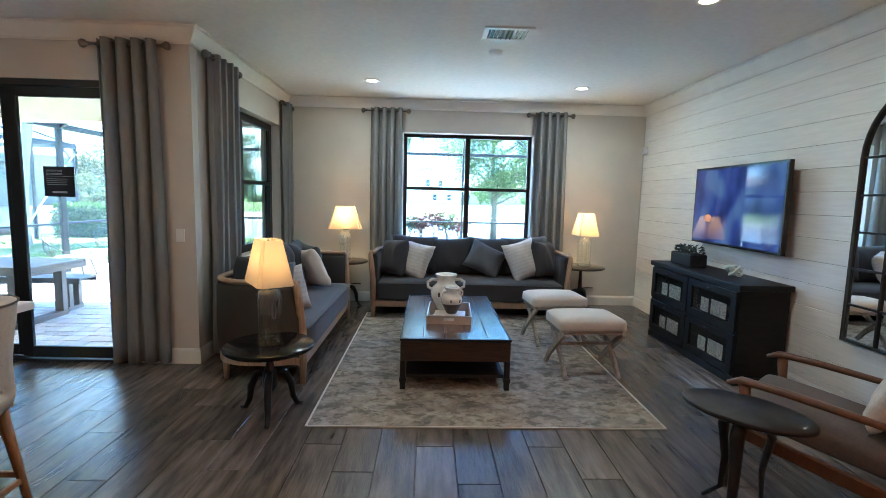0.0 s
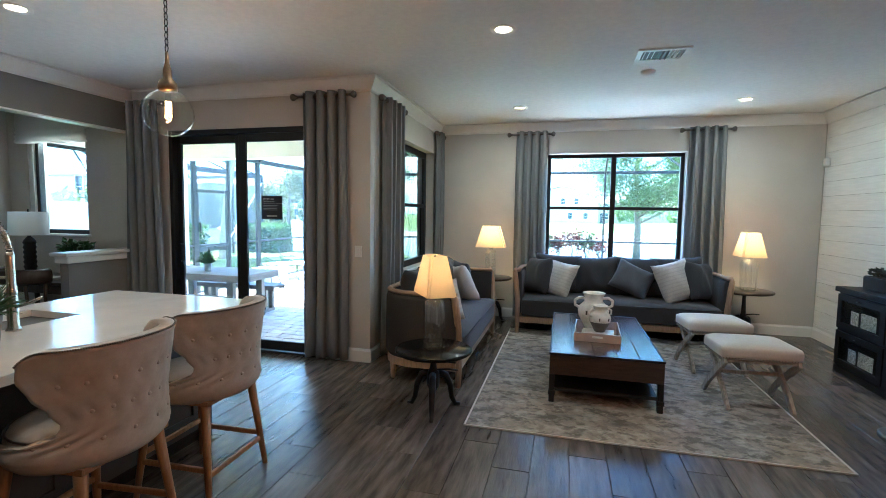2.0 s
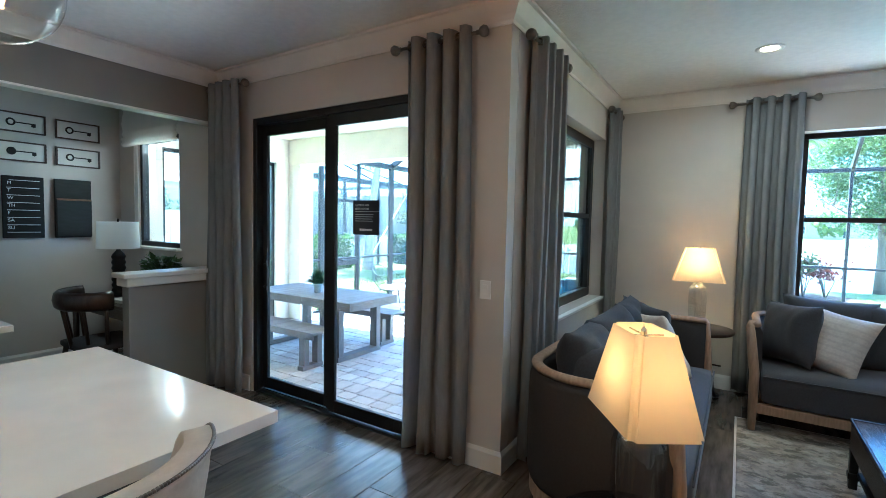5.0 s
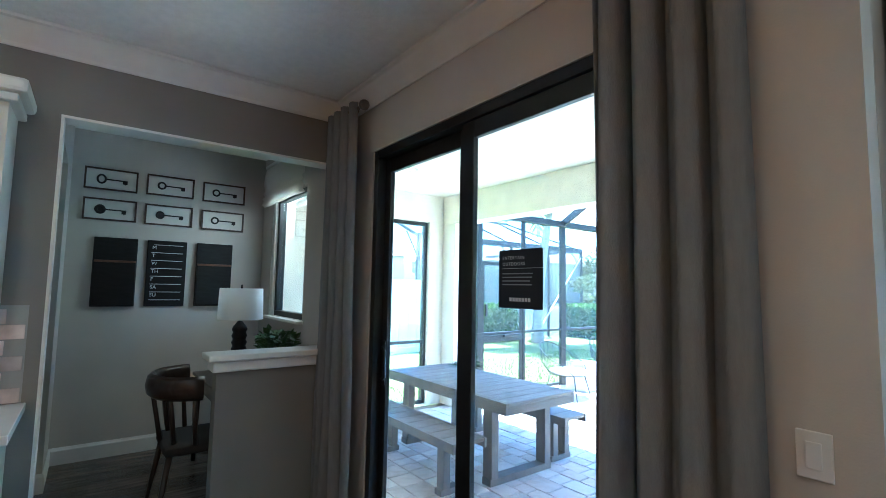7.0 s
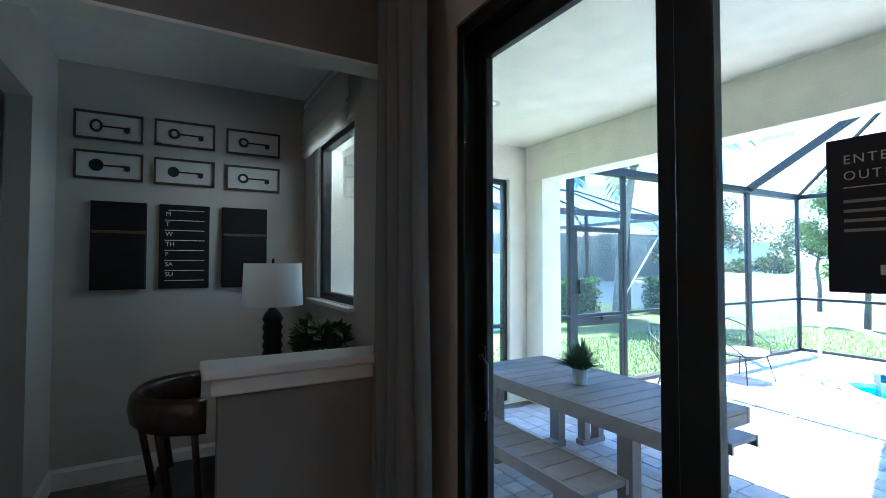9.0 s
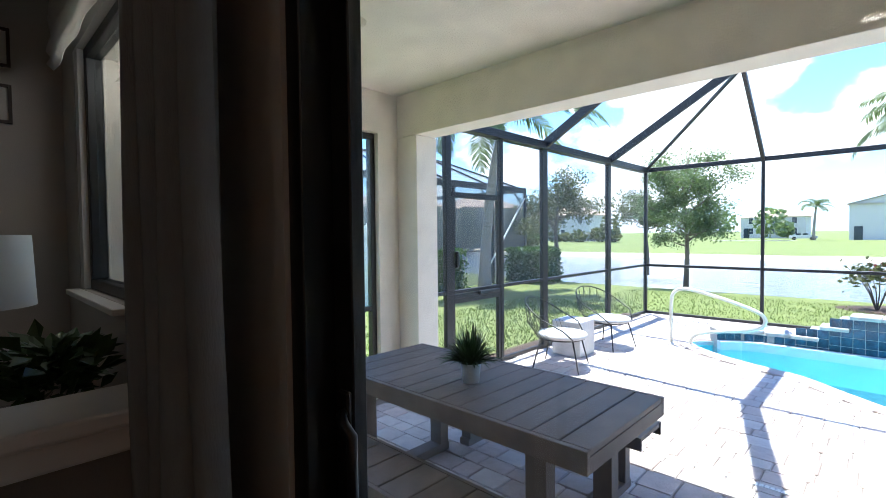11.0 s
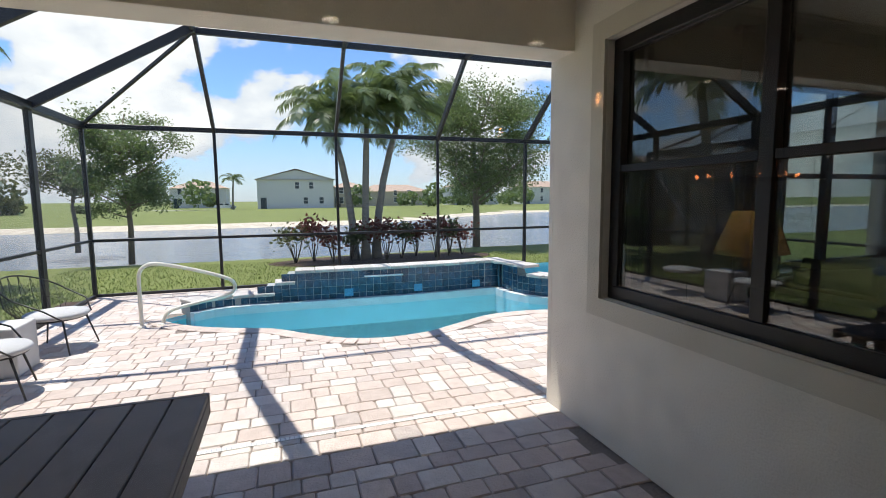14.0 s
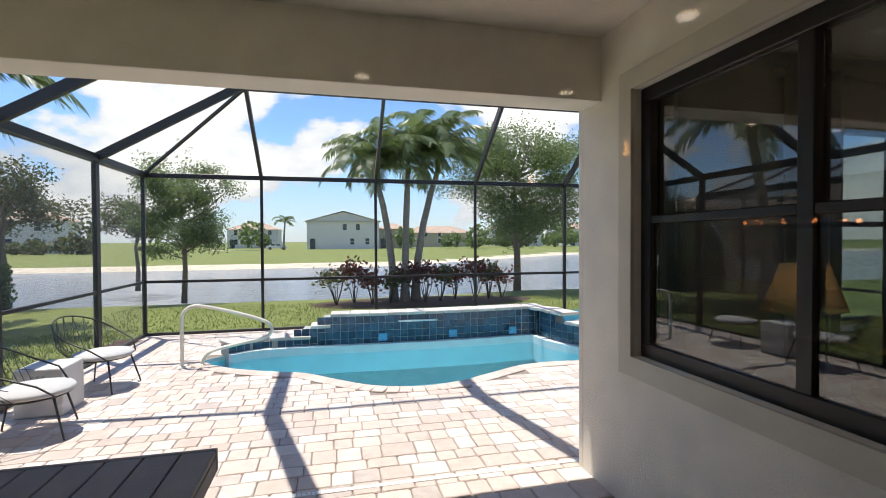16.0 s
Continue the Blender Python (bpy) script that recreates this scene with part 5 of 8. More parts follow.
def curtain(label, m, w, h, folds, seed, flare=0.06):
    """Grommet curtain panel; local x along the rod, rod axis at z = 0, hanging down to -h."""
    rr = random.Random(seed)
    c = thing("curtain", label, "curtain", m, "grey grommet curtains")
    nx, nz = folds * 10, 16
    bm = bmesh.new()
    ph = [rr.uniform(-0.3, 0.3) for _ in range(folds + 1)]
    amp = [rr.uniform(0.85, 1.15) for _ in range(folds + 1)]
    g = []
    for j in range(nz + 1):
        q = j / nz
        row = []
        for i in range(nx + 1):
            u = i / nx
            k = min(folds, int(u * folds))
            a = 0.045 * amp[k] * (1 + 0.25 * q * math.sin(3 * u + seed))
            y = a * math.tanh(2.4 * math.sin(2 * math.pi * folds * u + ph[k] * q * 2)) + 0.012 * math.sin(7 * q + 9 * u) * q
            x = (u - 0.5) * w * (1 + flare * q) + 0.012 * math.cos(4 * math.pi * folds * u) + 0.02 * q * math.sin(2 * q + seed)
            row.append(bm.verts.new((x, y, 0.045 - q * (h + 0.045))))
        g.append(row)
    for j in range(nz):
        for i in range(nx):
            bm.faces.new((g[j][i], g[j][i + 1], g[j + 1][i + 1], g[j + 1][i]))
    ob = part("panel", sm(bm), CURTAIN, c)
    md = ob.modifiers.new("thick", "SOLIDIFY")
    md.thickness = 0.003
    part("rod", tube([(-w / 2 - 0.07, 0, 0), (w / 2 + 0.07, 0, 0)], 0.011, 10), PEWTER, c)
    for s in (-1, 1):
        part("finial", lathe([(0, -0.045), (0.016, -0.04), (0.012, -0.03), (0.03, -0.012), (0.036, 0.006), (0.03, 0.024), (0.0, 0.036)], 16), PEWTER, c).matrix_basis = pose(s * (w / 2 + 0.09), 0, 0, 0, s * 90, 0)
    for k in range(folds * 2):
        x = (k + 0.5) / (folds * 2)
        part("grommet", move(lathe([(0.018, -0.004), (0.026, -0.004), (0.026, 0.004), (0.018, 0.004), (0.018, -0.004)], 14), pose((x - 0.5) * w, 0, 0, 0, 70 * (1 if k % 2 else -1), 0)), PEWTER, c)
    part("bracket", join(bar((0, 0.012, -0.006), (0, 0.075, -0.006), 0.012, 0.012), bx(-0.015, 0.015, 0.070, 0.078, -0.04, 0.03)), PEWTER, c)
    return c


ROD = 2.71
curtain("grey linen curtain at the far side of the sliding door", pose(-4.71, 3.98, ROD), 0.44, ROD - 0.03, 4, 1, 0.12)
curtain("grey linen curtain at the near side of the sliding door", pose(-2.48, 4.02, ROD), 0.48, ROD - 0.03, 4, 2, 0.10)
curtain("grey linen curtain at the side window", pose(-1.92, 4.56, ROD, 0, 0, 90), 0.52, ROD - 0.03, 4, 3, 0.05)
curtain("grey linen curtain in the window corner", pose(-1.92, 6.52, ROD, 0, 0, 90), 0.24, ROD - 0.03, 2, 4, 0.05)
curtain("grey linen curtain beside the sofa window", pose(-0.60, 6.66, ROD), 0.44, ROD - 0.03, 4, 5, 0.05)
curtain("grey linen curtain beside the sofa window", pose(1.71, 6.66, ROD), 0.44, ROD - 0.03, 4, 6, 0.05)

# ---------------------------------------------------------------- ceiling and wall fittings


def can(x, y, z, glow, label, ring):
    c = thing("recessed_light", label, "ceiling light", pose(x, y, z), "recessed ceiling lights")
    part("trim_ring", lathe([(0.055, -0.002), (0.075, -0.010), (0.092, -0.008), (0.095, 0.0)], 28), ring, c)
    part("lens", lathe([(0, -0.003), (0.0565, -0.003)], 24), glow, c)
    return c


for x, y in INDOOR_CANS:
    can(x, y, CEIL_Z, CAN_GLOW, "round recessed ceiling light, lit warm", WHITE_TRIM)
for x, y in PATIO_CANS:
    can(x, y, CEIL_Z, CAN_GLOW_OUT, "round recessed light in the patio ceiling", STUCCO_TRIM)
vent = thing("ceiling_vent", "white rectangular ceiling air vent with dark slots", "air vent", pose(0.64, 3.98, CEIL_Z))
part("backing", bx(-0.17, 0.17, -0.12, 0.12, -0.006, -0.001), IRON, vent)
part("frame", join(bx(-0.20, 0.20, -0.15, -0.11, -0.014, 0), bx(-0.20, 0.20, 0.11, 0.15, -0.014, 0), bx(-0.20, -0.16, -0.11, 0.11, -0.014, 0), bx(0.16, 0.20, -0.11, 0.11, -0.014, 0)), WHITE_TRIM, vent)
for k in range(9):
    x = -0.14 + 0.035 * k
    part("slat", bar((x, -0.11, -0.010), (x, 0.11, -0.010), 0.003, 0.022, 0, 40 if x < 0 else -40), PLASTIC if abs(x) > 0.05 else GREY_CUSHION, vent)
sd = thing("smoke_detector", "white round smoke detector on the ceiling", "smoke detector", pose(0.61, 4.46, CEIL_Z))
part("cover", lathe([(0, -0.035), (0.045, -0.033), (0.06, -0.02), (0.065, 0.0)], 24), PLASTIC, sd)
sw = thing("light_switch", "white rocker light switch on the wall", "light switch", pose(-2.13, 4.099, 1.15))
part("plate", bx(-0.038, 0.038, -0.008, 0.0, -0.058, 0.058, 0.003), PLASTIC, sw)
part("rocker", bx(-0.017, 0.017, -0.012, -0.008, -0.033, 0.033, 0.002), PLASTIC, sw)
sn = thing("wall_sensor", "small white sensor in the wall corner", "sensor", pose(3.06, 6.62, 2.26))
part("case", bx(-0.03, 0.03, -0.03, 0.03, -0.055, 0.055, 0.015), PLASTIC, sn)

# ---------------------------------------------------------------- pool deck bed and pool
POOL = [(-5.75, 11.10), (-5.35, 10.62), (-4.85, 10.32), (-4.35, 10.10), (-3.95, 9.72), (-3.55, 9.38), (-3.07, 9.22), (-2.55, 9.28), (-2.05, 9.52), (-1.55, 9.76), (-1.05, 9.82), (-0.55, 9.74),
        (0.0, 9.50), (0.7, 9.25), (1.5, 9.35), (2.0, 9.9), (2.1, 10.6), (1.9, 11.3), (0.6, 11.5), (-0.45, 11.62), (-4.15, 11.58), (-5.0, 11.62), (-5.45, 11.45)]
WATER_Z = -0.195


def smooth_loop(pts, k=4):
    """Closed Catmull-Rom curve through plan points."""
    out, n = [], len(pts)
    for i in range(n):
        p0, p1, p2, p3 = (Vector(pts[(i + q) % n]) for q in (-1, 0, 1, 2))
        for s in range(k):
            t = s / k
            out.append(tuple(0.5 * ((2 * p1) + (p2 - p0) * t + (2 * p0 - 5 * p1 + 4 * p2 - p3) * t * t + (3 * p1 - p0 - 3 * p2 + p3) * t ** 3)))
    return out


POOL_LINE = smooth_loop(POOL, 4)


def inside(x, y, loop):
    hit = False
    for i in range(len(loop)):
        (x0, y0), (x1, y1) = loop[i - 1], loop[i]
        if (y0 > y) != (y1 > y) and x < (x1 - x0) * (y - y0) / (y1 - y0) + x0:
            hit = not hit
    return hit


def off_loop(loop, d):
    """Loop moved outwards by d."""
    out, n = [], len(loop)
    for i in range(n):
        a, b = Vector(loop[i - 1]), Vector(loop[(i + 1) % n])
        t = (b - a).normalized()
        out.append((loop[i][0] + t.y * d, loop[i][1] - t.x * d))
    return out


# deck bed with the pool cut out of it
bm = bmesh.new()
ext = [bm.verts.new((x, y, PATIO_Z - 0.012)) for x, y in ((-7.3, 4.3), (3.1, 4.3), (3.1, 13.33), (-7.3, 13.33))]
inn = [bm.verts.new((x, y, PATIO_Z - 0.012)) for x, y in POOL_LINE]
ed = [bm.edges.new((ext[i - 1], ext[i])) for i in range(4)] + [bm.edges.new((inn[i - 1], inn[i])) for i in range(len(inn))]
bmesh.ops.triangle_fill(bm, use_beauty=True, use_dissolve=False, edges=ed)
for f in [f for f in bm.faces if inside(f.calc_center_median().x, f.calc_center_median().y, POOL_LINE)]:
    bm.faces.remove(f)
deck_bed = solid("deck_bed", bm, SAND_JOINT, "sand bed under the patio pavers", "pavement")
solid("deck_edge", join(bx(-7.3, -7.25, 4.3, 13.33, -0.42, PATIO_Z - 0.015), bx(-7.25, 3.1, 13.28, 13.33, -0.42, PATIO_Z - 0.015)), SAND_JOINT, "edge of the patio slab", "kerb")

# mottle in the plaster colour imitates sunlit and shaded zones under the water
PLASTER = M("pool_plaster", (0.30, 0.80, 0.95), 0.6, var=0.22, scale=1.3, bump=0.2, bscale=20)
POOL_EDGE = M("pool_rim_plaster", (0.62, 0.68, 0.70), 0.5, var=0.06, scale=6, bump=0.1)
pool = thing("swimming_pool", "free-form swimming pool of bright blue water", "swimming pool", kind="structure")
bm = bmesh.new()
inner = [(x * 0.88 + -1.9 * 0.12, y * 0.86 + 10.5 * 0.14) for x, y in POOL_LINE]
rings = [[bm.verts.new((x, y, z)) for x, y in loop] for loop, z in ((POOL_LINE, PATIO_Z - 0.012), (POOL_LINE, -0.75), (inner, -1.15))]
for a, b in zip(rings, rings[1:]):
    for i in range(len(a)):
        bm.faces.new((a[i - 1], a[i], b[i], b[i - 1]))
bm.faces.new(rings[-1])
bmesh.ops.recalc_face_normals(bm, faces=bm.faces[:])
for f in bm.faces:
    f.normal_flip()
part("basin", bm, PLASTER, pool)
PW = bpy.data.materials.new("pool_water")
PW.use_nodes = True
pn, plk = PW.node_tree.nodes, PW.node_tree.links
pn.remove(pn["Principled BSDF"])
ptr = pn.new("ShaderNodeBsdfTransparent"); ptr.inputs[0].default_value = (0.60, 0.92, 1.0, 1)
pgl = pn.new("ShaderNodeBsdfGlossy"); pgl.inputs["Roughness"].default_value = 0.02
plw = pn.new("ShaderNodeLayerWeight")
ppw = pn.new("ShaderNodeMath"); ppw.operation = "POWER"; ppw.inputs[1].default_value = 4.0
pma = pn.new("ShaderNodeMath"); pma.operation = "MULTIPLY_ADD"; pma.inputs[1].default_value, pma.inputs[2].default_value = 0.75, 0.03
pmx = pn.new("ShaderNodeMixShader")
pnz = pn.new("ShaderNodeTexNoise"); pnz.inputs["Scale"].default_value, pnz.inputs["Detail"].default_value, pnz.inputs["Distortion"].default_value = 7.0, 4, 1.2
ptc = pn.new("ShaderNodeTexCoord")
pbp = pn.new("ShaderNodeBump"); pbp.inputs["Strength"].default_value, pbp.inputs["Distance"].default_value = 1.0, 0.16
plk.new(ptc.outputs["Object"], pnz.inputs["Vector"]); plk.new(pnz.outputs["Fac"], pbp.inputs["Height"])
plk.new(pbp.outputs[0], pgl.inputs["Normal"]); plk.new(pbp.outputs[0], plw.inputs["Normal"])
plk.new(plw.outputs["Facing"], ppw.inputs[0]); plk.new(ppw.outputs[0], pma.inputs[0])
plk.new(pma.outputs[0], pmx.inputs[0]); plk.new(ptr.outputs[0], pmx.inputs[1]); plk.new(pgl.outputs[0], pmx.inputs[2])
plk.new(pmx.outputs[0], pn["Material Output"].inputs["Surface"])
bm = bmesh.new()
bm.faces.new([bm.verts.new((x, y, WATER_Z)) for x, y in POOL_LINE])
pwat = part("water", bm, PW, pool, "clear rippled pool water")
pwat.visible_shadow = False
# pale waterline band
bm = bmesh.new()
lo_, hi_ = [bm.verts.new((x, y, WATER_Z + 0.012)) for x, y in off_loop(POOL_LINE, -0.02)], [bm.verts.new((x, y, PATIO_Z - 0.014)) for x, y in off_loop(POOL_LINE, -0.02)]
for i in range(len(lo_)):
    bm.faces.new((lo_[i - 1], lo_[i], hi_[i], hi_[i - 1]))
part("waterline", bm, POOL_EDGE, pool, "pale rim at the waterline")

# raised tiled wall behind the pool with stone coping, and the round spa
TILE = M("blue_pool_tile", (0.040, 0.120, 0.195), 0.16, var=0.35, scale=14, bump=0.1, bscale=30, col2=(0.018, 0.052, 0.090), rnd=0.3)
TILE_BRIGHT = M("bright_blue_tile", (0.09, 0.36, 0.58), 0.2, var=0.2, scale=9, bump=0.05)
TILE_GROUT = M("pale_tile_grout", (0.36, 0.37, 0.37), 0.8, var=0.1)
COPING = M("stone_coping", (0.58, 0.54, 0.50), 0.75, var=0.18, scale=8, bump=0.4, bscale=40, col2=(0.44, 0.40, 0.37), rnd=0.1)
SPA_C, SPA_R = (0.66, 11.22), 1.20
WALL_LINE = [(-5.45, 11.28), (-5.2, 11.45), (-4.9, 11.52), (-4.15, 11.52), (-3.3, 11.47), (-2.4, 11.44), (-1.5, 11.46), (-0.85, 11.52), (-0.42, 11.50)]
WALL_LINE += [(SPA_C[0] + SPA_R * math.cos(a), SPA_C[1] + SPA_R * math.sin(a)) for a in [math.radians(q) for q in range(170, 361, 8)]]
feature = thing("water_feature_wall", "raised wall of dark blue tiles with stone coping", "tiled wall", kind="structure")


def along(line, step):
    """Even steps along a plan line: place, direction, distance."""
    out, carry, dist = [], 0.0, 0.0
    for a, b in zip(line, line[1:]):
        a, b = Vector(a), Vector(b)
        L = (b - a).length
        d = (b - a) / L
        s = step - carry if carry > 0 else 0.0
        while s < L:
            out.append((a + d * s, d, dist + s))
            s += step
        carry = L - (s - step)
        dist += L
    return out


def wall_top(x, y):
    if math.hypot(x - SPA_C[0], y - SPA_C[1]) < SPA_R + 0.12:
        return 0.355 if y > 10.95 else 0.22
    if x < -4.60:
        return 0.03
    if x < -4.22:
        return 0.19
    return 0.36


def swept(line, step, y0, y1, z0, top):
    """One continuous solid along a plan line, from y0 in front of it to y1 behind it."""
    pts = [(p, d) for p, d, s in along(line, step)]
    bm = bmesh.new()
    rings = []
    for i, (p, d) in enumerate(pts):
        e = (d + pts[max(0, i - 1)][1] + pts[min(len(pts) - 1, i + 1)][1]).normalized()
        n_ = Vector((-e.y, e.x))
        h = min(top(pts[k][0].x, pts[k][0].y) for k in (max(0, i - 1), i, min(len(pts) - 1, i + 1)))
        a, b = p + n_ * y0, p + n_ * y1
        rings.append([bm.verts.new(c) for c in ((a.x, a.y, z0), (a.x, a.y, h), (b.x, b.y, h), (b.x, b.y, z0))])
    for r, q in zip(rings, rings[1:]):
        for i in range(4):
            j = (i + 1) % 4
            bm.faces.new((r[i], r[j], q[j], q[i]))
    bm.faces.new(rings[0]); bm.faces.new(rings[-1][::-1])
    bmesh.ops.recalc_face_normals(bm, faces=bm.faces[:])
    return bm


part("wall_core", swept(WALL_LINE, 0.1, 0.0015, 0.26, -0.8, lambda x, y: wall_top(x, y) - 0.002), TILE_GROUT, feature)
tile_me = mesh_of("tile", bx(-0.0555, 0.0555, -0.004, 0.012, -0.0555, 0.0555, 0.003, 1))
tile_me.materials.append(TILE)
for k, (p, d, s) in enumerate(along(WALL_LINE, 0.118)):
    ang = math.degrees(math.atan2(d.y, d.x))
    top_ = wall_top(p.x, p.y)
    rows_ = int((top_ + 0.26) / 0.118 + 0.3)
    for r_ in range(rows_):
        z_ = top_ - 0.062 - 0.118 * r_
        if z_ > -0.14:
            piece("tile", tile_me, feature, Matrix.Translation((p.x, p.y, z_)) @ pose(0, 0, 0, 0, 0, ang) @ pose(0.059, 0, 0))
for xb in (-3.2, -2.05, -1.0):
    b_ = part("spout_tile", bx(-0.07, 0.07, -0.012, 0.006, -0.06, 0.06, 0.004, 1), TILE_BRIGHT, feature, "bright blue accent tile")
    b_.matrix_basis = pose(xb, 11.435, 0.02)
part("spillway", bx(-2.95, -2.32, 11.36, 11.46, 0.255, 0.275, 0.004), POOL_EDGE, feature, "pale slot spillway lip")
cope_me = mesh_of("coping_stone", bx(-0.148, 0.148, -0.06, 0.30, 0, 0.05, 0.012, 2))
cope_me.materials.append(COPING)
for p, d, s in along(WALL_LINE, 0.30):
    ang = math.degrees(math.atan2(d.y, d.x))
    piece("coping_stone", cope_me, feature, Matrix.Translation((p.x, p.y, wall_top(p.x, p.y) + 0.001)) @ pose(0, 0, 0, 0, 0, ang) @ pose(0.15, 0, 0))
part("wall_ledge", swept(WALL_LINE, 0.1, -0.12, -0.0055, WATER_Z - 0.3, lambda x, y: WATER_Z + 0.12), POOL_EDGE, feature, "pale ledge at the foot of the tiles")
spa_w = part("spa_water", lathe([(0, 0.14), (SPA_R - 0.25, 0.14)], 40), PW, feature, "still spa water")
spa_w.matrix_basis = pose(*SPA_C, 0.0)
part("spa_basin", lathe([(0, -0.5), (SPA_R - 0.26, -0.5), (SPA_R - 0.24, 0.20)], 40), PLASTER, feature).matrix_basis = pose(*SPA_C, 0.0)
# paver rim round the pool
rim_me = mesh_of("rim_paver", bx(-0.070, 0.070, 0.0, 0.20, -0.03, 0.012, 0.008, 1))
rim_me.materials.append(PAVER)
for p, d, s in along(POOL_LINE[:60], 0.135):
    ang = math.degrees(math.atan2(d.y, d.x))
    piece("rim_paver", rim_me, deck_bed, Matrix.Translation((p.x, p.y, PATIO_Z - 0.004)) @ pose(0, 0, 0, 0, 0, ang + 180) @ pose(0, -0.02, 0))



def rounded(pts, times=2):
    """Open line with its corners cut, ends kept."""
    pts = [Vector(p) for p in pts]
    for _ in range(times):
        out = [pts[0]]
        for a, b in zip(pts, pts[1:]):
            out += [a.lerp(b, 0.25), a.lerp(b, 0.75)]
        pts = out + [pts[-1]]
    return pts


rail = thing("pool_handrail", "cream bent-tube handrail at the pool steps", "handrail")
HR = M("cream_rail", (0.72, 0.68, 0.58), 0.35, var=0.05, bump=0.03)
part("rail_tube", tube(rounded([(-5.92, 10.78, PATIO_Z), (-5.92, 10.78, 0.52), (-5.90, 10.79, 0.62), (-5.83, 10.80, 0.68), (-5.72, 10.82, 0.70), (-5.3, 10.90, 0.58), (-4.92, 10.97, 0.44), (-4.82, 10.99, 0.36), (-4.82, 10.99, 0.26), (-4.90, 10.98, 0.19), (-5.25, 10.93, 0.13), (-5.55, 10.87, 0.08), (-5.66, 10.85, 0.02), (-5.70, 10.84, PATIO_Z)]), 0.024, 12), HR, rail)
for x, y in ((-5.92, 10.78), (-5.70, 10.84)):
    part("flange", lathe([(0.025, 0.03), (0.05, 0.012), (0.055, 0.0)], 16), HR, rail).matrix_basis = pose(x, y, PATIO_Z)
# slot drain across the deck
dr_ = thing("deck_drain", "white slotted drain strip across the pavers", "drain", kind="structure")
part("channel", bx(-7.1, 1.5, 7.14, 7.18, PATIO_Z - 0.01, PATIO_Z + 0.004), WHITE_TRIM, dr_)
slots = bmesh.new()
for k in range(285):
    bmesh.ops.create_cube(slots, size=1, matrix=pose(-7.08 + 0.03 * k, 7.16, PATIO_Z + 0.0045) @ Matrix.Diagonal((0.007, 0.026, 0.002, 1)))
part("slots", slots, GREY_INK, dr_)

# ---------------------------------------------------------------- kitchen island, stools, pendants
isl = thing("kitchen_island", "slate grey kitchen island with a white quartz top", "kitchen island")
part("body", bx(-3.30, -2.42, -0.35, 2.30, 0.09, 0.885), ISLAND_PAINT, isl)
part("toe_kick", bx(-3.25, -2.45, -0.30, 2.25, 0.0, 0.09), IRON, isl)
part("corner_post", bx(-2.50, -2.40, 2.24, 2.32, 0.0, 0.885, 0.004), ISLAND_PAINT, isl)
for k in range(3):
    y0 = -0.30 + 0.86 * k
    part("side_panel", join(bx(-2.418, -2.405, y0, y0 + 0.82, 0.13, 0.21), bx(-2.418, -2.405, y0, y0 + 0.82, 0.78, 0.86), bx(-2.418, -2.405, y0, y0 + 0.08, 0.21, 0.78), bx(-2.418, -2.405, y0 + 0.74, y0 + 0.82, 0.21, 0.78)), ISLAND_PAINT, isl)
part("end_panel", join(bx(-3.26, -2.52, 2.302, 2.315, 0.13, 0.21), bx(-3.26, -2.52, 2.302, 2.315, 0.78, 0.86), bx(-3.26, -3.18, 2.302, 2.315, 0.21, 0.78), bx(-2.60, -2.52, 2.302, 2.315, 0.21, 0.78)), ISLAND_PAINT, isl)
SINK = (-3.22, -2.82, 0.95, 1.78)
top = thing("island_worktop", "glossy white quartz worktop with fine grey veins", "worktop")
part("slab", join(bx(-3.40, SINK[0], -0.45, 2.49, 0.89, 0.93), bx(SINK[1], -2.07, -0.45, 2.49, 0.89, 0.93), bx(SINK[0], SINK[1], -0.45, SINK[2], 0.89, 0.93), bx(SINK[0], SINK[1], SINK[3], 2.49, 0.89, 0.93)), QUARTZ, top)
snk = thing("sink", "undermount steel sink in the island", "sink")
part("basin", join(bx(SINK[0] - 0.01, SINK[1] + 0.01, SINK[2] - 0.01, SINK[3] + 0.01, 0.66, 0.672), bx(SINK[0] - 0.012, SINK[0] - 0.002, SINK[2], SINK[3], 0.672, 0.889), bx(SINK[1] + 0.002, SINK[1] + 0.012, SINK[2], SINK[3], 0.672, 0.889),
     bx(SINK[0], SINK[1], SINK[2] - 0.012, SINK[2] - 0.002, 0.672, 0.889), bx(SINK[0], SINK[1], SINK[3] + 0.002, SINK[3] + 0.012, 0.672, 0.889)), STEEL, snk)
part("drain", lathe([(0, 0.674), (0.04, 0.676), (0.045, 0.673)], 16), PEWTER, snk).matrix_basis = pose(-3.02, 1.36, 0)
fc = thing("faucet", "brushed nickel spring-neck kitchen faucet", "faucet", pose(-2.76, 1.39, 0.93, 0, 0, 0))
part("body", lathe([(0, 0), (0.032, 0), (0.032, 0.012), (0.024, 0.02), (0.024, 0.20), (0.019, 0.22), (0.019, 0.38), (0.015, 0.40), (0, 0.40)], 16), STEEL, fc)
arc = [(-0.02 * 0 - 0.16 * (1 - math.cos(a)), -0.10 * (1 - math.cos(a)), 0.40 + 0.21 * math.sin(a)) for a in [math.pi * k / 16 for k in range(17)]]
part("spout", tube(arc, 0.012, 10), STEEL, fc)
coil = bmesh.new()
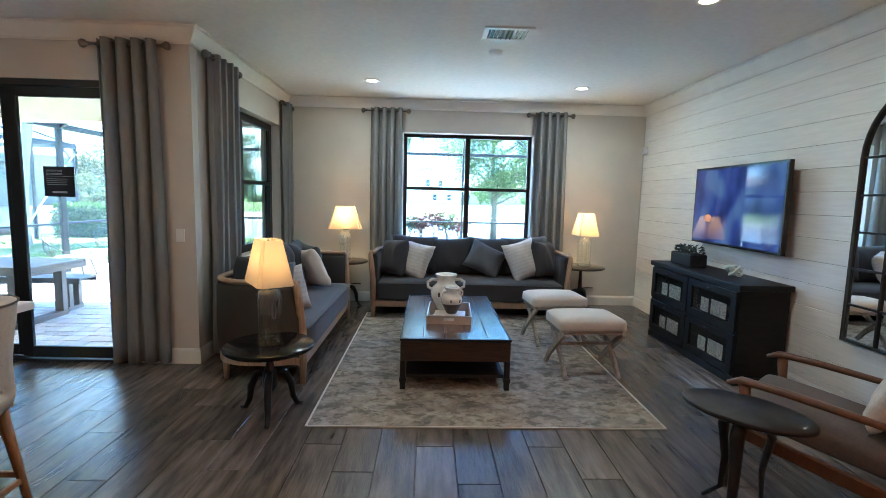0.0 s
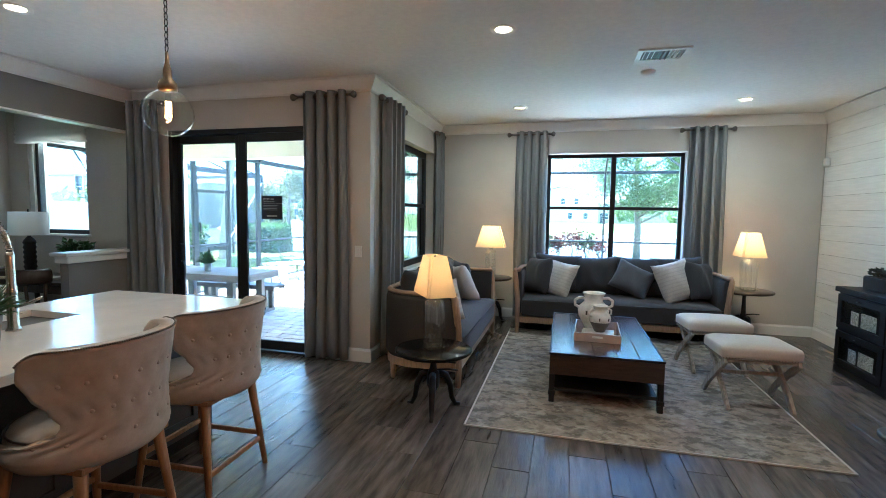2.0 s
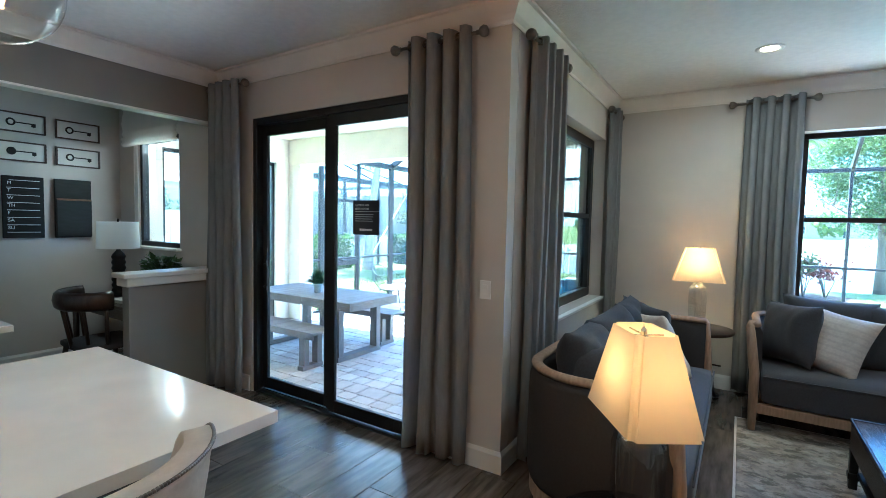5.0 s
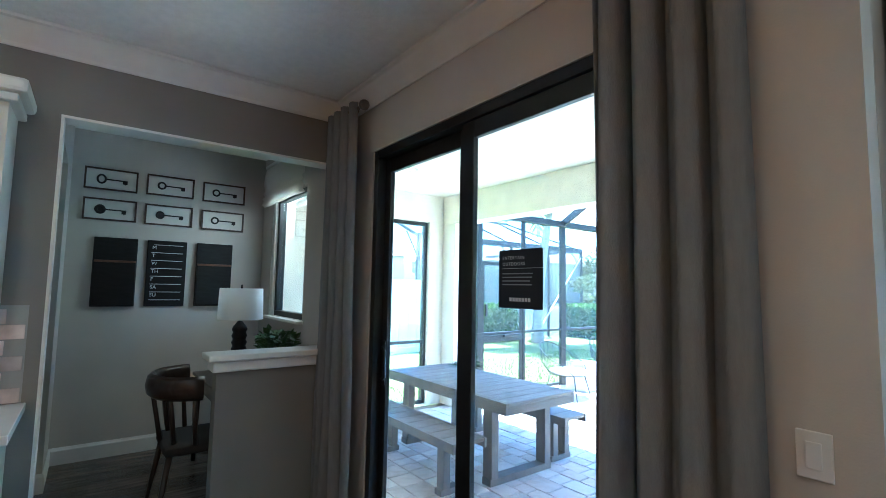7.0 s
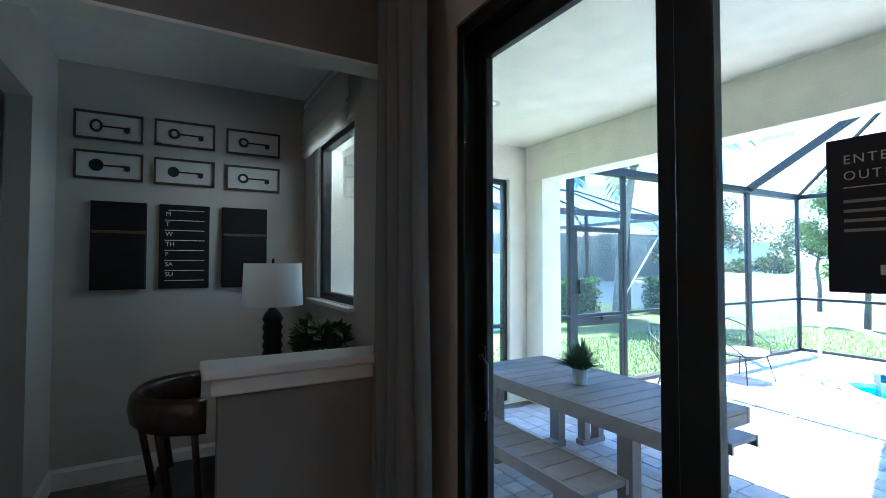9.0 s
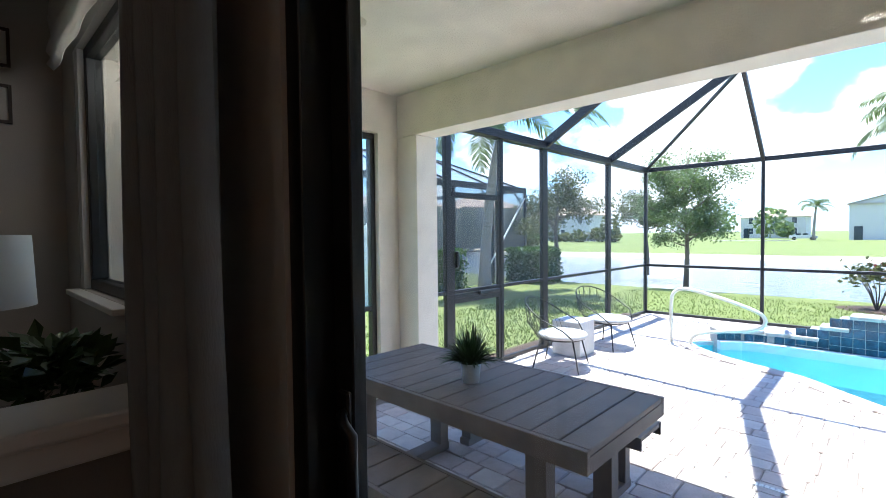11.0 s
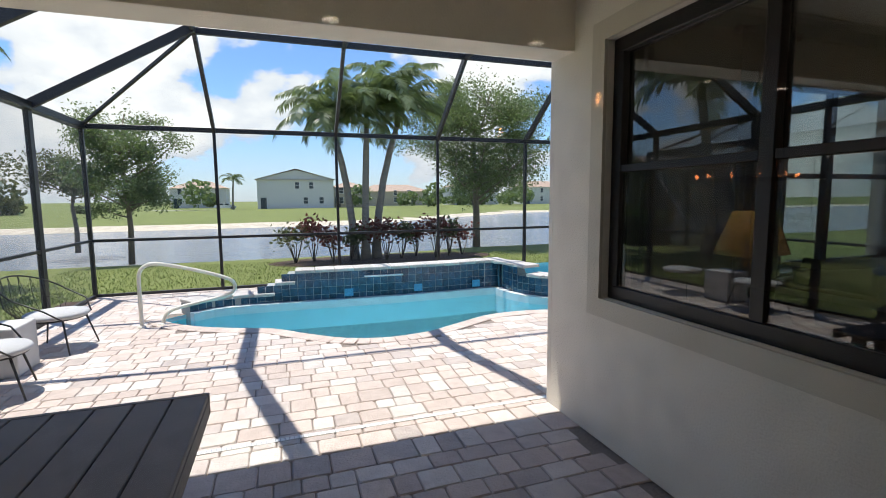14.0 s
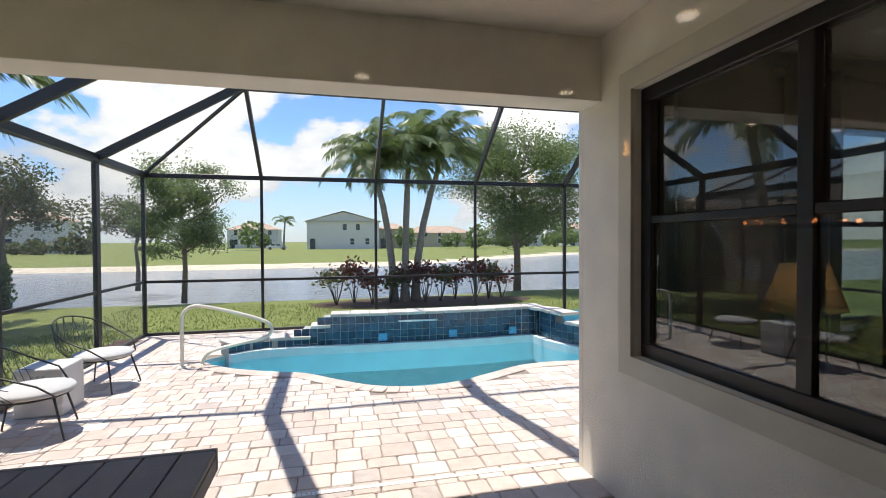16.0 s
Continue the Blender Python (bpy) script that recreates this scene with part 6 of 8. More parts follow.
for k in range(34):
    a = math.pi * (k + 0.5) / 34
    c = Vector((-0.16 * (1 - math.cos(a)), -0.10 * (1 - math.cos(a)), 0.40 + 0.21 * math.sin(a)))
    d = Vector((-0.16 * math.sin(a), -0.10 * math.sin(a), 0.21 * math.cos(a))).normalized()
    ring = lathe([(0.014, -0.003), (0.019, 0.0), (0.014, 0.003)], 10)
    move(ring, Matrix.Translation(c) @ d.to_track_quat("Z", "Y").to_matrix().to_4x4())
    me_ = mesh_of("tmp_ring", ring)
    coil.from_mesh(me_)
    bpy.data.meshes.remove(me_)
part("spring", coil, STEEL, fc)
part("spray_head", move(lathe([(0, -0.14), (0.024, -0.14), (0.026, -0.06), (0.016, 0.0), (0, 0.0)], 14), pose(-0.32, -0.20, 0.40)), STEEL, fc)
part("holder_arm", bar((0, 0, 0.27), (-0.31, -0.195, 0.27), 0.014, 0.014, 0.003), STEEL, fc)
part("lever", tube([(0.02, 0.0, 0.12), (0.07, 0.03, 0.14), (0.13, 0.05, 0.17)], 0.007, 8), STEEL, fc)


def pot_plant(label, m, r, h, pot_mat, n, length, seed):
    p = thing("potted_plant", label, "potted plant", m)
    part("pot", lathe([(0, 0), (r * 0.78, 0), (r * 0.82, 0.006), (r, h), (r * 0.90, h), (r * 0.86, h - 0.02), (0, h - 0.02)], 28), pot_mat, p)
    part("soil", lathe([(0, h - 0.018), (r * 0.87, h - 0.018)], 20), SOIL, p)
    part("foliage", move(spiky(n, length, seed), pose(0, 0, h - 0.02)), LEAF, p, "dense arching green blades")
    return p


pot_plant("grassy plant in a rough concrete pot on the island", pose(-2.62, 1.17, 0.931), 0.078, 0.125, M("dark_cast_pot", (0.24, 0.225, 0.21), 0.85, var=0.25, scale=14, bump=0.4, bscale=50), 260, 0.24, 5)


def stool(label, m):
    """Tufted counter stool, seat facing local +y, back at -y."""
    s = thing("counter_stool", label, "stool", m, "stools at the island")
    part("seat", move(lathe([(0, 0.555), (0.235, 0.555), (0.262, 0.58), (0.268, 0.64), (0.25, 0.675), (0.20, 0.692), (0, 0.70)], 40), pose(0, 0.012, 0) @ Matrix.Diagonal((1, 0.96, 1, 1))), STOOL_FABRIC, s)
    part("seat_piping", tube([(0.262 * math.sin(a), 0.012 - 0.252 * math.cos(a), 0.668) for a in [2 * math.pi * k / 40 for k in range(40)]], 0.005, 6, closed=True), PEWTER, s)
    REACH = ((0.0, 2.45), (0.15, 2.40), (0.21, 2.05), (0.27, 1.45), (0.34, 1.10), (0.44, 1.02), (0.56, 1.14), (0.70, 1.34), (0.86, 1.47), (1.0, 1.42))

    def reach(q):
        """How far round the seat the back comes at a height: waisted, with wings on top."""
        for (q0, a0), (q1, a1) in zip(REACH, REACH[1:]):
            if q <= q1:
                t = (q - q0) / (q1 - q0)
                t = t * t * (3 - 2 * t)
                return a0 + (a1 - a0) * t
        return REACH[-1][1]

    def back_point(u, q, r_off):
        w = abs(u)
        top_z = 1.045 - 0.015 * w - 0.045 * max(0.0, (w - 0.8) / 0.2) ** 2
        a = u * reach(q)
        r = 0.275 + r_off + 0.045 * q * (1 - 0.6 * w) - 0.02 * math.sin(math.pi * q) * (0.3 + 0.7 * w)
        r -= 0.035 * max(0.0, 1 - q / 0.12) ** 2
        return r, a, 0.555 + q * (top_z - 0.555)

    def shell(r_off, n=36, k=12, dimples=False):
        g = []
        for i in range(n + 1):
            u = 2 * i / n - 1
            row = []
            for j in range(k + 1):
                q = j / k
                r, a, z = back_point(u, q, r_off)
                if dimples and 0.1 < q < 0.93 and abs(u) < 0.92:
                    fx, fz = u * 4.6, q * 4.2
                    ix = round(fx - 0.5 * (round(fz) % 2)) + 0.5 * (round(fz) % 2)
                    dd = math.hypot((fx - ix) * 0.9, fz - round(fz))
                    r -= 0.012 * math.exp(-(dd / 0.22) ** 2)
                row.append(Vector((r * math.sin(a), -r * math.cos(a) * 0.92 - 0.01, z)))
            g.append(row)
        return g
    outer, inner_ = shell(0.035, 60, 24, True), shell(-0.03, 60, 24, False)
    bm = bmesh.new()
    vo = [[bm.verts.new(p) for p in r] for r in outer]
    vi = [[bm.verts.new(p) for p in r] for r in inner_]
    n, k = len(vo) - 1, len(vo[0]) - 1
    for i in range(n):
        for j in range(k):
            bm.faces.new((vo[i][j], vo[i + 1][j], vo[i + 1][j + 1], vo[i][j + 1]))
            bm.faces.new((vi[i][j], vi[i][j + 1], vi[i + 1][j + 1], vi[i + 1][j]))
        bm.faces.new((vo[i][k], vo[i + 1][k], vi[i + 1][k], vi[i][k]))
        bm.faces.new((vo[i][0], vi[i][0], vi[i + 1][0], vo[i + 1][0]))
    for i in (0, n):
        for j in range(k):
            q4 = (vo[i][j], vo[i][j + 1], vi[i][j + 1], vi[i][j])
            bm.faces.new(q4 if i == 0 else q4[::-1])
    bmesh.ops.recalc_face_normals(bm, faces=bm.faces[:])
    back = part("backrest", sm(bm), STOOL_FABRIC, s)
    knob_ = bmesh.new()
    bmesh.ops.create_icosphere(knob_, subdivisions=2, radius=0.010)
    btn = mesh_of("button", sm(knob_))
    btn.materials.append(STOOL_FABRIC)
    for rz in range(1, 4):
        fz = rz
        q = fz / 4.2
        for c in range(-5, 6):
            u = (c + 0.5 * (rz % 2)) / 4.6
            if abs(u) > 0.80:
                continue
            r, a, z = back_point(u, q, 0.035 - 0.013)
            piece("button", btn, back, Matrix.Translation((r * math.sin(a), -r * math.cos(a) * 0.92 - 0.01, z)))
    nl = bmesh.new()
    for i in range(0, len(outer) * 2 - 1):
        i0 = min(len(outer) - 1, i // 2)
        i1 = min(len(outer) - 1, (i + 1) // 2)
        p = (outer[i0][-1] + outer[i1][-1]) / 2
        bmesh.ops.create_icosphere(nl, subdivisions=1, radius=0.0055, matrix=Matrix.Translation(p + Vector((0, 0, 0.0))))
    tagged(part("nailhead_trim", nl, PEWTER, back), kind="stuff")
    part("seat_frame", bx(-0.22, 0.22, -0.20, 0.22, 0.535, 0.565, 0.006), OAK_WARM, s)
    feet = {}
    for sx in (-1, 1):
        for sy in (-1, 1):
            a, b = Vector((sx * 0.19, sy * 0.17 + 0.01, 0.55)), Vector((sx * 0.245, sy * 0.225 + 0.01, 0.0))
            feet[(sx, sy)] = (a, b)
            part("leg", tube([b, (a + b) / 2, a], [0.015, 0.020, 0.026], 8), OAK_WARM, s)

    def at(sx, sy, z):
        a, b = feet[(sx, sy)]
        return b + (a - b) * (z / 0.55)
    for (p, q, z) in (((-1, -1), (1, -1), 0.17), ((-1, 1), (1, 1), 0.24), ((-1, -1), (-1, 1), 0.20), ((1, -1), (1, 1), 0.20)):
        part("stretcher", bar(at(*p, z), at(*q, z), 0.018, 0.03, 0.004), OAK_WARM, s)
    return s


S0 = stool("tufted beige linen counter stool on oak legs", pose(-2.045, 1.86, 0, 0, 0, 92))
copy_thing(S0, pose(-2.04, 1.19, 0, 0, 0, 95))
copy_thing(S0, pose(-2.04, 0.46, 0, 0, 0, 90))


def pendant(label, m):
    """Clear globe pendant on a chain; origin at the ceiling."""
    p = thing("pendant_light", label, "pendant light", m, "globe pendants over the island")
    part("canopy", lathe([(0, -0.03), (0.05, -0.028), (0.062, -0.01), (0.062, 0)], 20), BRASS, p)
    for k in range(13):
        z = -0.035 - 0.034 * k
        ln = [(0.010 * math.cos(a), 0, z - 0.018 + 0.021 * math.sin(a)) for a in [2 * math.pi * q / 10 for q in range(10)]]
        part("chain_link", move(tube(ln, 0.0028, 5, closed=True), pose(0, 0, 0, 0, 0, 90 * (k % 2))), IRON, p)
    part("socket", lathe([(0, -0.48), (0.008, -0.48), (0.012, -0.54), (0.022, -0.58), (0.024, -0.62), (0.045, -0.645), (0.05, -0.67), (0.048, -0.69), (0, -0.69)], 20), BRASS, p)
    g = part("globe", lathe([(0.045, -0.69)] + [(0.128 * math.sin(a), -0.81 + 0.128 * math.cos(a)) for a in [0.36 + (math.pi - 0.36) * k / 18 for k in range(19)]], 32), CLEAR, p, "clear round glass globe")
    g.visible_shadow = False
    part("bulb", lathe([(0, -0.69), (0.013, -0.70), (0.016, -0.74), (0.026, -0.79), (0.026, -0.82), (0, -0.86)], 14), CLEAR, p).visible_shadow = False
    part("filament", join(*[tube([(0.010 * math.cos(a), 0.010 * math.sin(a), -0.75), (0.014 * math.cos(a), 0.014 * math.sin(a), -0.83)], 0.007, 5) for a in (0, 1.57, 3.14, 4.71)]), BULB_GLOW, p, "glowing orange filament")
    return p


pendant("clear glass globe pendant with a glowing filament bulb", pose(-2.235, 1.857, CEIL_Z))
pendant("clear glass globe pendant with a glowing filament bulb", pose(-2.235, 0.45, CEIL_Z))

# candle-ring chandelier over the dining end, behind the walker
chn = thing("chandelier", "black ring chandelier with small lit candle bulbs", "chandelier", pose(1.48, -0.08, 1.70))
part("ring", tube([(0.56 * math.cos(a), 0.56 * math.sin(a), 0) for a in [2 * math.pi * k / 40 for k in range(40)]], 0.014, 6, closed=True), IRON, chn)
part("stem", join(tube([(0, 0, 1.19), (0, 0, 0.45)], 0.008, 6), *[tube([(0, 0, 0.45), (0.56 * math.cos(a), 0.56 * math.sin(a), 0.01)], 0.006, 5) for a in (0.4, 2.5, 4.6)]), IRON, chn)
for k in range(12):
    a = 2 * math.pi * k / 12 + 0.1
    part("bulb", lathe([(0, 0.02), (0.009, 0.025), (0.012, 0.045), (0.007, 0.065), (0, 0.075)], 10), CANDLE_GLOW, chn).matrix_basis = pose(0.56 * math.cos(a), 0.56 * math.sin(a), 0)

# wall cabinets and counter on the kitchen wall
cb = thing("wall_cabinet", "cream wall cabinet with a moulded top", "cabinet")
part("carcass", bx(-4.945, -4.62, 1.37, 2.29, 1.42, 2.36), CABINET, cb)
part("crown", join(bx(-4.945, -4.58, 1.35, 2.325, 2.36, 2.40, 0.008), bx(-4.945, -4.55, 1.35, 2.36, 2.40, 2.47, 0.02)), CABINET, cb)
for k in range(2):
    y0 = 1.38 + 0.435 * k
    d = part("door", bx(-4.618, -4.60, y0, y0 + 0.425, 1.43, 2.35, 0.004), CABINET, cb)
    part("door_panel", join(bx(-4.60, -4.59, y0, y0 + 0.06, 1.43, 2.35), bx(-4.60, -4.59, y0 + 0.365, y0 + 0.425, 1.43, 2.35), bx(-4.60, -4.59, y0 + 0.06, y0 + 0.365, 1.43, 1.49), bx(-4.60, -4.59, y0 + 0.06, y0 + 0.365, 2.29, 2.35)), CABINET, d)
    part("handle", tube([(-4.592, y0 + 0.39, 1.50), (-4.57, y0 + 0.39, 1.51), (-4.57, y0 + 0.39, 1.62), (-4.592, y0 + 0.39, 1.63)], 0.005, 6), PEWTER, d)
bc = thing("base_cabinet", "cream base cabinet along the kitchen wall", "cabinet")
part("carcass", bx(-4.945, -4.36, -0.3, 2.36, 0.09, 0.88), CABINET, bc)
part("plinth", bx(-4.94, -4.42, -0.3, 2.34, 0, 0.09), CABINET, bc)
for k in range(4):
    part("door", bx(-4.358, -4.34, -0.28 + 0.66 * k, 0.36 + 0.66 * k, 0.11, 0.86, 0.004), CABINET, bc)
solid("wall_worktop", bx(-4.945, -4.30, -0.32, 2.42, 0.885, 0.925, 0.004), QUARTZ, "white quartz worktop along the kitchen wall", "worktop", "")
BACKSPLASH = M("pearl_backsplash", (0.62, 0.56, 0.55), 0.18, var=0.2, scale=10, bump=0.05, rnd=0.3)
spl = thing("backsplash", "pearly mosaic tiles above the worktop", "tiles", kind="structure")
part("bed", bx(-4.949, -4.944, 0.2, 2.40, 0.926, 1.415), TILE_GROUT, spl)
mos = mesh_of("mosaic_tile", bx(-0.003, 0.003, -0.072, 0.072, -0.036, 0.036, 0.002, 1))
mos.materials.append(BACKSPLASH)
for r_ in range(6):
    for c_ in range(8):
        piece("mosaic_tile", mos, spl, pose(-4.9405, 2.32 - 0.15 * c_ - (0.075 if r_ % 2 else 0), 0.965 + 0.079 * r_))

# ---------------------------------------------------------------- desk nook
INK = M("black_print", (0.02, 0.02, 0.02), 0.7, var=0.1, bump=0.0)
PAPER = M("off_white_paper", (0.66, 0.64, 0.60), 0.8, var=0.04, bump=0.05)
DARK_WOOD_FRAME = M("dark_wood_frame", (0.06, 0.04, 0.03), 0.45, var=0.3, scale=12, bump=0.1)


def key_print(m, kind):
    """Framed print of an old key; local y along the wall, z up, facing +x."""
    f = thing("framed_print", "dark framed print of an antique key", "picture", m, "key prints over the desk")
    w, h = 0.20, 0.098
    part("paper", bx(0.0, 0.008, -w, w, -h, h), PAPER, f)
    part("frame", join(bx(0, 0.022, -w, w, -h, -h + 0.014), bx(0, 0.022, -w, w, h - 0.014, h), bx(0, 0.022, -w, -w + 0.014, -h + 0.014, h - 0.014), bx(0, 0.022, w - 0.014, w, -h + 0.014, h - 0.014)), DARK_WOOD_FRAME, f)
    rim = [(0.010, -0.075 + 0.030 * math.cos(a), 0.030 * math.sin(a) * (1.25 if kind == 0 else 1)) for a in [2 * math.pi * q / 20 for q in range(20)]]
    bow = tube(rim, 0.008 if kind != 3 else 0.013, 6, closed=True, flat=0.25)
    bits = [bow, bx(0.0085, 0.0105, -0.045, 0.12, -0.006, 0.006), bx(0.0085, 0.0105, 0.085, 0.12, -0.030, -0.006), bx(0.0085, 0.0105, 0.10, 0.107, -0.036, -0.030)]
    if kind in (3, 4):
        bits.append(move(lathe([(0, 0), (0.026, 0)], 16), pose(0.0098, -0.075, 0, 0, 90, 0)))
    part("key_drawing", join(*bits), INK, f)
    return f


for k, (yc, zc) in enumerate([(2.74, 2.465), (3.21, 2.47), (3.69, 2.465), (2.745, 2.19), (3.21, 2.185), (3.69, 2.18)]):
    key_print(pose(-6.918, yc, zc), k)
for k, yc in enumerate((2.81, 3.215, 3.63)):
    b = thing("wall_organiser" if k != 1 else "week_board", "black wall pocket organiser with a leather strap" if k != 1 else "black weekly board with white ruled lines", "organiser" if k != 1 else "notice board",
              pose(-6.918, yc, 1.63), "boards over the desk")
    if k != 1:
        part("board", bx(0, 0.03, -0.165, 0.165, -0.31, 0.31, 0.006), BLACK_PAINT, b)
        part("pocket", bx(0.03, 0.055, -0.16, 0.16, -0.30, 0.10, 0.008), BLACK_PAINT, b)
        part("strap", bx(0.031, 0.06, -0.155, 0.155, 0.085, 0.105, 0.003), WALNUT, b, "brown leather strap")
    else:
        part("board", bx(0, 0.02, -0.165, 0.165, -0.31, 0.31, 0.004), BLACK_PAINT, b)
        for r_ in range(8):
            part("ruled_line", bx(0.0195, 0.0212, -0.13 + (0.0 if r_ else 0.02), 0.13, 0.265 - 0.074 * r_, 0.270 - 0.074 * r_), WHITE_INK, b)
        for r_, day in enumerate(("M", "T", "W", "TH", "F", "SA", "SU")):
            fo = bpy.data.curves.new("day", "FONT")
            fo.body, fo.size, fo.extrude = day, 0.045, 0.0006
            fo.materials.append(WHITE_INK)
            o = new("day_letter", fo)
            o.parent = b
            o.matrix_basis = pose(0.0205, -0.125, 0.225 - 0.074 * r_, 90, 0, 90)
dk = thing("desk", "dark wooden writing desk behind the half wall", "desk")
part("top", bx(-6.45, -5.16, 3.42, 4.05, 0.73, 0.76, 0.006), DARK_TOP, dk)
part("apron", bx(-6.42, -5.19, 3.45, 4.02, 0.63, 0.73), DARK_TOP, dk)
for x in (-6.41, -5.20):
    for y in (3.46, 4.0):
        part("leg", tube([(x, y, 0), (x, y, 0.70)], [0.02, 0.032], 8), DARK_TOP, dk)
dc = thing("desk_chair", "dark curved-back wooden desk chair", "chair", pose(-5.45, 3.30, 0, 0, 0, 0))
part("seat", cushion_bm(-0.25, 0.25, -0.22, 0.26, 0.43, 0.50, 0.03, 0.01, 5), BROWN_FABRIC, dc)
part("backrest", tube([(0.29 * math.cos(a), 0.27 * math.sin(a) - 0.02, 0.86) for a in [math.pi + math.pi * k / 14 for k in range(15)]], [0.035] * 15, 8, flat=2.2), DARK_TOP, dc)
for a in (3.3, 3.9, 4.71, 5.5, 6.1):
    part("spindle", tube([(0.23 * math.cos(a), 0.21 * math.sin(a), 0.45), (0.285 * math.cos(a), 0.265 * math.sin(a) - 0.02, 0.86)], 0.016, 6), DARK_TOP, dc)
for sx in (-1, 1):
    for sy in (-1, 1):
        part("leg", tube([(sx * 0.26, sy * 0.25, 0), (sx * 0.20, sy * 0.18, 0.44)], [0.014, 0.022], 8), DARK_TOP, dc)
dl = thing("desk_lamp", "desk lamp with a white drum shade and dark ribbed base", "table lamp", pose(-6.05, 3.70, 0.761))
prof = [(0, 0), (0.075, 0), (0.075, 0.02)] + [(0.052 + 0.012 * (k % 2), 0.03 + 0.028 * k) for k in range(15)] + [(0.02, 0.46), (0.012, 0.50), (0, 0.50)]
part("base", lathe(prof, 20), BLACK_PAINT, dl)
part("shade", lathe([(0.185, 0.48), (0.175, 0.745)], 40), SHADE_WHITE, dl, "white linen drum shade")
part("finial", lathe([(0, 0.73), (0.01, 0.74), (0.008, 0.77), (0, 0.78)], 10), BLACK_PAINT, dl)
dp = thing("trailing_plant", "leafy green plant on the desk by the window", "potted plant", pose(-5.58, 3.88, 0.761))
part("pot", lathe([(0, 0), (0.09, 0), (0.12, 0.16), (0.10, 0.16), (0.09, 0.13), (0, 0.13)], 24), CONCRETE, dp)
part("foliage", move(leafy(260, (0.17, 0.12), 0.19, 0.07, 9, 0.9), pose(0, 0, 0.20)), LEAF, dp)
part("stems", join(*[tube([(0, 0, 0.14), (0.08 * math.cos(a), 0.06 * math.sin(a), 0.24), (0.15 * math.cos(a), 0.09 * math.sin(a), 0.30)], 0.004, 5) for a in (0.3, 1.5, 2.7, 3.9, 5.2)]), LEAF, dp)
bk = part("book", bx(-0.13, 0.13, -0.09, 0.09, 0, 0.03, 0.004), PAPER)
bk.matrix_basis = pose(-5.62, 3.58, 0.761, 0, 0, 8)
tagged(bk, "pale book lying on the desk", "book")
bl = thing("roman_blind", "raised cream roman blind over the desk window", "blind", pose(-6.12, 4.06, 0))
bm = bmesh.new()
rows_ = [(0.0, 2.74), (0.012, 2.66), (0.02, 2.58), (0.012, 2.50), (0.03, 2.47), (0.012, 2.445), (0.036, 2.42), (0.014, 2.395), (0.03, 2.36), (0.006, 2.335)]
gv = [[bm.verts.new((-0.56 + 1.12 * i / 12, -0.015 - o_ - 0.006 * math.sin(i * 1.3 + j), z_)) for i in range(13)] for j, (o_, z_) in enumerate(rows_)]
for j in range(len(rows_) - 1):
    for i in range(12):
        bm.faces.new((gv[j][i], gv[j][i + 1], gv[j + 1][i + 1], gv[j + 1][i]))
ob_ = part("cloth", sm(bm), BLIND, bl)
ob_.modifiers.new("thick", "SOLIDIFY").thickness = 0.004
part("head_rail", bx(-0.57, 0.57, -0.03, 0.03, 2.735, 2.765, 0.004), WHITE_TRIM, bl)
pan = thing("pantry_shelf", "white pantry shelves with jars and baskets behind the nook", "shelf unit")
part("upright", bx(-6.915, -6.89, 1.81, 2.30, 0, 2.35), WHITE_TRIM, pan)
for z in (0.30, 0.62, 0.94, 1.26, 1.58, 1.90):
    part("shelf", bx(-6.888, -6.48, 1.81, 2.30, z, z + 0.025, 0.003, 1), WHITE_TRIM, pan)
for k, z in enumerate((0.325, 0.645, 0.965, 1.285, 1.605)):
    jr = part("jar", lathe([(0, 0), (0.07, 0), (0.078, 0.02), (0.078, 0.13), (0.05, 0.16), (0.056, 0.18), (0, 0.185)], 18), (CERAMIC, WALNUT, CERAMIC_DARK)[k % 3])
    jr.matrix_basis = pose(-6.60, 2.20, z)
    tagged(jr, ("pale lidded jar on the pantry shelf", "brown lidded jar on the pantry shelf", "dark lidded jar on the pantry shelf")[k % 3], "jar", "pantry jars")

# ---------------------------------------------------------------- sign on the door glass
sg = thing("door_sign", "navy card sign with white lettering on the door glass", "sign", pose(-3.150, 4.122, 1.589))
part("card", bx(-0.128, 0.128, -0.0015, 0.0015, -0.128, 0.128), NAVY, sg)


def words(body, size, x, z, mat, parent, spacing=1.0):
    fo = bpy.data.curves.new("words", "FONT")
    fo.body, fo.size, fo.extrude, fo.space_character = body, size, 0.0003, spacing
    fo.materials.append(mat)
    o = new("lettering", fo)
    o.parent = parent
    o.matrix_basis = pose(x, -0.0022, z, 90, 0, 0)
    return o


words("ENTERTAIN", 0.021, -0.105, 0.085, WHITE_INK, sg, 1.25)
words("OUTDOORS", 0.021, -0.105, 0.058, WHITE_INK, sg, 1.25)
part("rule", bx(-0.105, 0.128, -0.0026, -0.0018, 0.0445, 0.0462), WHITE_INK, sg)
for k, w_ in enumerate((0.18, 0.175, 0.165, 0.175)):
    part("text_bar", bx(-0.105, -0.105 + w_, -0.0026, -0.0018, 0.020 - 0.016 * k, 0.025 - 0.016 * k), GREY_INK, sg)
part("maker_mark", join(*[bx(-0.06 + 0.018 * k, -0.046 + 0.018 * k, -0.0026, -0.0018, -0.098, -0.082) for k in range(7)]), WHITE_INK, sg)

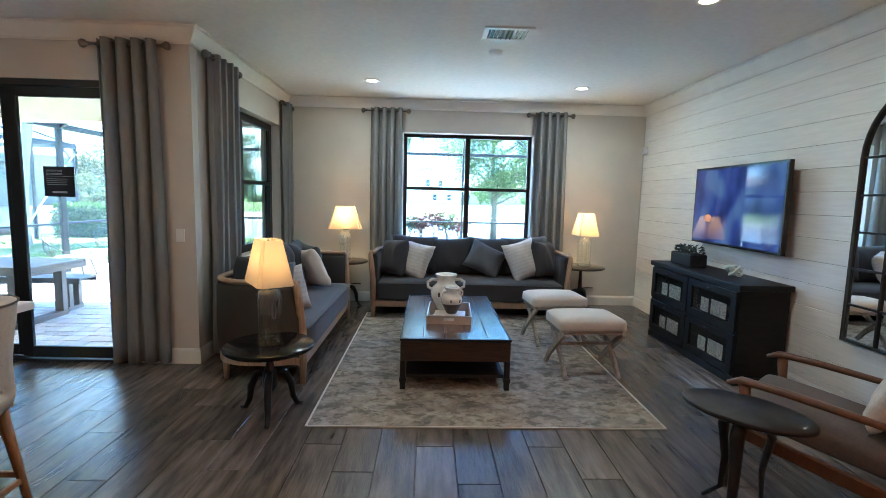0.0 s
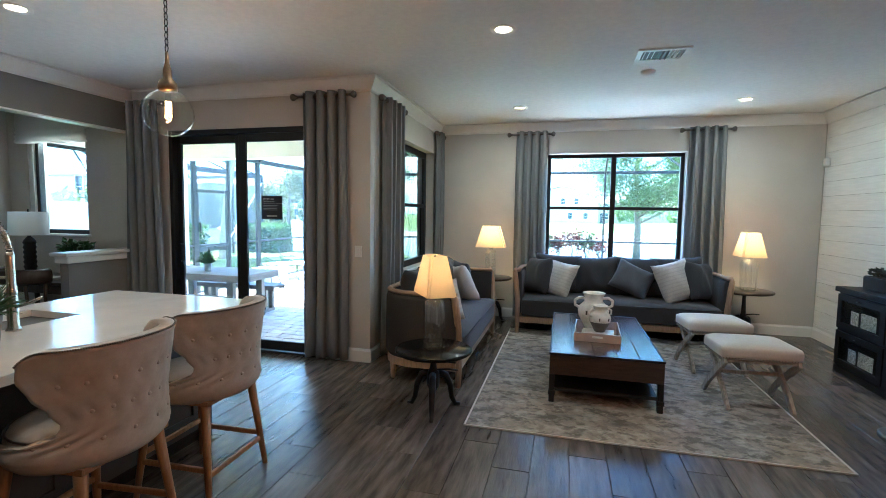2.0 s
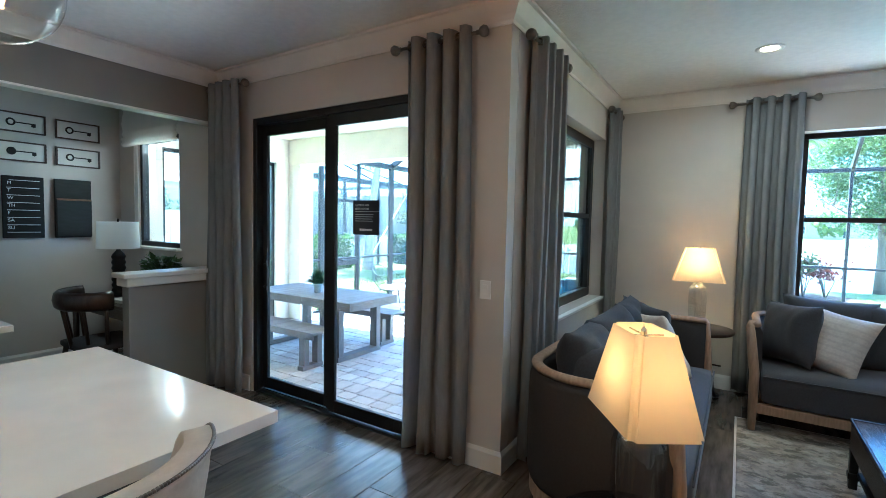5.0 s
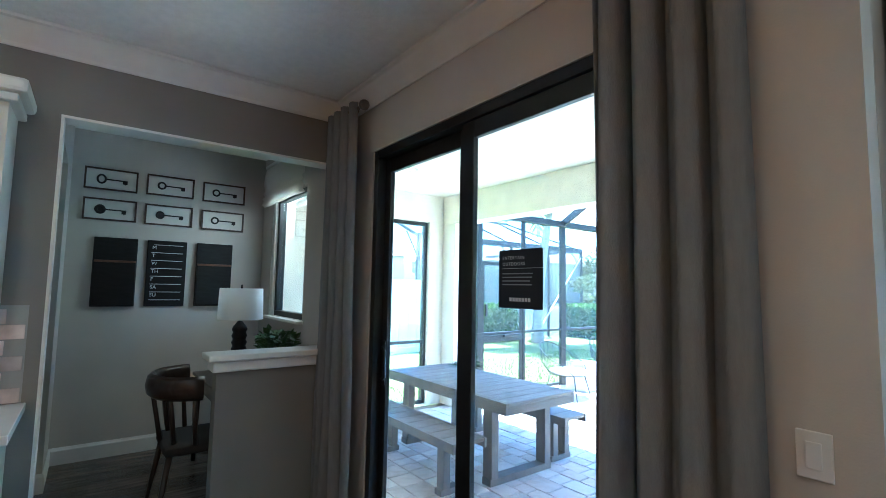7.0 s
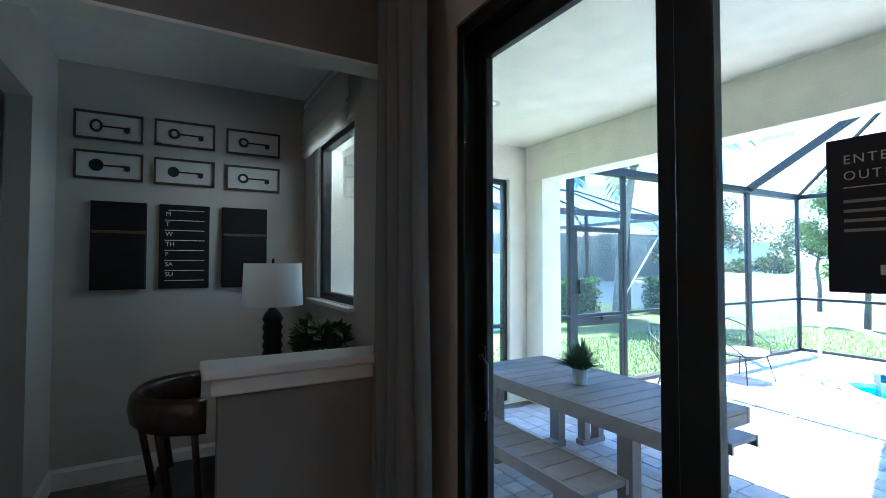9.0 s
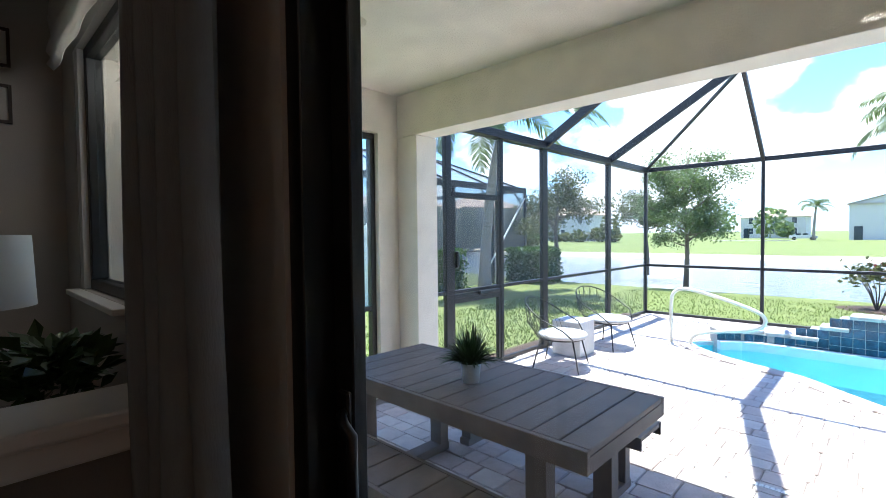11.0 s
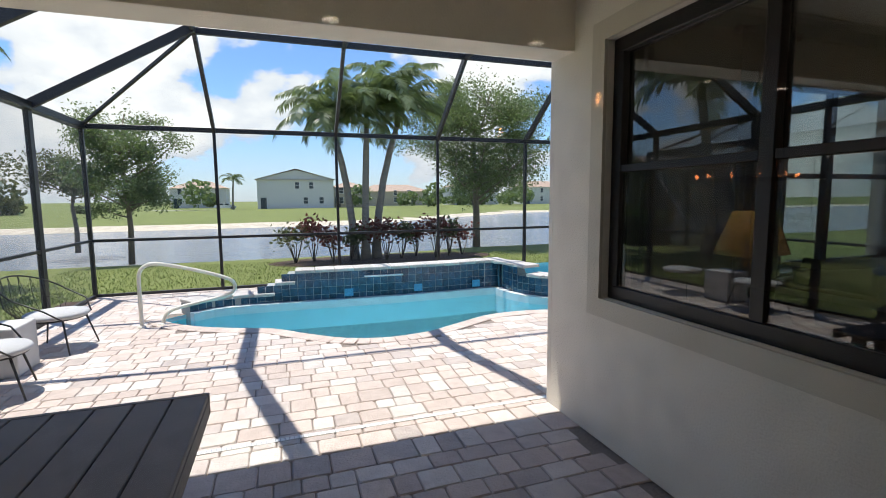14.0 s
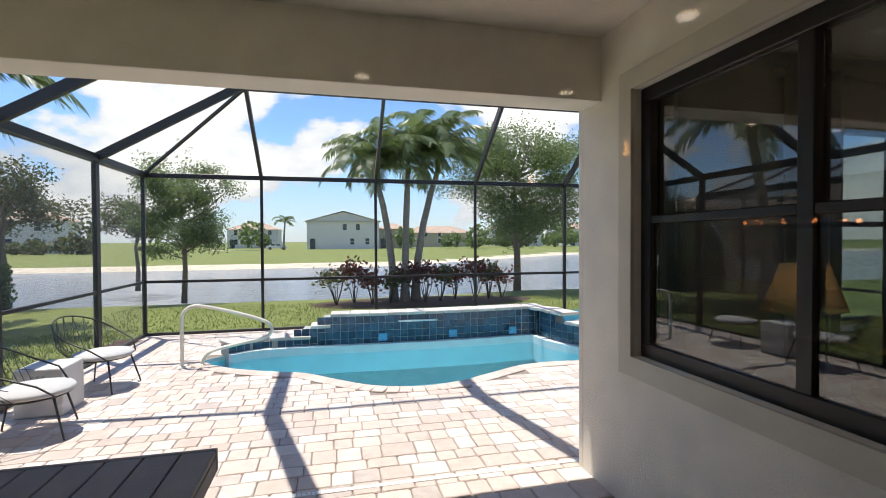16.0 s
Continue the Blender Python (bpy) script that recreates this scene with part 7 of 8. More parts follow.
# ---------------------------------------------------------------- patio table, benches, wire chairs
COMPOSITE = M("grey_composite_board", (0.19, 0.157, 0.135), 0.6, var=0.18, scale=10, stretch=(1, 1, 1), bump=0.25, bscale=40, col2=(0.15, 0.122, 0.104), rnd=0.12)
T0, T1, U0, U1, TZ = -6.36, -4.50, 5.38, 6.25, 0.62
pt = thing("patio_table", "weathered grey slatted patio dining table", "dining table")
nb = 13
for k in range(nb):
    w_ = (T1 - T0) / nb
    part("top_slat", bx(T0 + k * w_ + 0.003, T0 + (k + 1) * w_ - 0.003, U0 + 0.03, U1 - 0.03, TZ - 0.03, TZ, 0.004, 1), COMPOSITE, pt)
part("edge_board", bx(T0, T1, U0, U0 + 0.028, TZ - 0.10, TZ, 0.004), COMPOSITE, pt)
part("edge_board", bx(T0, T1, U1 - 0.028, U1, TZ - 0.10, TZ, 0.004), COMPOSITE, pt)
part("under_frame", join(bx(T0 + 0.05, T1 - 0.01, U0 + 0.03, U0 + 0.07, TZ - 0.10, TZ - 0.031), bx(T0 + 0.05, T1 - 0.01, U1 - 0.07, U1 - 0.03, TZ - 0.10, TZ - 0.031), bx(T1 - 0.022, T1 - 0.002, U0 + 0.03, U1 - 0.03, TZ - 0.10, TZ - 0.031),
     bx(T0 + 0.002, T0 + 0.022, U0 + 0.03, U1 - 0.03, TZ - 0.10, TZ - 0.031)), COMPOSITE, pt)
for x in (T0 + 0.28, T1 - 0.28):
    for y in (U0 + 0.10, U1 - 0.10):
        part("leg", bx(x - 0.055, x + 0.055, y - 0.04, y + 0.04, PATIO_Z + 0.06, TZ - 0.10, 0.004), COMPOSITE, pt)
    part("foot_bar", bx(x - 0.055, x + 0.055, U0 + 0.05, U1 - 0.05, PATIO_Z, PATIO_Z + 0.06, 0.004), COMPOSITE, pt)


def patio_bench(label, y0, y1, x0=-6.20, x1=-4.64):
    b = thing("patio_bench", label, "bench", None, "benches at the patio table")
    z = 0.335
    for k in range(9):
        w_ = (x1 - x0) / 9
        part("seat_slat", bx(x0 + k * w_ + 0.003, x0 + (k + 1) * w_ - 0.003, y0, y1, z - 0.03, z, 0.004, 1), COMPOSITE, b)
    part("seat_frame", join(bx(x0, x1, y0 - 0.022, y0 - 0.001, z - 0.075, z), bx(x0, x1, y1 + 0.001, y1 + 0.022, z - 0.075, z)), COMPOSITE, b)
    for x in (x0 + 0.22, x1 - 0.22):
        part("leg", bx(x - 0.045, x + 0.045, y0 + 0.02, y0 + 0.09, PATIO_Z + 0.05, z - 0.03, 0.004), COMPOSITE, b)
        part("leg", bx(x - 0.045, x + 0.045, y1 - 0.09, y1 - 0.02, PATIO_Z + 0.05, z - 0.03, 0.004), COMPOSITE, b)
        part("foot_bar", bx(x - 0.045, x + 0.045, y0, y1, PATIO_Z, PATIO_Z + 0.05, 0.004), COMPOSITE, b)
    return b


patio_bench("weathered grey slatted bench pushed under the table", 4.98, 5.28)
patio_bench("weathered grey slatted bench beyond the table", 6.32, 6.60)
pot_plant("grassy plant in a pale grey pot on the patio table", pose(-5.42, 5.75, TZ + 0.001), 0.060, 0.115, M("pale_grey_pot", (0.42, 0.41, 0.40), 0.6, var=0.1, scale=12, bump=0.1), 260, 0.25, 8)

WIRE = M("dark_wire", (0.06, 0.058, 0.055), 0.45, metal=0.5, var=0.2, bump=0.05)
OUT_CUSHION = M("white_outdoor_cushion", (0.52, 0.51, 0.50), 0.9, var=0.08, scale=40, bump=0.2, bscale=300)


def wire_chair(label, m):
    """Low wire lounge chair facing local +y."""
    c = thing("wire_chair", label, "patio chair", m, "wire chairs by the pool")
    part("seat_ring", tube([(0.28 * math.cos(a), 0.28 * math.sin(a), 0.36) for a in [2 * math.pi * k / 28 for k in range(28)]], 0.008, 6, closed=True), WIRE, c)
    rim = [(0.40 * math.cos(a), -0.12 + 0.30 * math.sin(a), 0.62 + 0.20 * math.sin(-a) + 0.0) for a in [math.pi + math.pi * k / 20 for k in range(21)]]
    part("back_rim", tube(rim, 0.008, 6), WIRE, c)
    for k in range(1, 20):
        a = math.pi + math.pi * k / 20
        p0 = Vector((0.28 * math.cos(a), 0.28 * math.sin(a), 0.36))
        p1 = Vector(rim[k])
        mid_ = (p0 + p1) / 2 + Vector((0.05 * math.cos(a), 0.05 * math.sin(a), -0.03))
        if k % 2 == 0:
            part("back_wire", tube([p0, mid_, p1], 0.0035, 5), WIRE, c)
        else:
            q = Vector(rim[k + 1]) if k < 19 else p1
            part("back_wire", tube([p0, mid_, q], 0.003, 5), WIRE, c)
    part("mid_hoop", tube([(0.35 * math.cos(a), -0.06 + 0.31 * math.sin(a), 0.49 + 0.09 * math.sin(-a)) for a in [math.pi + math.pi * k / 20 for k in range(21)]], 0.0035, 5), WIRE, c)
    for sx in (-1, 1):
        part("arm_wire", tube([rim[0] if sx < 0 else rim[-1], (sx * 0.37, 0.12, 0.50), (sx * 0.26, 0.22, 0.37)], 0.008, 6), WIRE, c)
        for sy in (-1, 1):
            part("leg", tube([(sx * 0.20, sy * 0.19, 0.36), (sx * 0.27, sy * 0.27, 0.0)], [0.011, 0.008], 6), WIRE, c)
    part("seat_pad", move(lathe([(0, 0), (0.27, 0.0), (0.30, 0.025), (0.28, 0.055), (0.0, 0.065)], 28), pose(0, 0.02, 0.365)), OUT_CUSHION, c, "white round seat cushion")
    return c


wire_chair("dark wire patio chair with a white seat cushion", pose(-6.52, 8.72, PATIO_Z, 0, 0, -75))
wire_chair("dark wire patio chair with a white seat cushion", pose(-6.55, 10.08, PATIO_Z, 0, 0, -100))
cube = thing("cube_table", "pale concrete cube side table with carved letters", "side table", pose(-6.72, 9.40, PATIO_Z, 0, 0, 2))
part("block", bx(-0.20, 0.20, -0.22, 0.22, 0, 0.46, 0.015), M("pale_concrete", (0.58, 0.56, 0.53), 0.8, var=0.1, scale=8, bump=0.2, bscale=60), cube)
part("dark_marks", join(*[bx(-0.06 + 0.045 * k, -0.03 + 0.045 * k, -0.2235, -0.2205, 0.34, 0.40) for k in range(3)]), GREY_INK, cube)

# ---------------------------------------------------------------- plants and trees outdoors
LEAF_TREE = M("tree_leaf", (0.19, 0.235, 0.11), 0.5, var=0.35, scale=2.0, bump=0.0, col2=(0.085, 0.125, 0.048), big=1.0)
LEAF_OLIVE = M("dusty_leaf", (0.12, 0.125, 0.05), 0.6, var=0.35, scale=2.0, bump=0.0, col2=(0.06, 0.072, 0.028), big=1.0)
LEAF_RED = M("red_shrub_leaf", (0.16, 0.035, 0.03), 0.5, var=0.4, scale=3, bump=0.0, col2=(0.06, 0.05, 0.025), big=2.0)
PALM_LEAF = M("palm_frond", (0.18, 0.22, 0.105), 0.32, var=0.3, scale=3, bump=0.0, col2=(0.09, 0.125, 0.05))
HEDGE_LEAF = M("hedge_leaf", (0.09, 0.16, 0.035), 0.5, var=0.35, scale=4, bump=0.0, col2=(0.03, 0.06, 0.012))
BARK = M("tree_bark", (0.20, 0.165, 0.13), 0.9, var=0.3, scale=12, stretch=(3, 3, 0.6), bump=0.6, bscale=25)
PALM_BARK = M("palm_bark", (0.30, 0.27, 0.235), 0.9, var=0.2, scale=4, stretch=(0.3, 0.3, 6), bump=0.6, bscale=10)
RED_BARK = M("shrub_stem", (0.13, 0.10, 0.075), 0.9, var=0.2, scale=12, bump=0.2)


def let_light_through(m, col, part_):
    n, l = m.node_tree.nodes, m.node_tree.links
    tr = n.new("ShaderNodeBsdfTranslucent"); tr.inputs[0].default_value = (*col, 1)
    mx = n.new("ShaderNodeMixShader"); mx.inputs[0].default_value = part_
    l.new(n["Principled BSDF"].outputs[0], mx.inputs[1]); l.new(tr.outputs[0], mx.inputs[2])
    l.new(mx.outputs[0], n["Material Output"].inputs["Surface"])


for m_, c_ in ((LEAF_TREE, (0.20, 0.28, 0.085)), (LEAF_OLIVE, (0.16, 0.18, 0.06)), (LEAF_RED, (0.30, 0.07, 0.05)), (PALM_LEAF, (0.21, 0.28, 0.09)), (HEDGE_LEAF, (0.13, 0.24, 0.04))):
    let_light_through(m_, c_, 0.4)


def tree(label, m, h, crown_r, crown_z0, n_leaf, leaf, mat, seed, trunk_r=0.09, limbs=9, squash=1.0):
    rr = random.Random(seed)
    t = thing("tree", label, "tree", m)
    bend = [Vector((rr.uniform(-0.05, 0.05) * h * q, rr.uniform(-0.05, 0.05) * h * q, h * q)) for q in (0, 0.2, 0.42, 0.65, 0.88)]
    bend[0] = Vector((0, 0, -0.1))
    part("trunk", tube(bend, [trunk_r * 1.25, trunk_r, trunk_r * 0.75, trunk_r * 0.5, trunk_r * 0.18], 8), BARK, t)
    tips, br = [], []
    for k in range(limbs):
        q = rr.uniform(crown_z0 / h, 0.85)
        i = min(3, int(q / 0.22))
        s = bend[i].lerp(bend[i + 1], 0.5)
        s = Vector((s.x, s.y, q * h * 0.85))
        a = 2 * math.pi * k / limbs + rr.uniform(-0.3, 0.3)
        L = crown_r * rr.uniform(0.6, 1.05) * (1.0 - 0.35 * max(0, (q - 0.5)))
        e = s + Vector((math.cos(a) * L, math.sin(a) * L, L * rr.uniform(0.25, 0.9)))
        mid_ = s.lerp(e, 0.5) + Vector((0, 0, -0.06 * L))
        br.append(tube([s, mid_, e], [trunk_r * 0.42, trunk_r * 0.25, trunk_r * 0.06], 5))
        tips.append((s, mid_, e))
        for _ in range(5):
            f = mid_.lerp(e, rr.uniform(0, 0.8))
            g = f + Vector((rr.uniform(-1, 1), rr.uniform(-1, 1), rr.uniform(-0.2, 0.9))).normalized() * L * 0.45
            br.append(tube([f, g], [trunk_r * 0.16, trunk_r * 0.04], 4))
            tips.append((f, f.lerp(g, 0.5), g))
    tips.append((bend[2], bend[3], bend[4] + Vector((0, 0, 0.12 * h))))
    part("limbs", join(*br), BARK, t)
    vs, fs = [], []
    for _ in range(n_leaf):
        s, mid_, e = rr.choice(tips)
        p = mid_.lerp(e, rr.uniform(-0.2, 1.05)) + Vector([max(-1.7, min(1.7, rr.gauss(0, 1))) * sq for sq in (1, 1, 0.8 * squash)]) * crown_r * 0.11
        if p.z < crown_z0 * 0.75:
            continue
        d = Vector((rr.uniform(-1, 1), rr.uniform(-1, 1), rr.uniform(-1, 0.6))).normalized()
        sd_ = d.cross(Vector((rr.uniform(-1, 1), rr.uniform(-1, 1), rr.uniform(-1, 1)))).normalized()
        L = leaf * rr.uniform(0.6, 1.3)
        b0 = len(vs)
        vs += [p, p + d * L * 0.5 + sd_ * L * 0.3, p + d * L, p + d * L * 0.5 - sd_ * L * 0.3]
        fs.append((b0, b0 + 1, b0 + 2, b0 + 3))
    me = bpy.data.meshes.new("crown")
    me.from_pydata([tuple(v) for v in vs], [], fs)
    me.materials.append(mat)
    c = new("crown", me)
    c.parent = t
    return t


def palm(label, m, h, frond, n_frond, seed, lean=0.0, trunk_r=0.13, wind=0.0):
    rr = random.Random(seed)
    t = thing("palm_tree", label, "palm tree", m, "palms round the pool")
    tp = Vector((lean * h, 0.0, h))
    pts = [Vector((lean * h * q * q, 0, -0.1 + (h + 0.1) * q)) for q in (0, 0.15, 0.35, 0.6, 0.82, 1.0)]
    part("trunk", tube(pts, [trunk_r * 1.5, trunk_r * 1.1, trunk_r * 0.95, trunk_r * 0.85, trunk_r * 0.8, trunk_r * 0.6], 12), PALM_BARK, t)
    part("crownshaft", tube([tp - Vector((0, 0, 0.05)), tp + Vector((0, 0, 0.35)), tp + Vector((0, 0, 0.6))], [trunk_r * 0.75, trunk_r * 0.6, trunk_r * 0.25], 10), PALM_LEAF, t)
    base = tp + Vector((0, 0, 0.4))
    for k in range(n_frond):
        a = 2.4 * k + rr.uniform(-0.3, 0.3)
        L = frond * rr.uniform(0.85, 1.15)
        lift = 1.55 - 1.25 * (k / n_frond) ** 0.9 + rr.uniform(-0.15, 0.15)
        bend = rr.uniform(1.3, 2.1) + 0.2 * lift
        c, s = math.cos(a), math.sin(a)
        n = 14
        ribs = [base.copy()]
        for i in range(n):
            q = (i + 0.5) / n
            phi = lift - bend * q ** 1.25
            d = Vector((math.cos(phi) * c + wind * 0.55 * q, math.cos(phi) * s, math.sin(phi))).normalized()
            ribs.append(ribs[-1] + d * (L / n))
        vs, fs = [], []
        for i in range(1, n + 1):
            d = (ribs[i] - ribs[i - 1]).normalized()
            side = d.cross(Vector((0, 0, 1)))
            side = side.normalized() if side.length > 0.1 else Vector((-s, c, 0))
            for q2 in range(5):
                f = (i - 1 + (q2 + 0.5) / 5) / n
                if f < 0.1:
                    continue
                pp = ribs[i - 1].lerp(ribs[i], (q2 + 0.5) / 5)
                ll_ = L * 0.27 * (0.35 + 0.65 * math.sin(math.pi * min(1.0, 0.15 + 0.80 * f))) * rr.uniform(0.8, 1.1)
                for sg_ in (-1, 1):
                    out = (side * sg_ * rr.uniform(0.55, 0.8) + d * rr.uniform(0.45, 0.7) + Vector((wind * 0.25, 0, 0.05))).normalized()
                    mid_ = pp + out * ll_ * 0.5 + Vector((0, 0, -0.06 * ll_))
                    e = mid_ + (out * 0.7 + Vector((wind * 0.2, 0, -rr.uniform(0.5, 0.95)))).normalized() * ll_ * 0.55
                    wv = d * 0.017 * (L / 1.6)
                    b0 = len(vs)
                    vs += [pp - wv * 0.5, pp + wv * 0.5, mid_ + wv, mid_ - wv, e]
                    fs += [(b0, b0 + 1, b0 + 2, b0 + 3), (b0 + 3, b0 + 2, b0 + 4)]
        me = bpy.data.meshes.new("frond")
        me.from_pydata([tuple(v) for v in vs], [], fs)
        me.materials.append(PALM_LEAF)
        o = new("frond", me)
        o.parent = t
        part("rib", tube(ribs, [0.018 * (1 - 0.85 * i / n) for i in range(n + 1)], 4), PALM_LEAF, o)
    return t


GZ = -0.30
tree("slender young tree with an open leafy crown on the lawn", pose(-8.55, 20.4, GZ), 5.0, 1.5, 1.5, 24000, 0.075, LEAF_TREE, 11, 0.075, 24)
tree("half-bare olive-leaved tree beyond the screen", pose(-13.2, 20.2, GZ), 4.1, 1.9, 1.8, 8500, 0.10, LEAF_OLIVE, 12, 0.10, 10)
tree("tall feathery tree on the lake shore", pose(2.85, 20.5, GZ), 6.4, 2.55, 1.5, 52000, 0.085, LEAF_TREE, 13, 0.13, 24)
tree("olive-leaved tree near the lake corner", pose(-11.5, 25.0, GZ), 3.9, 1.6, 1.6, 6500, 0.10, LEAF_OLIVE, 14, 0.08, 9)
palm("multi-trunk palm with arching fronds behind the pool", pose(-2.15, 18.0, GZ), 3.55, 2.05, 20, 21, -0.13, 0.115, 0.4)
palm("palm with windblown fronds behind the pool", pose(-1.85, 17.8, GZ), 3.9, 2.1, 20, 22, 0.03, 0.115, 0.45)
palm("leaning palm with windblown fronds behind the pool", pose(-1.5, 18.0, GZ), 4.0, 2.1, 20, 23, 0.18, 0.12, 0.5)
palm("tall palm leaning over the screen at the side", pose(-12.9, 15.2, GZ), 4.75, 3.0, 24, 24, 0.13, 0.17, 0.8)
mul = solid("mulch_bed", move(lathe([(0, 0.03), (0.9, 0.025), (1.0, 0.0)], 40), Matrix.Translation((-1.2, 17.9, GZ + 0.006)) @ Matrix.Diagonal((3.4, 1.2, 1, 1))), MULCH, "brown mulch bed round the palms", "mulch")
solid("mulch_strip", bx(-7.9, -7.33, 7.2, 13.9, GZ - 0.05, GZ + 0.02, 0.01), MULCH, "mulch strip along the screen wall", "mulch")
solid("mulch_strip", bx(-7.33, 3.0, 13.36, 13.9, GZ - 0.05, GZ + 0.02, 0.01), MULCH, "mulch strip behind the pool", "mulch")


def shrub(label, m, h, r, n, mat, seed):
    rr = random.Random(seed)
    s = thing("shrub", label, "shrub", m, "red-leaved shrubs")
    st_, vs, fs = [], [], []
    for k in range(7):
        a = rr.uniform(0, 6.28)
        e = Vector((r * 0.8 * math.cos(a) * rr.uniform(0.3, 1), r * 0.8 * math.sin(a) * rr.uniform(0.3, 1), h * rr.uniform(0.75, 1.0)))
        st_.append(tube([(0, 0, -0.03), e * 0.5 + Vector((0.03, 0, 0)), e], [0.016, 0.012, 0.005], 5))
        for _ in range(n // 7):
            p = e + Vector((rr.gauss(0, 0.15), rr.gauss(0, 0.15), rr.gauss(-0.06, 0.12)))
            d = Vector((rr.uniform(-1, 1), rr.uniform(-1, 1), rr.uniform(-0.3, 1))).normalized()
            sd_ = d.cross(Vector((rr.uniform(-1, 1), rr.uniform(-1, 1), 0.3))).normalized()
            L = rr.uniform(0.09, 0.16)
            b0 = len(vs)
            vs += [p, p + d * L * 0.5 + sd_ * L * 0.3, p + d * L, p + d * L * 0.5 - sd_ * L * 0.3]
            fs.append((b0, b0 + 1, b0 + 2, b0 + 3))
    part("stems", join(*st_), RED_BARK, s)
    me = bpy.data.meshes.new("leaves")
    me.from_pydata([tuple(v) for v in vs], [], fs)
    me.materials.append(mat)
    o = new("leaves", me)
    o.parent = s
    return s


for k in range(11):
    x = -3.85 + 0.51 * k
    shrub("red and green leaved shrub on bare stems", pose(x, 17.7 + 0.25 * math.sin(k * 2.1), GZ), 1.0 + 0.12 * math.sin(k * 1.7), 0.42, 300, LEAF_RED if k % 3 else LEAF_OLIVE, 40 + k)


def hedge(label, x0, x1, y0, y1, h, n, seed):
    rr = random.Random(seed)
    hd = thing("hedge", label, "hedge")
    part("core", bx(x0 + 0.1, x1 - 0.1, y0 + 0.1, y1 - 0.1, GZ - 0.02, GZ + h - 0.12, 0.1), HEDGE_LEAF, hd)
    vs, fs = [], []
    for _ in range(n):
        u, v, w = rr.random(), rr.random(), rr.random()
        side = rr.randrange(3)
        p = Vector((x0 + (x1 - x0) * u, y0 + (y1 - y0) * v, GZ + h * w))
        if side == 0:
            p.z = GZ + h + rr.gauss(-0.04, 0.04)
        elif side == 1:
            p.x = x1 + rr.gauss(-0.04, 0.05)
        else:
            p.y = y0 + rr.gauss(0.04, 0.05)
        d = Vector((rr.uniform(-1, 1), rr.uniform(-1, 1), rr.uniform(-0.3, 1))).normalized()
        sd_ = d.cross(Vector((rr.uniform(-1, 1), rr.uniform(-1, 1), 0.3))).normalized()
        L = rr.uniform(0.07, 0.14)
        b0 = len(vs)
        vs += [p, p + d * L * 0.5 + sd_ * L * 0.35, p + d * L, p + d * L * 0.5 - sd_ * L * 0.35]
        fs.append((b0, b0 + 1, b0 + 2, b0 + 3))
    me = bpy.data.meshes.new("leaves")
    me.from_pydata([tuple(v) for v in vs], [], fs)
    me.materials.append(HEDGE_LEAF)
    o = new("leaves", me)
    o.parent = hd
    return hd


hedge("clipped green hedge between the gardens", -14.05, -12.5, 17.9, 19.2, 1.22, 5200, 61)
hedge("clipped green hedge beside the white fence", -14.6, -13.6, 12.6, 15.2, 1.25, 3200, 62)

# lawn tufts near the screens, too many to count
rr = random.Random(77)
vs, fs = [], []
for _ in range(26000):
    if rr.random() < 0.5:
        x, y = rr.uniform(-11.0, -7.9), rr.uniform(4.5, 15)
    else:
        x, y = rr.uniform(-9.5, 4.0), 13.9 + 4.6 * rr.random() ** 1.4
    a, hgt = rr.uniform(0, 6.283), rr.uniform(0.03, 0.065)
    p = Vector((x, y, GZ - 0.004))
    s_ = Vector((math.cos(a), math.sin(a), 0)) * 0.010
    b0 = len(vs)
    vs += [p - s_, p + s_, p + Vector((rr.uniform(-0.03, 0.03), rr.uniform(-0.03, 0.03), hgt))]
    fs.append((b0, b0 + 1, b0 + 2))
me = bpy.data.meshes.new("grass")
me.from_pydata([tuple(v) for v in vs], [], fs)
me.materials.append(M("grass_blade", (0.27, 0.33, 0.075), 0.7, var=0.3, scale=2, bump=0.0, col2=(0.18, 0.24, 0.05)))
tagged(new("grass", me), "short green lawn grass blades", "grass", "", "stuff")

# ---------------------------------------------------------------- neighbours: fence, screened lanai, houses
fence = thing("vinyl_fence", "white vinyl panel fence between the gardens", "fence")
VINYL = M("white_vinyl", (0.78, 0.78, 0.76), 0.45, var=0.03, bump=0.02)
for k in range(26):
    y = 3.0 + 0.30 * k
    part("board", bx(-13.02, -12.98, y, y + 0.294, GZ, 1.66, 0.004, 1), VINYL, fence)
part("rail", bx(-13.05, -12.95, 3.0, 10.8, 1.62, 1.74, 0.008), VINYL, fence)
part("rail", bx(-13.04, -12.96, 3.0, 10.8, GZ + 0.02, GZ + 0.16, 0.008), VINYL, fence)
for y in (3.0, 5.6, 8.2, 10.8):
    part("post", bx(-13.07, -12.93, y - 0.07, y + 0.07, GZ, 1.8, 0.01), VINYL, fence)
nc = thing("neighbour_cage", "neighbouring dark screen enclosure with a sloped roof", "pool cage")
NX, NY0, NY1 = -14.2, 11.0, 19.4
for y in (11.0, 13.1, 15.2, 17.3, 19.4):
    part("post", bar((NX, y, GZ), (NX, y, 3.2), 0.10, 0.10), CAGE, nc)
    part("rafter", bar((NX, y, 3.2), (NX - 3.0, min(y, NY1 - 1.5), 4.5), 0.07, 0.10), CAGE, nc)
    part("brace", bar((NX, y, 2.5), (NX - 0.7, y, 3.40), 0.05, 0.05), CAGE, nc)
part("eave_beam", bar((NX, NY0, 3.2), (NX, NY1, 3.2), 0.14, 0.20), CAGE, nc)
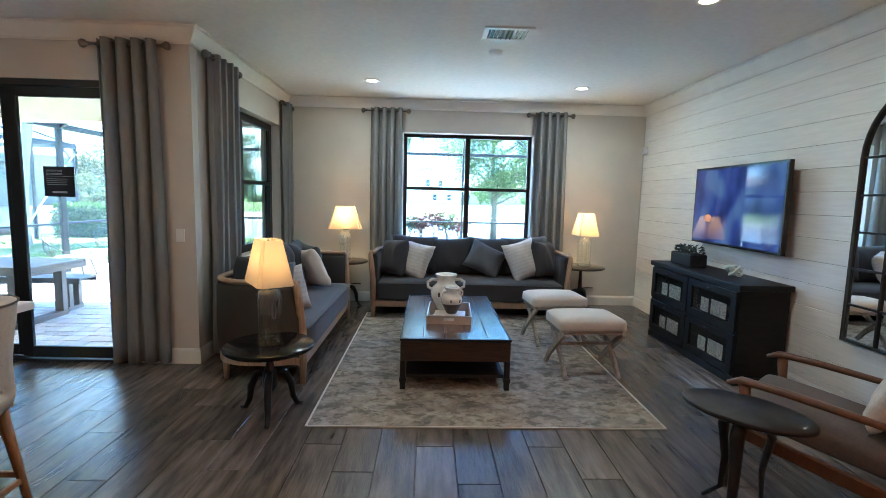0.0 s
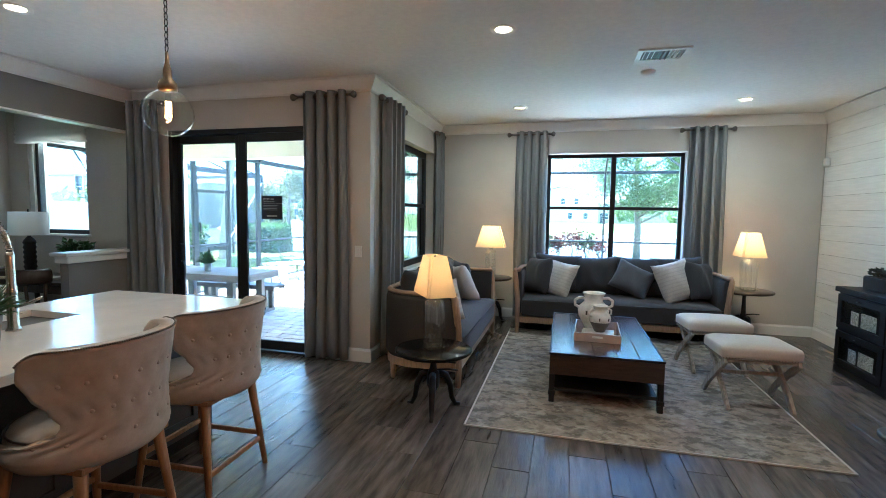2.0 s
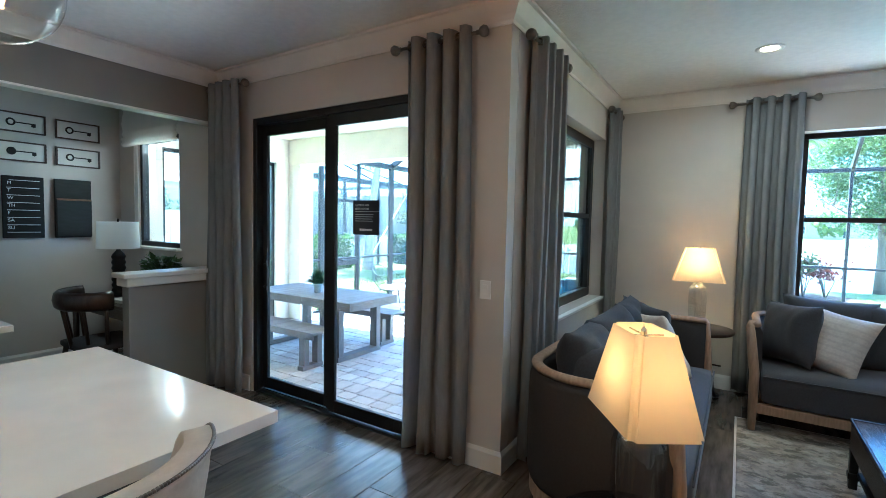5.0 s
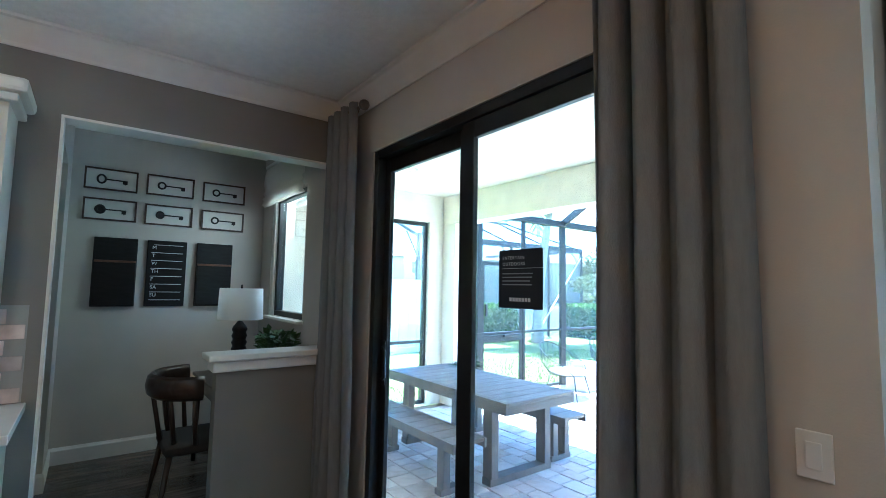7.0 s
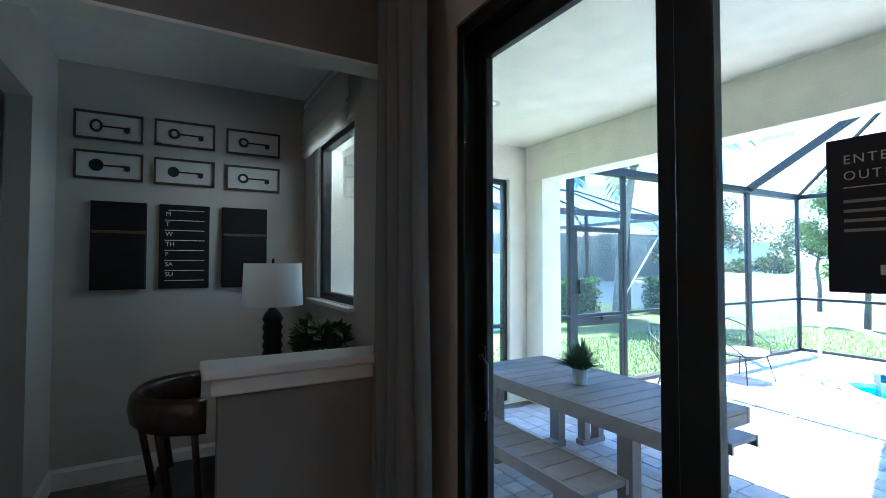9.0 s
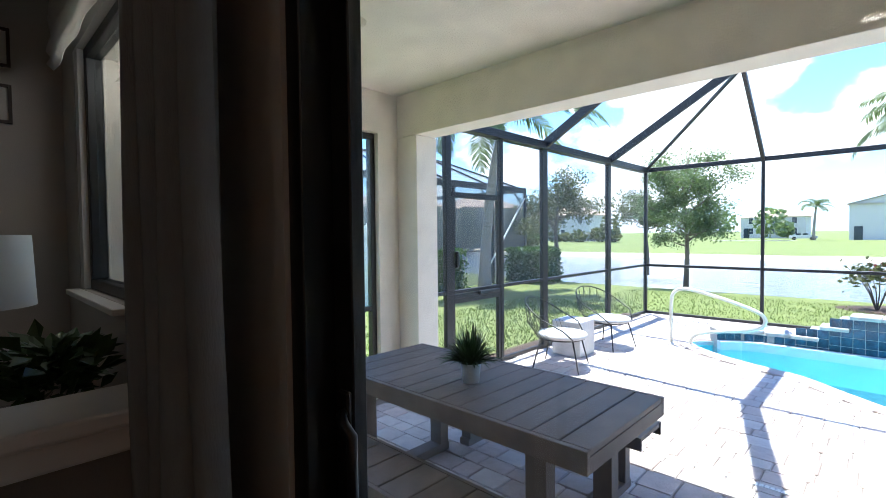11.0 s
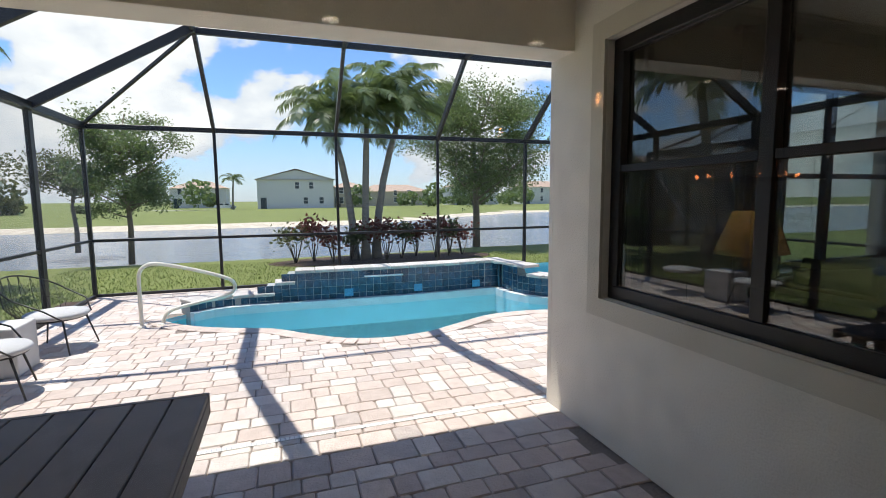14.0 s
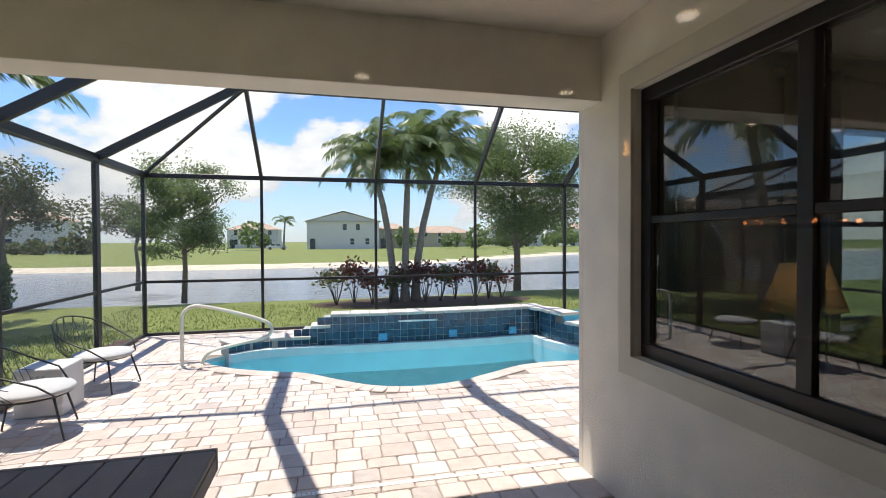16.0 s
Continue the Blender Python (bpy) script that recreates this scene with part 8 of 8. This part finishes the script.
part("ridge_beam", bar((NX - 3.0, NY0, 4.5), (NX - 3.0, NY1 - 1.5, 4.5), 0.10, 0.12), CAGE, nc)
part("end_beam", join(bar((NX, NY1, 3.2), (NX - 6, NY1, 3.2), 0.10, 0.14), bar((NX - 4, NY1, GZ), (NX - 4, NY1, 3.2), 0.08, 0.08)), CAGE, nc)
part("tie_rod", bar((NX + 0.06, NY1 - 0.1, 2.9), (NX + 0.06, NY1 - 2.6, 0.1), 0.045, 0.045), WHITE_TRIM, nc, "white diagonal tie rod")
for z in (0.9,):
    part("rail", bar((NX, NY0, z), (NX, NY1, z), 0.05, 0.05), CAGE, nc)
def sheet(name, corners, mat, parent, label=""):
    b = bmesh.new()
    b.faces.new([b.verts.new(c) for c in corners])
    o = part(name, b, mat, parent, label)
    o.visible_shadow = False
    return o


SCREEN_DENSE = sheer("dense_screen", (0.20, 0.22, 0.24), 0.38)
sheet("roof_screen", ((NX, NY0, 3.2), (NX, NY1, 3.2), (NX - 3, NY1 - 1.5, 4.5), (NX - 3, NY0, 4.5)), SCREEN_DENSE, nc, "grey screen roof")
sheet("wall_screen", ((NX, NY0, GZ), (NX, NY1, GZ), (NX, NY1, 3.2), (NX, NY0, 3.2)), SCREEN_DENSE, nc, "grey screen wall")

HOUSE_WALL = M("pale_house_stucco", (0.64, 0.64, 0.63), 0.85, var=0.04, scale=0.5, bump=0.1)
HOUSE_CREAM = M("cream_house_stucco", (0.47, 0.42, 0.34), 0.85, var=0.05, scale=0.5, bump=0.1)
ROOF_TILE = M("clay_roof_tile", (0.50, 0.37, 0.28), 0.8, var=0.2, scale=1.5, stretch=(1, 6, 6), bump=0.5, bscale=4, col2=(0.40, 0.28, 0.20))
HOUSE_GLASS = M("dark_house_glass", (0.05, 0.07, 0.09), 0.1, var=0.1, bump=0.0)


def house(label, x, y, w, d, h, rise, wall, rr_seed, gable=True, openings=None):
    """Two-storey house; gable end faces the lake (-y)."""
    r_ = random.Random(rr_seed)
    o = thing("house", label, "house", pose(x, y, GZ))
    part("wall", bx(-w / 2, w / 2, 0, d, 0, h), wall, o)
    bm = bmesh.new()
    ov = 0.5
    if gable:
        a = [bm.verts.new(p) for p in ((-w / 2 - ov, -ov, h - 0.15), (w / 2 + ov, -ov, h - 0.15), (0, -ov, h + rise))]
        b = [bm.verts.new(p) for p in ((-w / 2 - ov, d + ov, h - 0.15), (w / 2 + ov, d + ov, h - 0.15), (0, d + ov, h + rise))]
        bm.faces.new((a[0], a[2], b[2], b[0])); bm.faces.new((a[1], b[1], b[2], a[2])); bm.faces.new((a[0], b[0], b[1], a[1]))
        gb = bmesh.new()
        g = [gb.verts.new(p) for p in ((-w / 2, 0, h), (w / 2, 0, h), (0, 0, h + rise - 0.25))]
        g2 = [gb.verts.new(p) for p in ((-w / 2, 0.2, h), (w / 2, 0.2, h), (0, 0.2, h + rise - 0.25))]
        gb.faces.new(g); gb.faces.new(g2[::-1])
        for i in range(3):
            gb.faces.new((g[i - 1], g[i], g2[i], g2[i - 1]))
        part("gable", gb, wall, o)
    else:
        a = [bm.verts.new(p) for p in ((-w / 2 - ov, -ov, h - 0.1), (w / 2 + ov, -ov, h - 0.1), (w / 2 + ov, d + ov, h - 0.1), (-w / 2 - ov, d + ov, h - 0.1))]
        t = [bm.verts.new(p) for p in ((-w / 2 + d * 0.45, d / 2, h + rise), (w / 2 - d * 0.45, d / 2, h + rise))]
        bm.faces.new((a[0], a[1], t[1], t[0])); bm.faces.new((a[1], a[2], t[1])); bm.faces.new((a[2], a[3], t[0], t[1])); bm.faces.new((a[3], a[0], t[0])); bm.faces.new(a)
    bmesh.ops.recalc_face_normals(bm, faces=bm.faces[:])
    part("roof", bm, ROOF_TILE, o)
    cols = max(2, int(w / 4.2))
    if openings is None:
        openings = [(-w / 2 + (c + 0.5) * w / cols, 1.0 + fl * h * 0.48) for fl in range(2 if h > 4.5 else 1) for c in range(cols) if not (r_.random() < 0.25 and cols > 3)]
    for xx, zz in openings:
        wn_ = part("window", join(bx(xx - 0.6, xx - 0.5, -0.06, 0.02, zz, zz + 1.7), bx(xx + 0.5, xx + 0.6, -0.06, 0.02, zz, zz + 1.7), bx(xx - 0.5, xx + 0.5, -0.06, 0.02, zz, zz + 0.1), bx(xx - 0.5, xx + 0.5, -0.06, 0.02, zz + 1.6, zz + 1.7), bx(xx - 0.5, xx + 0.5, -0.05, 0.02, zz + 0.82, zz + 0.88)), WHITE_TRIM, o)
        part("pane", bx(xx - 0.5, xx + 0.5, -0.03, -0.01, zz + 0.1, zz + 1.6), HOUSE_GLASS, wn_)
    part("door", bx(-w / 2 + 0.7, -w / 2 + 2.0, -0.06, 0.02, 0, 2.6), HOUSE_GLASS, o)
    return o


house("pale grey two-storey house with a clay tile gable across the lake", -0.8, 122, 17.5, 14, 7.0, 2.4, HOUSE_WALL, 1, True, [(0.25, 4.6), (3.5, 4.6), (2.1, 1.0), (5.8, 1.0)])
house("low cream wing with a hipped tile roof", 12.5, 126, 9, 10, 5.2, 1.6, HOUSE_CREAM, 2, False)
house("cream two-storey house with a hipped tile roof", -26, 150, 14, 10, 5.6, 2.0, HOUSE_WALL, 3, False)
house("cream house with a hipped tile roof beyond the lake", 30, 150, 22, 12, 4.6, 2.2, HOUSE_CREAM, 4, False)
house("pale house with a hipped tile roof beyond the lake", 58, 150, 16, 12, 6.2, 2.2, HOUSE_WALL, 5, False)
house("pale house among trees beyond the lake", 85, 150, 18, 12, 6.0, 2.2, HOUSE_WALL, 6, False)
for k in range(6):
    house("cream townhouse with a clay tile roof along the lake", -58 - 17 * k, 100 - 4.5 * k, 13, 10, 6.0, 2.2, HOUSE_CREAM if k % 2 else HOUSE_WALL, 10 + k, False)
for k in range(3):
    house("house with a clay tile roof beyond the side garden", -48 - 3 * k, 52 - 15 * k, 11, 10, 5.5, 2.0, HOUSE_CREAM, 20 + k, False)

# distant planting round the houses, uncountable
rr = random.Random(99)
vs, fs = [], []
for k in range(46):
    x = rr.uniform(-140, 120)
    y = rr.uniform(112, 160) if x > -45 else rr.uniform(70, 110)
    if -12 < x < 10 and y < 124:
        continue
    hgt, rad = rr.uniform(3, 7.5), rr.uniform(1.6, 3.4)
    for _ in range(170):
        d = Vector((rr.gauss(0, 1), rr.gauss(0, 1), rr.gauss(0, 1))).normalized() * rad * rr.uniform(0.5, 1.05)
        p = Vector((x, y, GZ + hgt * 0.55)) + Vector((d.x, d.y, d.z * hgt / rad * 0.45))
        e1 = Vector((rr.uniform(-1, 1), rr.uniform(-1, 1), rr.uniform(-1, 1))).normalized() * 0.55
        e2 = e1.cross(Vector((rr.uniform(-1, 1), rr.uniform(-1, 1), rr.uniform(-1, 1)))).normalized() * 0.45
        b0 = len(vs)
        vs += [p - e1, p + e2, p + e1, p - e2]
        fs.append((b0, b0 + 1, b0 + 2, b0 + 3))
me = bpy.data.meshes.new("far_trees")
me.from_pydata([tuple(v) for v in vs], [], fs)
me.materials.append(LEAF_TREE)
tagged(new("far_trees", me), "distant green trees round the houses", "trees", "", "stuff")
palm("small palm beside the far house", pose(-14.5, 118, GZ), 6.0, 3.2, 12, 31, 0.05, 0.25, 0.3)


# low planting in front of the far houses, uncountable
rr = random.Random(123)
vs, fs = [], []
for k in range(95):
    if k < 55:
        x = rr.uniform(-150, -34)
        y = 92 + 0.27 * (x + 58) - rr.uniform(2, 8)
    else:
        x, y = rr.uniform(-44, -40) - 0.15 * (k - 55), 60 - (k - 55) * 1.1
    hgt, rad = rr.choice((1.4, 2.2, 3.2, 5.0)) * rr.uniform(0.8, 1.2), rr.uniform(1.0, 2.4)
    for _ in range(150):
        d = Vector((rr.gauss(0, 1), rr.gauss(0, 1), rr.gauss(0, 1))).normalized() * rad * rr.uniform(0.5, 1.05)
        p = Vector((x, y, GZ + hgt * 0.5)) + Vector((d.x, d.y, d.z * hgt / rad * 0.5))
        e1 = Vector((rr.uniform(-1, 1), rr.uniform(-1, 1), rr.uniform(-1, 1))).normalized() * 0.38
        e2 = e1.cross(Vector((rr.uniform(-1, 1), rr.uniform(-1, 1), rr.uniform(-1, 1)))).normalized() * 0.3
        b0 = len(vs)
        vs += [p - e1, p + e2, p + e1, p - e2]
        fs.append((b0, b0 + 1, b0 + 2, b0 + 3))
me = bpy.data.meshes.new("far_shrubs")
me.from_pydata([tuple(v) for v in vs], [], fs)
me.materials.append(LEAF_OLIVE)
tagged(new("far_shrubs", me), "distant olive shrubs before the houses", "shrubs", "", "stuff")

# driveway and the car parked on it beside the far house
solid("driveway", bx(-31, -17, 113, 117, GZ - 0.1, GZ + 0.03), CONCRETE, "pale concrete driveway across the lake", "driveway")
car = thing("car", "white saloon car parked across the lake", "car", pose(-16.2, 119, GZ, 0, 0, 5))
CAR_PAINT = M("white_car_paint", (0.75, 0.76, 0.78), 0.25, var=0.03, bump=0.0)
side = [(-2.2, 0.35), (2.2, 0.35), (2.25, 0.75), (1.3, 0.95), (0.7, 1.42), (-0.9, 1.45), (-1.7, 1.0), (-2.22, 0.92)]
part("body", move(prism(side, -0.88, 0.88), pose(0, 0, 0, 90, 0, 0)), CAR_PAINT, car)
for xx, w_ in ((0.35, 0.75), (-0.75, 0.8)):
    part("side_window", bx(xx - w_ / 2, xx + w_ / 2, -0.90, -0.882, 1.0, 1.33, 0.004), HOUSE_GLASS, car)
for xx in (-1.4, 1.4):
    for yy in (-0.80, 0.80):
        wh = part("wheel", move(lathe([(0.17, -0.1), (0.31, -0.1), (0.335, -0.07), (0.335, 0.07), (0.31, 0.1), (0.17, 0.1)], 18), pose(xx, yy, 0.335, 90, 0, 0)), IRON, car)
        part("rim", move(lathe([(0, -0.08), (0.19, -0.09), (0.19, 0.09), (0, 0.08)], 14), pose(xx, yy, 0.335, 90, 0, 0)), STEEL, wh)

# ---------------------------------------------------------------- boards, planks and pavers, piece by piece
ship = thing("shiplap_wall", "white painted shiplap boards on the television wall", "wall panelling", kind="structure")
bh = 0.1835
bl_me = mesh_of("shiplap_board", bx(-0.018, 0.0, -5.52, 5.52, 0.0, bh - 0.0025, 0.002, 1))
bl_me.materials.append(SHIPLAP)
for k in range(16):
    z = k * bh
    if k == 15:
        b_ = bx(-0.018, 0.0, -5.52, 5.52, 0.0, CEIL_Z - z - 0.002, 0.0025, 1)
        me_ = mesh_of("shiplap_board", b_)
        me_.materials.append(SHIPLAP)
        piece("shiplap_board", me_, ship, pose(3.118, 1.225, z))
    else:
        piece("shiplap_board", bl_me, ship, pose(3.118, 1.225, z))
part("dark_joint", bx(3.1055, 3.1195, -4.29, 6.745, 0.0, CEIL_Z - 0.003), GREY_CUSHION, ship)

flo = thing("plank_floor", "brown-grey wood-look plank tiles", "floor", kind="structure")
PW_, PL_ = 0.232, 1.20
pk = mesh_of("plank", bx(-PW_ / 2 + 0.0018, PW_ / 2 - 0.0018, -PL_ / 2 + 0.0018, PL_ / 2 - 0.0018, -0.012, 0.0, 0.0018, 1))
pk.materials.append(FLOOR_TILE)
rr = random.Random(5)
rest = []
count = 0
nx_ = int(10.4 / PW_) + 1
for i in range(nx_):
    x = -6.98 + PW_ / 2 + i * PW_
    off = (i % 3) * PL_ / 3 + rr.uniform(-0.08, 0.08)
    y = -4.4 - off
    while y < 7.0:
        yc = y + PL_ / 2
        y += PL_
        ymax = 6.80 if x > -2.0 else 4.10
        ymin = -4.3 if x > -5.0 else 2.3
        if yc + PL_ / 2 < ymin or yc - PL_ / 2 > ymax or x > 3.15:
            continue
        lo, hi = max(yc - PL_ / 2, ymin), min(yc + PL_ / 2, ymax)
        near = -0.6 < yc < 7 and x > -5.0
        if near and hi - lo > PL_ - 0.01 and count < 300:
            piece("plank", pk, flo, pose(x, yc, 0))
            count += 1
        else:
            rest.append((x - PW_ / 2 + 0.0018, x + PW_ / 2 - 0.0018, lo + 0.0018, hi - 0.0018))
vs, fs = [], []
for x0, x1, y0, y1 in rest:
    b0 = len(vs)
    vs += [(x0, y0, -0.012), (x1, y0, -0.012), (x1, y1, -0.012), (x0, y1, -0.012), (x0, y0, 0), (x1, y0, 0), (x1, y1, 0), (x0, y1, 0)]
    fs += [(b0 + 4, b0 + 5, b0 + 6, b0 + 7), (b0, b0 + 1, b0 + 5, b0 + 4), (b0 + 1, b0 + 2, b0 + 6, b0 + 5), (b0 + 2, b0 + 3, b0 + 7, b0 + 6), (b0 + 3, b0, b0 + 4, b0 + 7)]
me = bpy.data.meshes.new("planks")
me.from_pydata(vs, [], fs)


def by_island(src, name):
    """Copy of a piece material whose shade follows each joined piece instead of each object."""
    m = src.copy()
    m.name = name
    n, l = m.node_tree.nodes, m.node_tree.links
    geo = n.new("ShaderNodeNewGeometry")
    for k in [k for k in n if k.bl_idname == "ShaderNodeObjectInfo"]:
        for lk in [lk for lk in l if lk.from_node == k]:
            l.new(geo.outputs["Random Per Island"], lk.to_socket)
    return m


me.materials.append(by_island(FLOOR_TILE, "wood_look_tile_joined"))
tagged(piece("planks", me, flo, Matrix()), "wood-look plank tiles at the room's edges", "", "", "stuff")

# tumbled pavers in courses of mixed sizes


def paver_ring(w_, h_, rr_):
    """Outline of a tumbled paver with knocked-off corners."""
    a, b = w_ / 2 - 0.0025, h_ / 2 - 0.0025
    out = []
    for sx, sy, first in ((-1, -1, 0), (1, -1, 1), (1, 1, 0), (-1, 1, 1)):
        c1, c2 = rr_.uniform(0.005, 0.017), rr_.uniform(0.005, 0.017)
        j = rr_.uniform(-0.003, 0.002)
        p, q = (sx * (a + j), sy * (b - c1)), (sx * (a - c2), sy * (b + j))
        out += [q, p] if first else [p, q]
    return out


def paver_verts(ring, xc, yc, z):
    vs_ = []
    for k_, zz in ((1.0, z - 0.022), (1.0, z - 0.008), (0.0, z)):
        for x_, y_ in ring:
            s_ = 1.0 if k_ else 1 - 0.008 / max(0.05, math.hypot(x_, y_))
            vs_.append((xc + x_ * s_, yc + y_ * s_, zz))
    return vs_


def paver_faces(b0):
    fs_ = [tuple(b0 + 16 + i for i in range(8))]
    for lv in (0, 8):
        for i in range(8):
            j = (i + 1) % 8
            fs_.append((b0 + lv + i, b0 + lv + j, b0 + lv + 8 + j, b0 + lv + 8 + i))
    return fs_


pav = thing("paver_deck", "tumbled tan and grey pavers of the pool deck", "pavement", kind="structure")
rr = random.Random(8)
MATS = (PAVER, PAVER_PALE, PAVER_GREY)
shared = {}
course, y = 0, 4.335
near_n = 0
joined = {0: [], 1: [], 2: []}
OUTER = off_loop(POOL_LINE, 0.20)
while y < 13.25:
    ch_ = (0.152, 0.19, 0.152, 0.229, 0.19)[course % 5]
    x = -7.24 - rr.uniform(0, 0.2)
    while x < 3.05:
        w_ = rr.choice((0.152, 0.229, 0.229, 0.19, 0.27)) if ch_ > 0.16 else rr.choice((0.152, 0.19, 0.229))
        xc, yc = x + w_ / 2, y + ch_ / 2
        x += w_
        if yc < 7.1 and xc > -2.24 or xc < -7.2:
            continue
        if inside(xc, yc, OUTER) or (11.3 < yc < 12.0 and -5.6 < xc < 2.6) or (math.hypot(xc - SPA_C[0], yc - SPA_C[1]) < SPA_R + 0.25):
            continue
        k = rr.choices((0, 1, 2), (0.52, 0.34, 0.14))[0]
        tilt = (rr.uniform(-0.5, 0.5), rr.uniform(-0.5, 0.5))
        dz = rr.uniform(-0.003, 0.002)
        if near_n < 300 and 5.9 < yc < 8.6 and -5.6 < xc < -2.2:
            key = (w_, ch_, k, rr.randrange(4))
            if key not in shared:
                me_ = bpy.data.meshes.new("paver")
                me_.from_pydata(paver_verts(paver_ring(w_, ch_, rr), 0, 0, 0), [], paver_faces(0))
                me_.materials.append(MATS[k])
                shared[key] = me_
            piece("paver", shared[key], pav, pose(xc, yc, PATIO_Z + dz, *tilt, 0))
            near_n += 1
        else:
            joined[k].append((xc, yc, w_, ch_, dz))
    y += ch_
    course += 1
for k, rows_ in joined.items():
    vs, fs = [], []
    for xc, yc, w_, h_, dz in rows_:
        fs += paver_faces(len(vs))
        vs += paver_verts(paver_ring(w_, h_, rr), xc, yc, PATIO_Z + dz)
    me = bpy.data.meshes.new("pavers")
    me.from_pydata(vs, [], fs)
    me.materials.append(by_island(MATS[k], MATS[k].name + "_joined"))
    tagged(piece("pavers", me, pav, Matrix()), "tumbled pavers of the far deck", "", "", "stuff")
